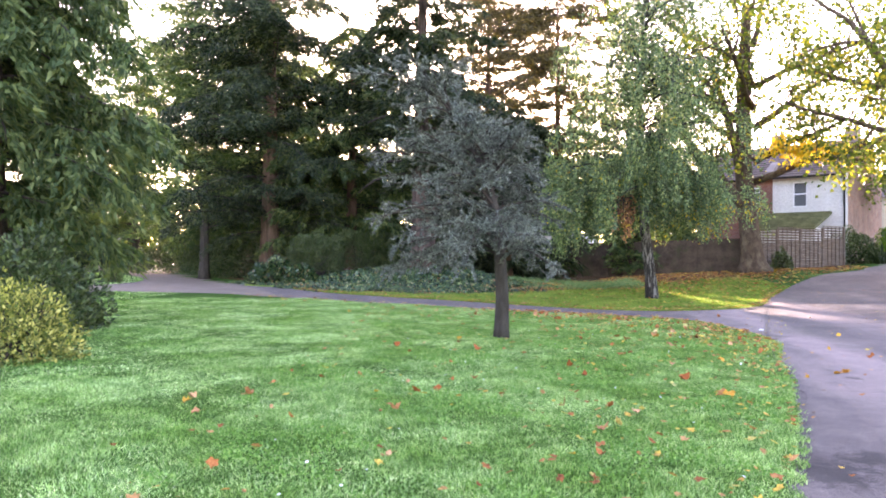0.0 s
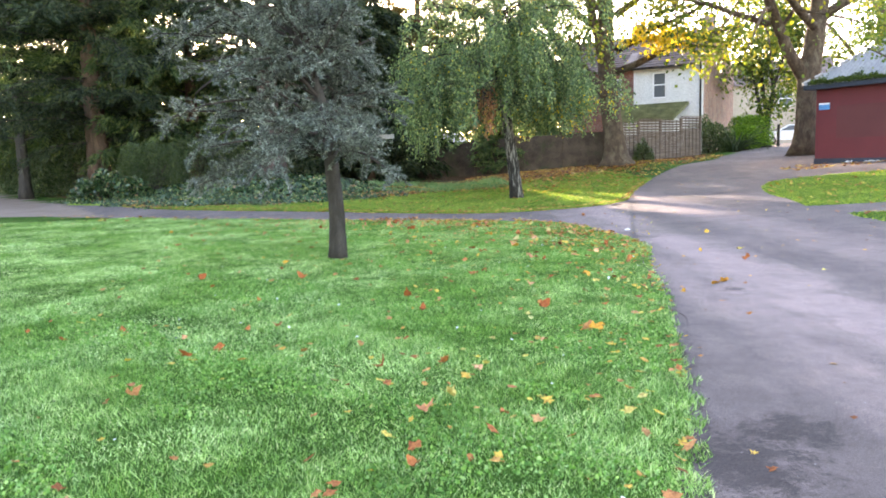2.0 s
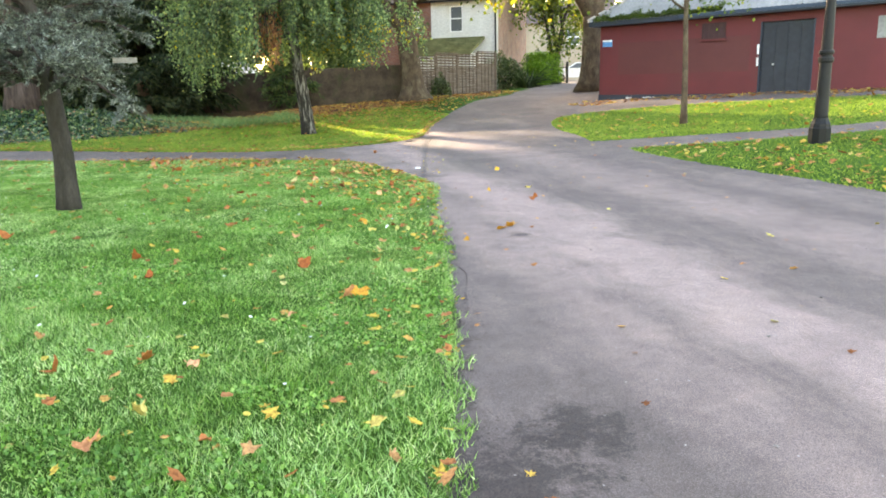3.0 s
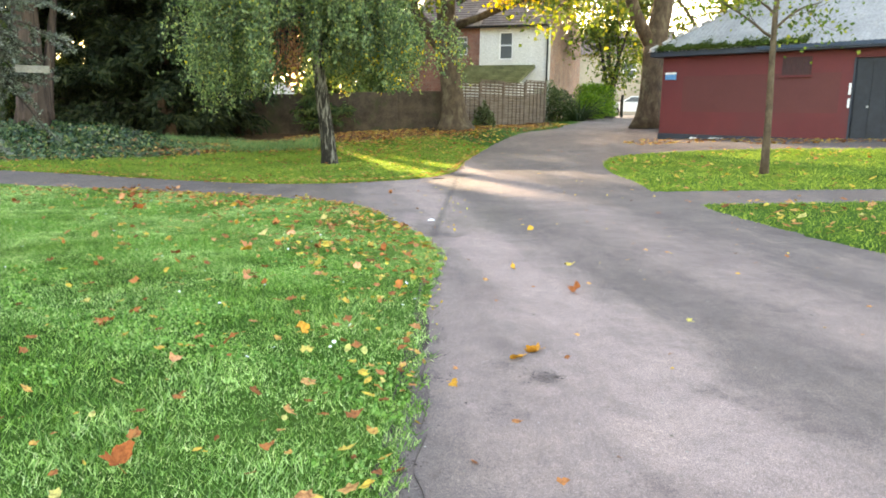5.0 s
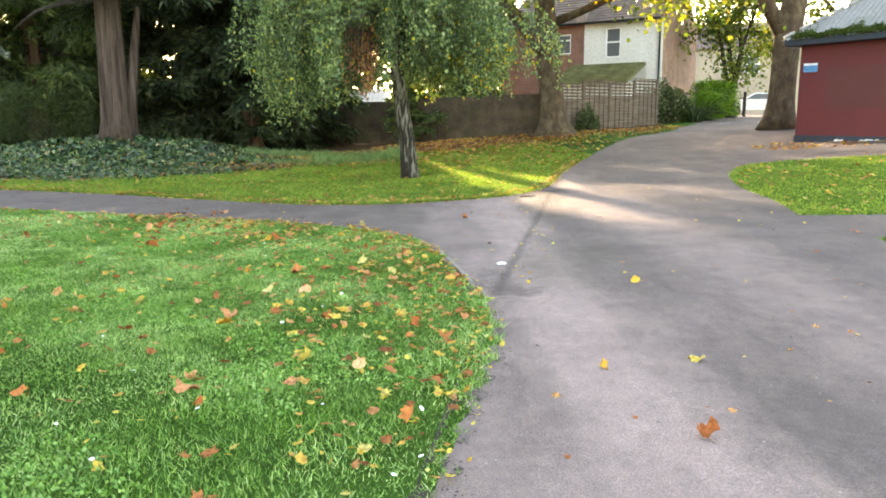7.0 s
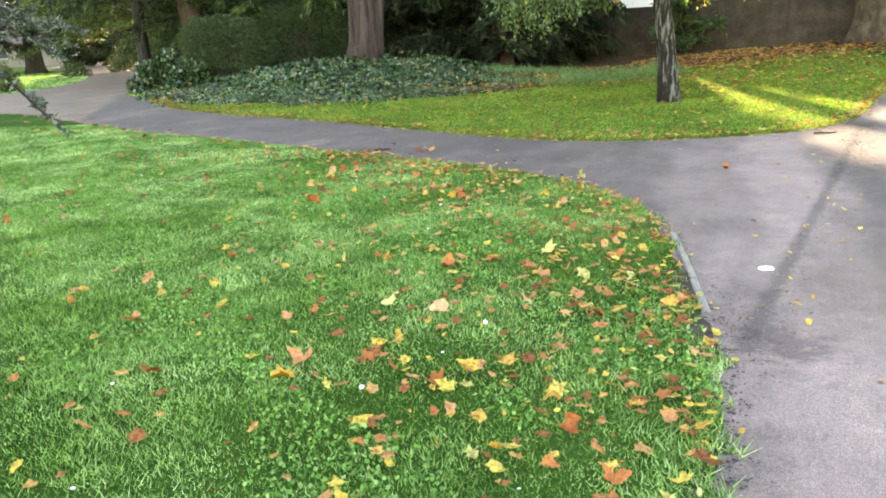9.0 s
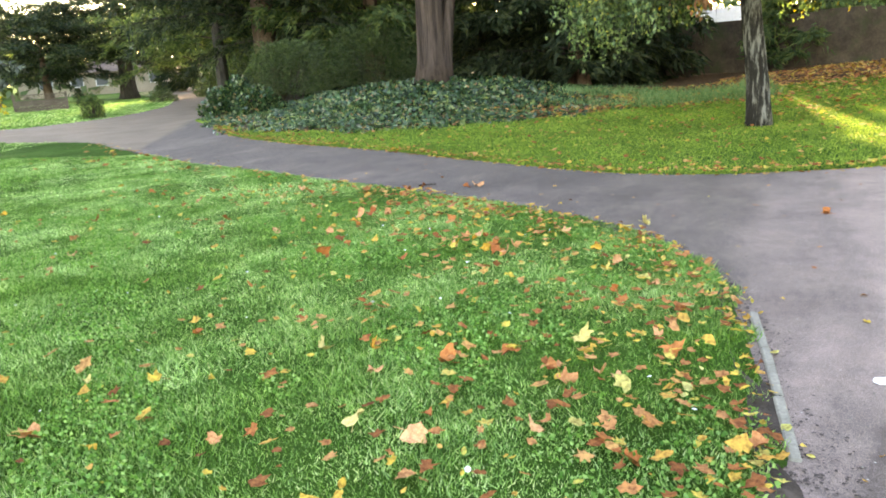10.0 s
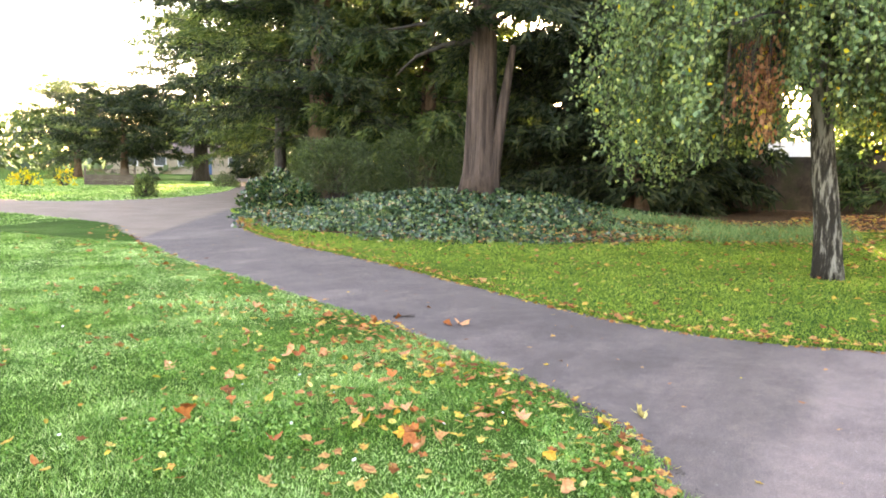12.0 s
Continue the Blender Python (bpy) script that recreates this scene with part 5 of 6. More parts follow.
def sash(parent, x0, x1, z0, z1, y, bars=1, casement=False):
    w = part("window", Build().box((x0 - 0.06, y - 0.02, z0 - 0.09), (x1 + 0.06, y + 0.12, z0)), PVC, parent, "white-framed sash window")
    t = 0.07
    part("frame", Build().box((x0, y + 0.02, z0), (x0 + t, y + 0.1, z1)).box((x1 - t, y + 0.02, z0), (x1, y + 0.1, z1)).box((x0 + t, y + 0.02, z0), (x1 - t, y + 0.1, z0 + t)).box((x0 + t, y + 0.02, z1 - t), (x1 - t, y + 0.1, z1)), PVC, w)
    zm = z0 + (z1 - z0) * (0.52 if not casement else 0.7)
    part("bar", Build().box((x0 + t, y + 0.03, zm - 0.04), (x1 - t, y + 0.09, zm + 0.04)), PVC, w)
    part("pane", Build().box((x0 + t, y + 0.055, z0 + t), (x1 - t, y + 0.065, zm - 0.04)), GLASS, w)
    part("pane", Build().box((x0 + t, y + 0.055, zm + 0.04), (x1 - t, y + 0.065, z1 - t)), GLASS, w)


def terrace():
    g = 1.2
    # local x runs from the gable corner leftwards, local y goes back from the garden side
    m = Matrix(((-0.72, 0.694, 0, 24.7), (0.694, 0.72, 0, 44.8), (0, 0, 1, g), (0, 0, 0, 1)))
    h = thing("house", m, "two-storey end-terrace house, white render and brick with a tiled roof", "house")
    E, D, L, R = 5.45, 8.2, 9.5, 2.55
    uv_wall("wall", (0, 0, -0.7), (4.35, 0.3, E), "x", RENDER_WHITE, h, "white rendered garden wall", [(2.25, 3.1, 3.45, 5.05)])
    sash(h, 2.25, 3.1, 3.45, 5.05, 0.03)
    uv_wall("wall", (4.35, 0, -0.7), (L, 0.3, E), "x", BRICK_RED, h, "red brick garden wall", [(5.15, 6.45, 3.75, 4.85)])
    sash(h, 5.15, 6.45, 3.75, 4.85, 0.03, casement=True)
    uv_wall("gable_wall", (-0.02, 0.3, -0.7), (0.28, D, E), "y", BRICK_PALE, h, "pale pinkish brick gable end")
    tri = part("gable_top", Build().add([(-0.02, 0, E), (-0.02, D, E), (-0.02, D / 2, E + R), (0.28, 0, E), (0.28, D, E), (0.28, D / 2, E + R)], [(0, 1, 2), (5, 4, 3), (0, 3, 4, 1), (1, 4, 5, 2), (2, 5, 3, 0)]), BRICK_PALE, h)
    uv = tri.data.uv_layers.new()
    for lp in tri.data.loops:
        co = tri.data.vertices[lp.vertex_index].co
        uv.data[lp.index].uv = (co.y, co.z)
    part("wall", Build().box((0, D - 0.3, -0.4), (L, D, E)).box((L - 0.3, 0.3, -0.4), (L, D - 0.3, E)), BRICK_RED, h)
    roof = part("roof", Build().add([(0.1, -0.25, E - 0.08), (L, -0.25, E - 0.08), (L, D / 2, E + R), (0.1, D / 2, E + R), (0.1, D + 0.25, E - 0.08), (L, D + 0.25, E - 0.08)], [(0, 3, 2, 1), (3, 4, 5, 2)]), TILE, h, "brown concrete-tiled pitched roof")
    n = 15
    for i in range(n):
        t0, t1 = i / n, (i + 1) / n
        y0, y1 = -0.3 + t0 * (D / 2 + 0.3), -0.3 + t1 * (D / 2 + 0.3)
        z0, z1 = E - 0.06 + t0 * (R + 0.1), E - 0.06 + t1 * (R + 0.1)
        part("tile_course", Build().add([(0, y0, z0 + 0.06), (L, y0, z0 + 0.06), (L, y1 + 0.05, z1 + 0.015), (0, y1 + 0.05, z1 + 0.015), (0, y0, z0), (L, y0, z0), (L, y1, z1 - 0.03), (0, y1, z1 - 0.03)], [(0, 3, 2, 1), (0, 1, 5, 4), (4, 5, 6, 7), (0, 4, 7, 3), (1, 2, 6, 5)]), TILE, roof)
    part("parapet", Build().add([(4.25, -0.3, E - 0.1), (4.75, -0.3, E - 0.1), (4.75, 1.0, E + 1.0), (4.25, 1.0, E + 1.0), (4.25, -0.3, E + 0.35), (4.75, -0.3, E + 0.35), (4.75, 0.9, E + 1.1), (4.25, 0.9, E + 1.1)], [(0, 1, 5, 4), (1, 2, 6, 5), (4, 5, 6, 7), (3, 0, 4, 7), (2, 3, 7, 6)]), BRICK_RED, h, "red brick party parapet")
    part("gutter", Build().box((0, -0.36, E - 0.16), (L, -0.25, E - 0.06)), IRON, h)
    part("downpipe", Build().box((0.05, -0.1, 0), (0.13, -0.02, E - 0.1)), IRON, h)
    for x in (0.3, 5.0):
        c = part("chimney", Build().box((x, D / 2 - 0.35, E + R - 0.4), (x + 0.8, D / 2 + 0.35, E + R + 0.75)), BRICK_RED, h, "brick chimney stack")
        for j in range(2):
            part("chimney_pot", Build().tube([(x + 0.22 + 0.36 * j, D / 2, E + R + 0.75), (x + 0.22 + 0.36 * j, D / 2, E + R + 1.1)], [0.12, 0.1], 10), BRICK_RED, c)
    # lean-to with mossy tiles behind the white wall
    part("lean_to", Build().box((0.9, -3.0, -0.4), (4.9, 0, 2.0)), RENDER_WHITE, h)
    lt = part("lean_to_roof", Build().add([(0.8, -3.2, 2.0), (5.0, -3.2, 2.0), (5.0, 0, 3.1), (0.8, 0, 3.1), (0.8, -3.2, 1.9), (5.0, -3.2, 1.9), (5, 0, 2.95), (0.8, 0, 2.95)], [(0, 1, 2, 3), (0, 4, 5, 1), (1, 5, 6, 2), (4, 0, 3, 7), (7, 6, 5, 4)]), MOSSY_TILE, h, "mossy lean-to roof")
    for i in range(8):
        t0 = i / 8
        part("tile_course", Build().box((0.8, -3.2 + 3.2 * t0, 2.02 + 1.1 * t0), (5.0, -3.2 + 3.2 * (t0 + 0.11), 2.07 + 1.1 * t0 + 0.07)), MOSSY_TILE, lt)


terrace()


def shop_house(x, y, turn):
    g = high(x, y)
    h = thing("shop_house", pose(x, y, g, 0, 0, turn), "cream two-storey building with a shopfront across the street", "house")
    uv_wall("wall", (-6, 0, -0.3), (6, 0.3, 5.6), "x", CREAM, h, "", [(-4.5, 0.5, 0.3, 2.5), (-3.6, -2.4, 3.4, 4.8), (1.6, 2.8, 3.4, 4.8)])
    part("side_wall", Build().box((-6, 0.3, -0.3), (-5.7, 8, 5.6)), CREAM, h)
    part("side_wall", Build().box((5.7, 0.3, -0.3), (6, 8, 5.6)), CREAM, h)
    part("back_wall", Build().box((-6, 8, -0.3), (6, 8.3, 5.6)), CREAM, h)
    part("roof", Build().add([(-6.2, -0.3, 5.5), (6.2, -0.3, 5.5), (6.2, 4.1, 8), (-6.2, 4.1, 8), (6.2, 8.5, 5.5), (-6.2, 8.5, 5.5)], [(0, 1, 2, 3), (3, 2, 4, 5), (0, 3, 5), (1, 4, 2)]), TILE, h)
    s = part("shopfront", Build().box((-4.6, -0.06, 2.35), (0.6, 0.02, 2.6)), BARK, h, "brown timber shopfront")
    for i in range(4):
        x0 = -4.5 + i * 1.25
        part("mullion", Build().box((x0, 0, 0.3), (x0 + 0.12, 0.12, 2.35)), BARK, s)
        part("pane", Build().box((x0 + 0.12, 0.06, 0.3), (x0 + 1.25, 0.08, 2.35)), GLASS, s)
    sash(h, -3.6, -2.4, 3.4, 4.8, 0.03)
    sash(h, 1.6, 2.8, 3.4, 4.8, 0.03)


shop_house(42.5, 66.0, -35)


def car(x, y, turn):
    g = high(x, y)
    c = thing("parked_car", pose(x, y, g, 0, 0, turn), "white hatchback parked at the kerb", "car")
    prof = [(-2.05, 0.3), (-2.1, 0.7), (-1.95, 0.95), (-1.75, 1.0), (-1.2, 1.42), (0.2, 1.46), (0.95, 1.02), (1.8, 0.88), (2.1, 0.65), (2.1, 0.3)]
    n = len(prof)
    v = [(px, s * (0.86 if pz < 1.1 else 0.68), pz) for s in (-1, 1) for px, pz in prof]
    part("body", Build().add(v, [tuple(range(n)), tuple(range(2 * n - 1, n - 1, -1))] + [((i + 1) % n, i, n + i, n + (i + 1) % n) for i in range(n)]), WHITE_CAR, c)
    for s in (-1, 1):
        part("side_window", Build().add([(q[0], s * (0.8 if q[1] < 1.1 else 0.72), q[1]) for q in ((-1.5, 1.02), (0.75, 1.02), (0.15, 1.38), (-1.15, 1.36))] + [(q[0], s * (0.86 if q[1] < 1.1 else 0.74), q[1]) for q in ((-1.5, 1.02), (0.75, 1.02), (0.15, 1.38), (-1.15, 1.36))], [(0, 1, 2, 3), (7, 6, 5, 4), (0, 4, 5, 1), (1, 5, 6, 2), (2, 6, 7, 3), (3, 7, 4, 0)]), GLASS, c)
        for wx in (-1.3, 1.35):
            w = part("wheel", Build().tube([(wx, s * 0.7, 0.31), (wx, s * 0.88, 0.31)], [0.31, 0.31], 18), RUBBER, c)
            part("rim", Build().tube([(wx, s * 0.87, 0.31), (wx, s * 0.9, 0.31)], [0.2, 0.19], 12), STEEL, w)


car(37.0, 53.5, 145)


def railing(a, b, count):
    m, length = run(a, b)
    z = high(*a)
    f = thing("railing", m, "black iron bow-top railing by the gate", "railing")
    for i in range(count + 1):
        x = length * i / count
        part("bar", Build().tube([(x, 0, z - 0.1), (x, 0, z + 1.25)], [0.014, 0.014], 6), IRON, f)
    for h in (0.2, 1.1):
        part("rail", Build().box((0, -0.015, z + h), (length, 0.015, z + h + 0.04)), IRON, f)
    part("post", Build().box((length - 0.06, -0.06, z - 0.2), (length + 0.06, 0.06, z + 1.5)), IRON, f)


railing((28.6, 46.2), (31.2, 46.6), 18)


def lodge(x, y, turn):
    h = thing("lodge", pose(x, y, high(x, y), 0, 0, turn), "long low cream building with a blue door beyond the trees", "house")
    part("wall", Build().box((-9, 0, -0.3), (9, 6, 2.5)), CREAM, h)
    part("roof", Build().add([(-9.4, -0.5, 2.4), (9.4, -0.5, 2.4), (9.4, 3, 3.6), (-9.4, 3, 3.6), (9.4, 6.5, 2.4), (-9.4, 6.5, 2.4)], [(0, 1, 2, 3), (3, 2, 4, 5), (0, 3, 5), (1, 4, 2), (0, 5, 4, 1)]), TILE, h)
    part("door", Build().box((1.2, -0.06, 0), (2.2, -0.002, 2.1)), BLUE_PAINT, h, "blue door")
    for x0 in (-7, -4, -1.5, 4, 6.5):
        w = part("window", Build().box((x0, -0.05, 0.9), (x0 + 1.3, -0.002, 2.1)), PVC, h)
        part("pane", Build().box((x0 + 0.08, -0.06, 0.98), (x0 + 1.22, -0.05, 2.02)), GLASS, w)


lodge(-50.6, 82.3, 39)


def shed(x, y, turn):
    s = thing("white_shed", pose(x, y, high(x, y), 0, 0, turn), "low white garden shed glimpsed over the fence", "shed")
    part("wall", Build().box((-1.8, 0, -0.2), (1.8, 2.4, 2.1)), PVC, s)
    part("roof", Build().add([(-2, -0.2, 2.05), (2, -0.2, 2.05), (2, 1.2, 2.75), (-2, 1.2, 2.75), (2, 2.6, 2.05), (-2, 2.6, 2.05)], [(0, 1, 2, 3), (3, 2, 4, 5), (0, 3, 5), (1, 4, 2), (0, 5, 4, 1)]), PVC, s)


shed(8.6, 48.5, 10)
# added tree: its loose crown breaks the sun into bands on road and lawn
broadleaf("screen_tree", 11.6, 45.5, [(0, 0, 0), (0, 0, 1.6), (0.1, 0, 3.4), (0, 0, 6)], [0.22, 0.18, 0.15, 0.08],
          [((0, 0, 2), (-0.8, 0, 0.6), 4, 0.1), ((0, 0, 2.4), (0.8, 0.1, 0.6), 4, 0.1), ((0, 0, 3), (0.1, -0.7, 0.7), 3.5, 0.09), ((0, 0, 3.2), (-0.4, 0.6, 0.8), 3.5, 0.09), ((0, 0, 4.5), (-0.5, 0, 1), 3.5, 0.08), ((0, 0, 5), (0.6, 0, 1), 3.5, 0.08)],
          48, GREY_BARK, GREEN_LEAF, "leafy tree added behind the panel fence to dapple the sun", 40, 0.17, 0.13, 2, 3, 0.5)
# added tree: foliage to close the bright sky gap beside the birch
broadleaf("screen_tree", 14.2, 51, [(0, 0, 0), (0, 0, 2.6), (0.1, 0, 5), (0, 0, 8)], [0.25, 0.2, 0.15, 0.08],
          [((0, 0, 4.2), (-0.8, 0, 0.6), 4, 0.1), ((0, 0, 4.4), (0.8, 0.1, 0.6), 4, 0.1), ((0, 0, 5), (0.1, -0.7, 0.7), 3.5, 0.09), ((0, 0, 5.2), (-0.4, 0.6, 0.8), 3.5, 0.09), ((0, 0, 6.5), (-0.5, 0, 1), 3.5, 0.08), ((0, 0, 7), (0.6, 0, 1), 3.5, 0.08)],
          49, GREY_BARK, GREEN_LEAF, "tall leafy tree added beside the terrace to fill a sky gap", 9, 0.18, 0.14, 2, 3, 0.5)
shrub("flowering_shrub", -31.3, 44.5, (1.0, 0.8, 0.9), 260, 0.14, 0.11, 91, YELLOW_LEAF, "yellow-leaved shrub on the far lawn")
shrub("flowering_shrub", -29.8, 46.0, (0.7, 0.6, 1.2), 160, 0.14, 0.11, 92, YELLOW_LEAF, "sparse yellow shrub on the far lawn")
shrub("conical_shrub", -17.4, 38.9, (0.45, 0.45, 1.1), 1500, 0.1, 0.05, 93, GREEN_NEEDLE, "small conical conifer in the far grass")
shrub("round_bush", -23.2, 52.2, (0.9, 0.8, 0.9), 1800, 0.1, 0.06, 94, HEDGE_LEAF, "low dark rounded bush by the path")
panel_fence((-30.2, 47.8), (-28.0, 49.6), 0.0, 0.0, 1.0, 1)


def far_woods():
    rng = np.random.default_rng(47)
    n = 20000
    a = np.radians(rng.uniform(-80, 62, n))
    r = rng.uniform(85, 120, n)
    top = 7 + 3 * np.sin(a * 9) + 2 * np.sin(a * 23 + 1)
    c = np.stack([r * np.sin(a), 10 + r * np.cos(a), rng.uniform(0, 1, n) ** 0.8 * top], 1)
    c[:, 2] += land(c[:, 0], c[:, 1])
    tagged(part("far_woods", quad_mesh("far_woods", leaf_quads(rng, c, np.tile((0.0, 0, -0.4), (n, 1)), 1.1, 0.7, 0.9)), HEDGE_LEAF), "belt of distant trees closing the park", "trees", kind="stuff")


far_woods()

# ---- ground cover ----
def on_ground(x, y, lift=0.0):
    return np.stack([x, y, land(x, y) + 0.012 + lift], 1)


def blades(rng, x, y, tall, wide):
    """Grass blades: tapered, leaning, in two bends."""
    n = len(x)
    base = on_ground(x, y, -0.01)
    a = rng.uniform(0, 2 * np.pi, n)
    side = np.stack([np.cos(a), np.sin(a), np.zeros(n)], 1) * (wide * rng.uniform(0.6, 1.2, n))[:, None]
    lean = np.stack([rng.normal(0, 0.6, n), rng.normal(0, 0.6, n), np.zeros(n)], 1)
    h = (tall * rng.uniform(0.5, 1.25, n))[:, None]
    tip = base + np.array((0, 0, 1.0)) * h * 0.95 + lean * h
    return np.stack([base - side, base + side, tip], 1)


def scatter(rng, x0, x1, y0, y1, per_m2, test):
    n = int((x1 - x0) * (y1 - y0) * per_m2)
    x, y = rng.uniform(x0, x1, n), rng.uniform(y0, y1, n)
    k = test(x, y)
    return x[k], y[k]


def lawn_grass():
    rng = np.random.default_rng(71)
    a = LAWNS[0]
    sets = []
    for x0, x1, y0, y1, dens, tall, wide in ((-2.0, 5.0, 2.6, 9, 8200, 0.055, 0.0042), (-3.5, 6.2, 9, 12.5, 5200, 0.053, 0.0048), (0.5, 6.2, 12.5, 17, 8200, 0.052, 0.0044), (-3.5, 0.5, 12.5, 17, 6400, 0.05, 0.0055), (-3.5, 6.2, 17, 20, 6400, 0.05, 0.0055), (-5, -2.0, 3, 9, 5500, 0.05, 0.0052), (-10, -3.5, 8, 25, 2000, 0.05, 0.01), (-3.5, 5, 20, 24, 3600, 0.045, 0.008), (-24, -10, 12, 32, 300, 0.05, 0.02)):
        x, y = scatter(rng, x0, x1, y0, y1, dens, lambda x, y: inside(a, x, y) > np.where((x > 5.4) & (y > 14.0) & (y < 16.3), 0.08 + 0.06 * np.sin(y * 9), 0) - 0.09 * np.clip(np.sin(x * 9 + y * 4) * np.sin(y * 11 - x * 3) + rng.normal(0, 0.35, len(x)), 0, 1))
        patch = 0.75 + 0.5 * np.sin(x * 1.9 + 0.7 * np.sin(y * 1.3)) * np.sin(y * 1.6 + 0.5 * x) * 0.6 + 0.25 * np.sin(x * 5.1) * np.sin(y * 4.3)
        sets.append(blades(rng, x, y, tall * np.clip(patch, 0.55, 1.6), wide))
    ob = part("grass", quad_mesh("grass", np.concatenate(sets), 3), GRASS)
    tagged(ob, "lush damp green lawn grass", "grass", kind="stuff")
    sets = []
    for k, x0, x1, y0, y1, dens in ((1, -9, 14, 21, 34, 1500), (3, 11, 21, 12, 24, 1000), (4, 9, 20, 2, 15, 600)):
        x, y = scatter(rng, x0, x1, y0, y1, dens, lambda x, y: (inside(LAWNS[k], x, y) > 0.0) & (inside(IVY, x, y) < 0) & (inside(MOULD, x, y) < -0.2 * rng.uniform(0, 4, len(x))))
        sets.append(blades(rng, x, y, 0.045, 0.0095))
    ob = part("grass", quad_mesh("verge_grass", np.concatenate(sets), 3), GRASS_SHADE)
    tagged(ob, "mossy yellow-green grass verge", "grass", kind="stuff")
    x, y = scatter(rng, -40, -16, 34, 60, 110, lambda x, y: inside(LAWNS[2], x, y) > 0)
    tagged(part("grass", quad_mesh("far_grass", blades(rng, x, y, 0.06, 0.03), 3), GRASS), "pale green grass of the far lawn", "grass", kind="stuff")
    # clover and daisies' leaves in patches
    x, y = scatter(rng, -2, 6, 3, 19, 1500, lambda x, y: (inside(a, x, y) > 0.02) & (np.sin(x * 2.3 + 1) * np.sin(y * 1.9) + 0.4 * np.sin(x * 6 + y * 5) > 0.3))
    q = leaf_quads(rng, on_ground(x, y, 0.034), np.tile((0.0, 0, 0.15), (len(x), 1)), 0.022, 0.02, 1.0, 0.05)
    tagged(part("clover", quad_mesh("clover", q), CLOVER), "clover and small broad weeds in the turf", "weeds", kind="stuff")


lawn_grass()


IVY_RING = [(0.0, -0.42), (0.3, -0.36), (0.5, -0.05), (0.25, 0.1), (0.0, 0.6), (-0.25, 0.1), (-0.5, -0.05), (-0.3, -0.36)]
OVAL_RING = [(0.0, -0.5), (0.26, -0.3), (0.36, 0.0), (0.22, 0.32), (0.0, 0.55), (-0.22, 0.32), (-0.36, 0.0), (-0.26, -0.3)]


def flat_leaves(rng, at, face, size, jitter, ring=IVY_RING, curl=0.25):
    """Leaves of a given outline, their upper sides turned towards face, slightly curled."""
    n = len(at)
    up = unit(np.tile(face, (n, 1)) + rng.normal(0, jitter, (n, 3)))
    u = unit(np.cross(up, rng.normal(0, 1, (n, 3))))
    v = np.cross(up, u)
    s = np.broadcast_to(size, n)[:, None] * rng.uniform(0.7, 1.3, n)[:, None]
    bend = rng.uniform(-curl, curl * 2, n)[:, None]
    return np.stack([at + (u * p + v * q + up * bend * (p * p + q * q)) * s for p, q in ring], 1)


def ivy_bed():
    rng = np.random.default_rng(72)
    x, y = scatter(rng, -11, 6, 27, 42, 430, lambda x, y: (np.sin(x * 3.7 + 2 * np.sin(y * 2.3)) * np.sin(y * 3.3 + x) > rng.uniform(-1.3, -0.2, len(x))) & (inside(IVY, x, y) + 0.5 * np.sin(x * 2.2) * np.sin(y * 1.8 + x) > rng.uniform(-0.5, 0.9, len(x))) & (rng.uniform(0, 1, len(x)) < np.clip(1.3 - (y - 29) * 0.06, 0.3, 1) * (1 - 0.75 * step(1.5, 4.5, x + 1.2 * np.sin(y * 1.9)))))
    lump = 0.14 + 0.12 * np.sin(x * 1.7) * np.sin(y * 2.1 + x) + 0.07 * np.sin(x * 5 + y * 4)
    d = np.clip(inside(IVY, x, y) / 3.2, 0, 1)
    c = on_ground(x, y) + np.stack([0 * x, 0 * x, rng.uniform(0.1, 1, len(x)) * np.clip(lump + 0.07, 0.03, 0.27) * (0.12 + 0.88 * d * d)], 1)
    q = flat_leaves(rng, c, np.array((0.0, -0.4, 0.7)), 0.11, 0.9)
    tagged(part("ivy", quad_mesh("ivy", q, 8), IVY_LEAF), "glossy dark ivy carpeting the bank under the trees", "ivy", kind="stuff")
    # tufts of dry grass-like cover beside the birch
    x, y = scatter(rng, 3.2, 9.0, 30.6, 35, 330, lambda x, y: (np.sin(x * 1.1) * np.sin(y * 1.4) > -0.3) & (y > 30.7 + 0.3 * np.abs(x - 6)))
    tagged(part("rough_grass", quad_mesh("rough_grass", blades(rng, x, y, 0.26, 0.012), 3), COOL_GRASS), "long pale rough grass under the trees", "grass", kind="stuff")


ivy_bed()

# ---- fallen leaves ----
PLANE_OUTLINE = [(0.0, -0.1), (0.2, -0.2), (0.4, -0.18), (0.36, 0.0), (0.52, 0.14), (0.4, 0.24), (0.32, 0.42), (0.15, 0.42), (0.03, 0.62), (-0.12, 0.44), (-0.28, 0.44), (-0.36, 0.26), (-0.52, 0.12), (-0.36, 0.0), (-0.4, -0.18), (-0.18, -0.2)]


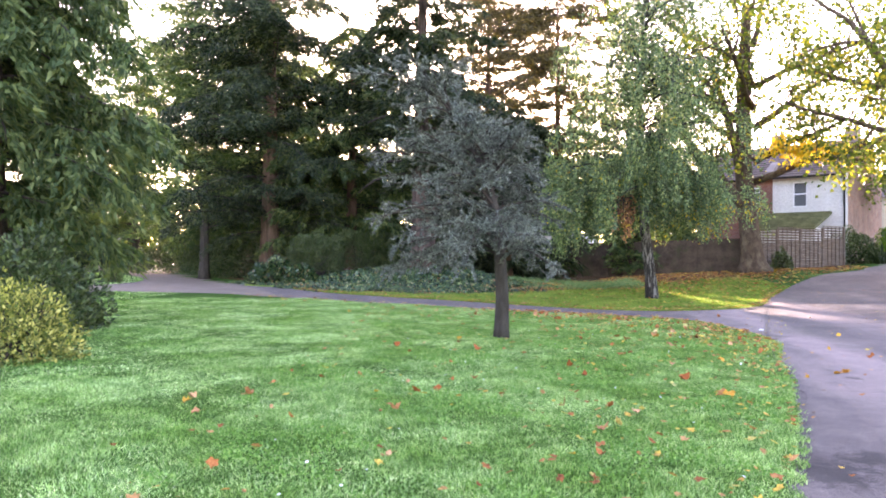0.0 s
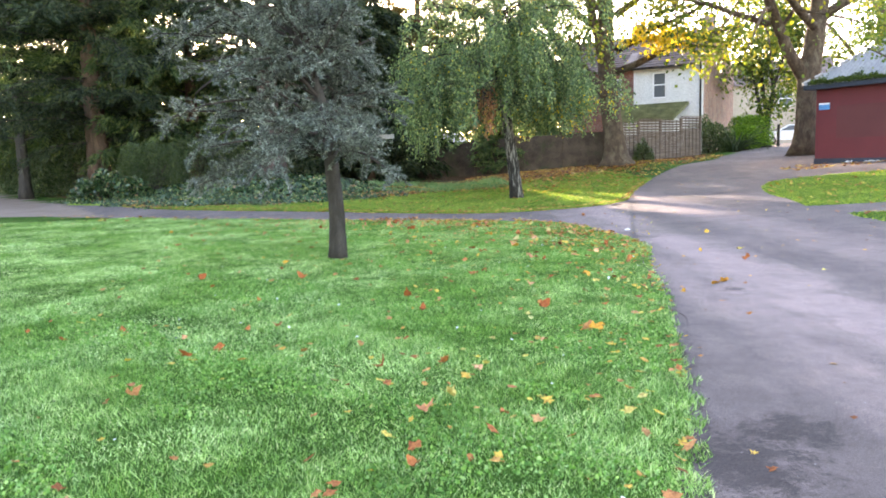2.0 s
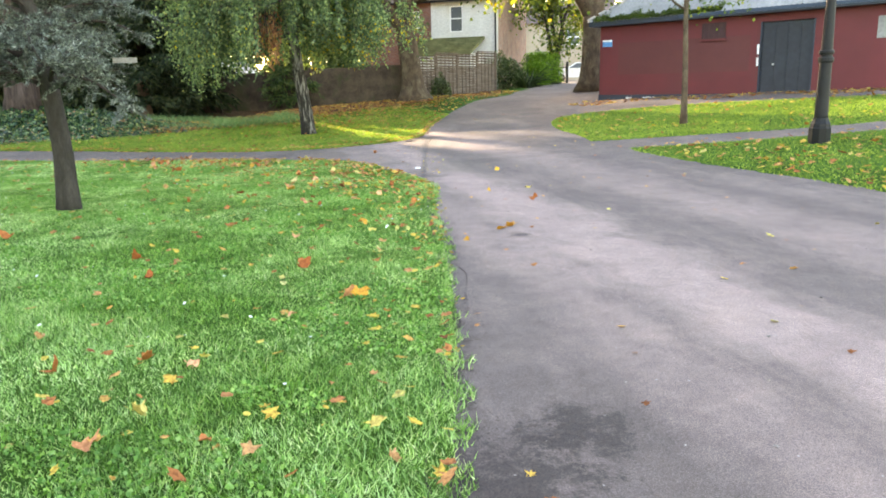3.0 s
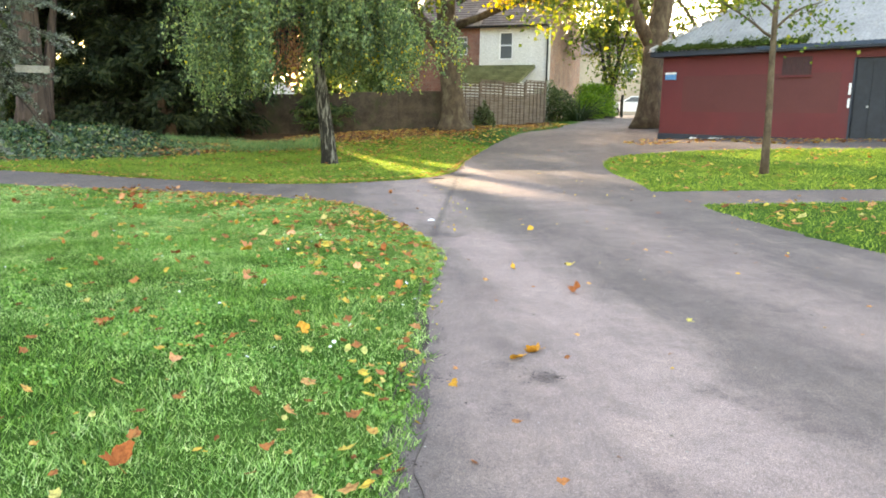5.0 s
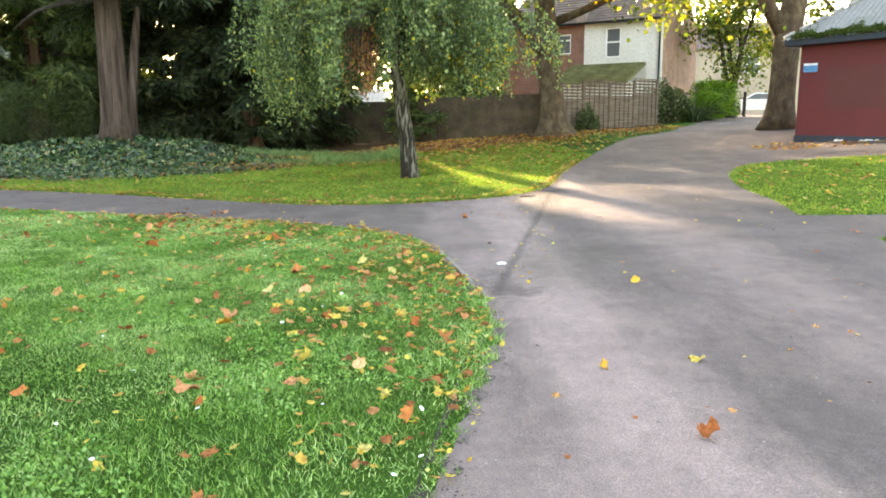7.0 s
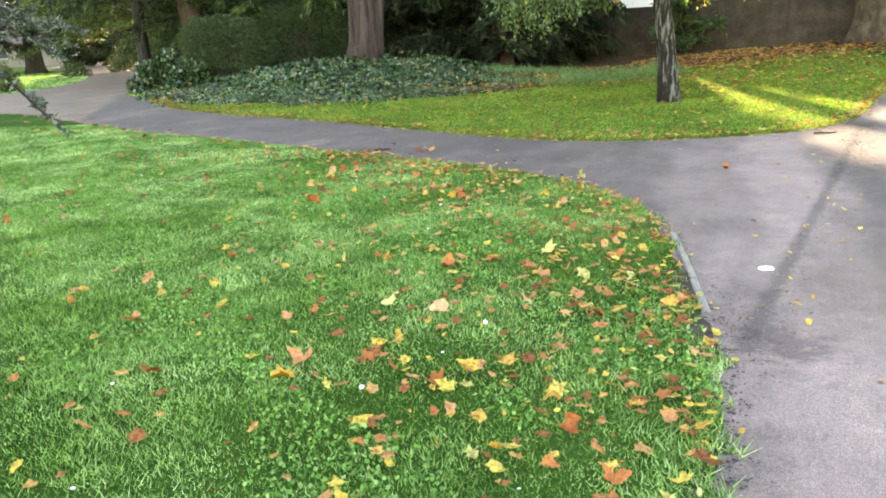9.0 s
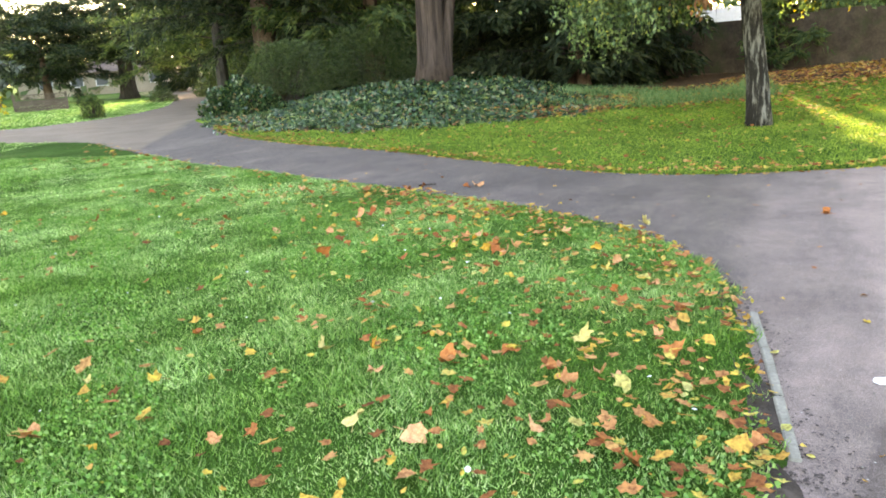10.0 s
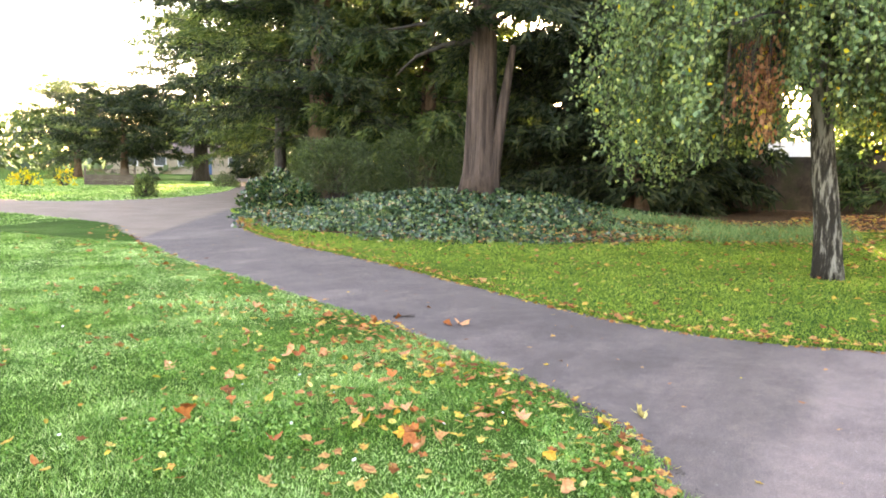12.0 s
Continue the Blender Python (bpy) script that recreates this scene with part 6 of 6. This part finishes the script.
def plane_leaf_mesh(seed, curl, fold):
    rng = np.random.default_rng(seed)
    out = [(x * rng.uniform(0.6, 1.2) * (1 - 0.25 * fold), y * rng.uniform(0.6, 1.2)) for x, y in PLANE_OUTLINE]
    pts = [(0, 0.1, 0)] + [(x, y, fold * (abs(x) if x > 0 else 0.5 * abs(x)) + curl * (x * x + 0.6 * (y - 0.1) ** 2) + 0.13 * np.sin(x * 9 + seed) * np.cos(y * 7 + seed) + rng.uniform(-0.05, 0.07)) for x, y in out]
    n = len(out)
    b = Build().add(pts, [(0, 1 + i, 1 + (i + 1) % n) for i in range(n)])
    b.tube([(0, -0.05, 0), (0.02, -0.25, 0.03), (0.06, -0.45, 0.05)], [0.012, 0.01, 0.008], 4)
    return b.mesh("fallen_leaf", True)


def leaf_shade(name, c1, c2):
    m, n, l, b = mat(name, 0.7)
    b.inputs["Specular IOR Level"].default_value = 0.1
    info = n.new("ShaderNodeObjectInfo")
    col = ramp(n, l, info.outputs["Random"], [(0, c1), (1, c2)])
    vein = noise_node(n, l, coords(n, l), 7, 5, 0.7)
    l.new(mix(n, l, 1.0, col, ramp(n, l, vein, [(0.35, (0.62, 0.55, 0.5)), (0.6, (1.2, 1.2, 1.15))]), "MULTIPLY"), b.inputs["Base Color"])
    return m


LEAF_KINDS = [(leaf_shade("rust_leaf", (0.27, 0.08, 0.025), (0.48, 0.18, 0.06)), "curled rust-brown fallen plane leaf"),
              (leaf_shade("tan_leaf", (0.42, 0.18, 0.08), (0.6, 0.32, 0.17)), "pale tan fallen plane leaf lying face down"),
              (leaf_shade("amber_leaf", (0.45, 0.2, 0.03), (0.58, 0.34, 0.05)), "amber-yellow fallen plane leaf"),
              (leaf_shade("lemon_leaf", (0.48, 0.36, 0.07), (0.55, 0.47, 0.2)), "lemon-yellow fallen leaf")]
LEAF_MESHES = []
for k, (m, lab) in enumerate(LEAF_KINDS):
    for c, fold in ((0.5, 0.3), (1.3, 0.5), (-0.8, 0.7), (0.9, 1.2)):
        me = plane_leaf_mesh(80 + k * 5 + int(c * 10), c, fold)
        me.materials.append(m)
        LEAF_MESHES.append((me, lab))


def drop_leaf(rng, x, y, size, kind, lift):
    me, lab = LEAF_MESHES[kind // 2 * 4 + kind % 2 + (2 if rng.uniform() < 0.5 else 0)]
    ob = new("fallen_leaf", me)
    ob.matrix_world = Matrix.Translation((x, y, high(x, y) + lift)) @ Euler((rng.normal(0, 0.4), rng.normal(0, 0.4), rng.uniform(0, 6.28))).to_matrix().to_4x4() @ Matrix.Scale(size, 4)
    tagged(ob, lab + (" on the grass" if lift > 0.02 else " on the asphalt"), "leaf", "fallen leaves")


def fallen():
    rng = np.random.default_rng(73)
    a = LAWNS[0]
    # leaves lying singly on the tarmac and by the lawn's edge
    for x, y, s, k in ((6.24, 10.85, 0.17, 1), (7.5, 14.0, 0.13, 4), (5.2, 9.58, 0.15, 5), (5.06, 9.52, 0.15, 4), (4.72, 12.15, 0.13, 2), (3.34, 21.2, 0.22, 2), (3.2, 21.17, 0.15, 0), (2.57, 21.2, 0.14, 0), (4.18, 14.42, 0.17, 6), (4.47, 14.36, 0.19, 2), (3.88, 13.39, 0.16, 4), (3.18, 13.41, 0.15, 0), (4.07, 14.98, 0.14, 2), (5.49, 18.86, 0.15, 7), (5.31, 18.42, 0.15, 4), (4.28, 17.61, 0.17, 0), (4.36, 17.5, 0.15, 2), (4.2, 17.72, 0.16, 1), (4.4, 17.68, 0.13, 3), (4.75, 18.35, 0.18, 2), (2.46, 19.1, 0.18, 2), (2.68, 17.46, 0.16, 0), (4.43, 12.42, 0.15, 6), (3.02, 7.86, 0.16, 4), (2.96, 7.93, 0.13, 2), (7.2, 19.15, 0.15, 1),
                       (6.82, 11.86, 0.15, 6), (4.51, 9.24, 0.11, 4), (3.91, 10.38, 0.15, 4), (3.77, 12.03, 0.2, 2), (5.95, 17.3, 0.16, 3), (2.6, 19.0, 0.2, 1), (2.75, 17.35, 0.18, 0), (0.43, 8.8, 0.12, 3), (1.62, 7.2, 0.13, 1), (2.93, 7.88, 0.15, 2), (-0.25, 8.0, 0.15, 0), (-1.85, 8.5, 0.12, 0),
                       (1.34, 6.3, 0.14, 3), (1.2, 7.25, 0.12, 1), (-0.4, 7.05, 0.13, 3), (1.72, 9.8, 0.16, 0), (-1.7, 16.2, 0.16, 0), (6.2, 11.9, 0.12, 4)):
        on = float(inside(a, np.array([x]), np.array([y]))[0]) > 0
        drop_leaf(rng, x, y, s, k, 0.055 if on else 0.012)
    x, y = scatter(rng, -2.5, 6.1, 5, 21, 4.5, lambda x, y: inside(a, x, y) > 0.05)
    d = inside(a, x, y)
    keep = rng.uniform(0, 1, len(x)) < np.clip(0.1 + 0.9 * np.exp(-d / 1.6) * step(9, 14, y) + 0.2 * np.exp(-d / 1.2), 0, 1)
    x, y = x[keep][:270], y[keep][:270]
    for px, py in zip(x, y):
        drop_leaf(rng, px, py, 0.07 + 0.1 * rng.uniform() ** 1.4, int(rng.choice(8, p=[0.24, 0.18, 0.22, 0.14, 0.08, 0.07, 0.04, 0.03])), rng.uniform(0.036, 0.05))
    # the countless small ones: along the kerbs, on the verges, in drifts by kiosk and fence
    xs, ys, sz = [], [], []

    def heap(x, y, lo, hi):
        xs.append(x), ys.append(y), sz.append(rng.uniform(lo, hi, len(x)))

    heap(*scatter(rng, -2, 6.2, 4, 21, 85, lambda x, y: (inside(a, x, y) > 0) & (rng.uniform(0, 1, len(x)) < 0.05 + np.exp(-np.clip(inside(a, x, y), 0, 9) / 0.9) * (0.3 + 0.6 * step(8, 14, y)))), 0.03, 0.09)
    heap(*scatter(rng, -8, 6, 18, 28, 22, lambda x, y: (inside(a, x, y) > 0) & (rng.uniform(0, 1, len(x)) < np.exp(-np.clip(inside(a, x, y), 0, 9) / 0.6))), 0.05, 0.13)
    heap(*scatter(rng, 2.0, 6.1, 11, 20.5, 75, lambda x, y: (inside(a, x, y) > 0) & (rng.uniform(0, 1, len(x)) < np.exp(-np.clip(inside(a, x, y), 0, 9) / 1.5) * step(10.5, 15, y) * np.clip(0.6 + 0.6 * np.sin(x * 3.1 + y) * np.sin(y * 2.7 - x), 0.1, 1))), 0.04, 0.11)
    b = LAWNS[1]
    heap(*scatter(rng, -6, 13, 21, 31, 45, lambda x, y: (inside(b, x, y) > -0.06) & (inside(IVY, x, y) < 0) & (rng.uniform(0, 1, len(x)) < 0.2 + np.exp(-np.clip(inside(b, x, y), 0, 9) / 0.25))), 0.04, 0.12)
    heap(*scatter(rng, -6, 13, 21, 31, 280, lambda x, y: (np.abs(inside(b, x, y) - 0.03) < 0.09 * rng.uniform(0.2, 1.3, len(x)))), 0.03, 0.09)
    heap(*scatter(rng, 8, 21, 28, 38, 40, lambda x, y: (inside(b, x, y) > 0) & (rng.uniform(0, 1, len(x)) < 0.2 + 0.8 * step(29, 34, y - 0.4 * np.maximum(0, x - 14)))), 0.06, 0.16)
    heap(*scatter(rng, 9, 16, 31.5, 37, 28, lambda x, y: (inside(b, x, y) > 0) & (rng.uniform(0, 1, len(x)) < step(31.5, 34, y))), 0.06, 0.15)
    heap(*scatter(rng, 4, 9, 30.5, 36, 40, lambda x, y: (inside(b, x, y) > 0) & (inside(IVY, x, y) < 0.2)), 0.06, 0.14)
    heap(*scatter(rng, 0.5, 7.5, 28, 36, 60, lambda x, y: (inside(b, x, y) > 0) & (inside(IVY, x, y) > -0.5) & (rng.uniform(0, 1, len(x)) < 0.8 * step(0.5, 4.5, x + 1.2 * np.sin(y * 1.9)))), 0.06, 0.14)
    heap(*scatter(rng, -9, 3, 28, 34, 5, lambda x, y: inside(IVY, x, y) > 0), 0.06, 0.12)
    dd = LAWNS[3]
    heap(*scatter(rng, 11, 22, 12, 24, 7, lambda x, y: (inside(dd, x, y) > 0)), 0.05, 0.14)
    heap(*scatter(rng, 14.5, 22.5, 16, 26.4, 60, lambda x, y: (inside(dd, x, y) < 0.1) & (x + 0.387 * (y - 25.9) < 18.42) & (x + 0.387 * (y - 25.9) > 17.2 + 0.4 * np.sin(y * 1.7))), 0.06, 0.16)
    heap(*scatter(rng, 9, 16, 3, 15, 12, lambda x, y: (inside(LAWNS[4], x, y) > 0)), 0.06, 0.15)
    heap(*scatter(rng, -4, 15, 4, 34, 1.6, lambda x, y: (green(x, y) < 0)), 0.02, 0.07)
    x, y, s = np.concatenate(xs), np.concatenate(ys), np.concatenate(sz)
    n = len(x)
    c = on_ground(x, y, 0.0)
    c[:, 2] += np.where(green(x, y) > 0, rng.uniform(0.032, 0.068, n), -0.008)
    t = rng.uniform(0, 2 * np.pi, n)
    u = np.stack([np.cos(t), np.sin(t), rng.normal(0, 0.25, n)], 1)
    v = np.stack([-np.sin(t), np.cos(t), rng.normal(0, 0.25, n)], 1)
    ring = [(0.03, -0.48), (0.2, -0.3), (0.44, -0.26), (0.34, 0.02), (0.46, 0.22), (0.2, 0.28), (0.02, 0.6), (-0.2, 0.3), (-0.46, 0.2), (-0.33, 0.0), (-0.42, -0.24), (-0.18, -0.3)]
    quads = np.stack([c + (u * p + v * q) * (s * rng.uniform(0.55, 1.25, n))[:, None] + np.array((0, 0, 1)) * (s * (p * p + q * q) * rng.uniform(0, 0.5, n))[:, None] for p, q in ring], 1)
    tagged(part("leaf_litter", quad_mesh("leaf_litter", quads, 12), FALLEN), "scattered brown, orange and yellow fallen leaves", "leaves", kind="stuff")


fallen()

def small_yellow():
    """Small oval leaves, thickest in the grass along the lawn's worn edge and the verge."""
    rng = np.random.default_rng(79)
    a, b = LAWNS[0], LAWNS[1]
    x, y = scatter(rng, 1.0, 6.3, 6, 20, 46, lambda x, y: (inside(a, x, y) > -0.12) & (rng.uniform(0, 1, len(x)) < 0.03 + (0.25 + 0.75 * step(8, 14, y)) * np.exp(-np.clip(inside(a, x, y), 0, 9) / 0.55)))
    x2, y2 = scatter(rng, -6, 12, 21, 30, 30, lambda x, y: (inside(b, x, y) > -0.1) & (rng.uniform(0, 1, len(x)) < 0.05 + np.exp(-np.clip(inside(b, x, y), 0, 9) / 0.2)))
    k = rng.uniform(0, 1, 22)
    x = np.concatenate([x, x2, 6.4 + 1.6 * k + rng.normal(0, 0.12, 22)])
    y = np.concatenate([y, y2, 14.2 + 3.6 * k + rng.normal(0, 0.12, 22)])
    c = on_ground(x, y, 0.0)
    c[:, 2] += np.where(green(x, y) > 0, rng.uniform(0.03, 0.06, len(x)), 0.002)
    q = flat_leaves(rng, c, np.array((0, 0, 1.0)), rng.uniform(0.022, 0.05, len(x)), 0.5, OVAL_RING, 0.6)
    tagged(part("leaf_litter", quad_mesh("small_leaves", q, 8), SMALL_LEAF), "small oval lemon and ochre leaves along the lawn edge", "leaves", kind="stuff")


small_yellow()


def daisies():
    rng = np.random.default_rng(77)
    x, y = scatter(rng, -1.5, 5.8, 3.5, 19, 1.6, lambda x, y: (inside(LAWNS[0], x, y) > 0.1) & (np.sin(x * 1.3) * np.sin(y * 0.9 + 1) > -0.4))
    n = len(x)
    c = on_ground(x, y, 0.045)
    s = rng.uniform(0.008, 0.014, n)
    k = [(math.cos(i * math.pi / 4), math.sin(i * math.pi / 4)) for i in range(8)]
    tilt = rng.normal(0, 0.3, (n, 2))
    q = np.stack([c + np.stack([s * p, s * r, s * (p * tilt[:, 0] + r * tilt[:, 1])], 1) for p, r in k], 1)
    tagged(part("daisies", quad_mesh("daisies", q, 8), PAPER), "small white daisies dotted in the turf", "flowers", kind="stuff")


daisies()

def fallen_twig(x, y, turn, length, seed):
    rng = np.random.default_rng(seed)
    w = Build()
    p = limb_path(rng, (0, 0, 0.012), (1, 0, 0), length, 0, 0.12, 6)
    p[:, 2] = 0.012 + 0.006 * np.sin(np.arange(7))
    w.tube(p, np.linspace(0.012, 0.005, 7), 6)
    w.tube([p[3], p[3] + np.array((0.06, 0.05, 0.004)), p[3] + np.array((0.13, 0.08, 0.0))], [0.006, 0.005, 0.003], 5)
    ob = part("fallen_twig", w, DARK_WOOD, None, "", True)
    ob.matrix_world = pose(x, y, high(x, y) + 0.004, 0, 0, turn)
    tagged(ob, "dark broken twig lying on the asphalt", "twig")


fallen_twig(9.0, 21.75, 8, 0.5, 95)
fallen_twig(2.5, 21.2, 20, 0.25, 96)

# crumpled white wrapper at the path junction
bm = bmesh.new()
bmesh.ops.create_icosphere(bm, subdivisions=2, radius=0.07)
for v in bm.verts:
    v.co = Vector((v.co.x * 1.2, v.co.y * 0.8, max(0, v.co.z) * 0.5)) + Vector((noise.noise(v.co * 30), noise.noise(v.co * 31 + Vector((5, 0, 0))), noise.noise(v.co * 33))) * 0.015
me = bpy.data.meshes.new("wrapper")
bm.to_mesh(me)
wrap = part("wrapper", me, PAPER)
wrap.matrix_world = pose(6.58, 15.24, high(6.58, 15.24) + 0.003) @ Matrix.Scale(0.65, 4)
tagged(wrap, "crumpled white wrapper dropped on the asphalt", "litter")


def grit():
    """Small stones and crumbs: thick along the lawn edges and the seam, thin on the open asphalt."""
    rng = np.random.default_rng(74)
    x, y = scatter(rng, 1, 11, 3.5, 24, 42, lambda x, y: (green(x, y) < 0.03) & (rng.uniform(0, 1, len(x)) < 0.06 + np.exp(-np.abs(green(x, y)) / 0.07)))
    sx = np.linspace(0, 1, 700)
    seam = np.stack([np.interp(sx, (0, 0.3, 0.6, 1), (6.4, 7.4, 8.5, 10.0)), np.interp(sx, (0, 0.3, 0.6, 1), (14.3, 16.9, 19.4, 22.4))], 1) + rng.normal(0, 0.09, (700, 2))
    x, y = np.concatenate([x, seam[:, 0]]), np.concatenate([y, seam[:, 1]])
    n = len(x)
    s = rng.uniform(0.003, 0.011, n)
    c = np.stack([x, y, land(x, y) + 0.004], 1)
    p = [c + rng.normal(0, 1, (n, 3)) * np.array((1, 1, 0.2)) * s[:, None] for k in range(3)]
    top = c + np.array((0, 0, 1.0)) * s[:, None] * 0.9
    tris = np.concatenate([np.stack(t, 1) for t in ((p[0], p[1], top), (p[1], p[2], top), (p[2], p[0], top))])
    tagged(part("grit", quad_mesh("grit", tris, 3), GRIT), "loose grit and crumbs on the asphalt", "grit", kind="stuff")


grit()


def mud():
    """Crumbled mud trodden onto the asphalt beside the worn lawn edge."""
    rng = np.random.default_rng(78)
    sets, groups = [], []
    for cx, cy, sx, sy, n in ((2.72, 5.35, 0.1, 0.33, 800), (3.12, 5.6, 0.13, 0.1, 300), (5.04, 9.18, 0.06, 0.05, 90), (6.2, 14.2, 0.06, 0.4, 250), (9.6, 22.3, 0.2, 0.35, 1200)):
        groups.append((rng.normal(cx, sx, n), rng.normal(cy, sy, n)))
    p = EDGE_A[15:84]
    d = unit(np.gradient(p, axis=0))
    k = rng.integers(0, len(p), 6000)
    out = np.abs(rng.normal(0, 0.07, 6000)) * (0.6 + 0.5 * np.sin(k * 0.7))
    groups.append((p[k, 0] + d[k, 1] * out + rng.normal(0, 0.05, 6000), p[k, 1] - d[k, 0] * out + rng.normal(0, 0.05, 6000)))
    k = rng.uniform(0, 1, 700)
    groups.append((6.4 + 3.6 * k + rng.normal(0, 0.06, 700), 14.3 + 8.1 * k + rng.normal(0, 0.06, 700)))
    for x, y in groups:
        n = len(x)
        c = np.stack([x, y, land(x, y) + 0.004], 1)
        s = 0.003 + 0.009 * rng.uniform(0, 1, n) ** 3
        t = rng.uniform(0, 6.28, n)
        ring = [c + np.stack([np.cos(t + k) * s * rng.uniform(0.5, 1.2, n), np.sin(t + k) * s * rng.uniform(0.5, 1.2, n), rng.uniform(0, 0.2, n) * s], 1) for k in (0, 1.1, 2.1, 3.2, 4.2, 5.2)]
        sets.append(np.stack(ring, 1))
    tagged(part("mud_crumbs", quad_mesh("mud_crumbs", np.concatenate(sets), 6), MUD_DARK), "dark crumbled mud trodden onto the asphalt", "mud", kind="stuff")


mud()
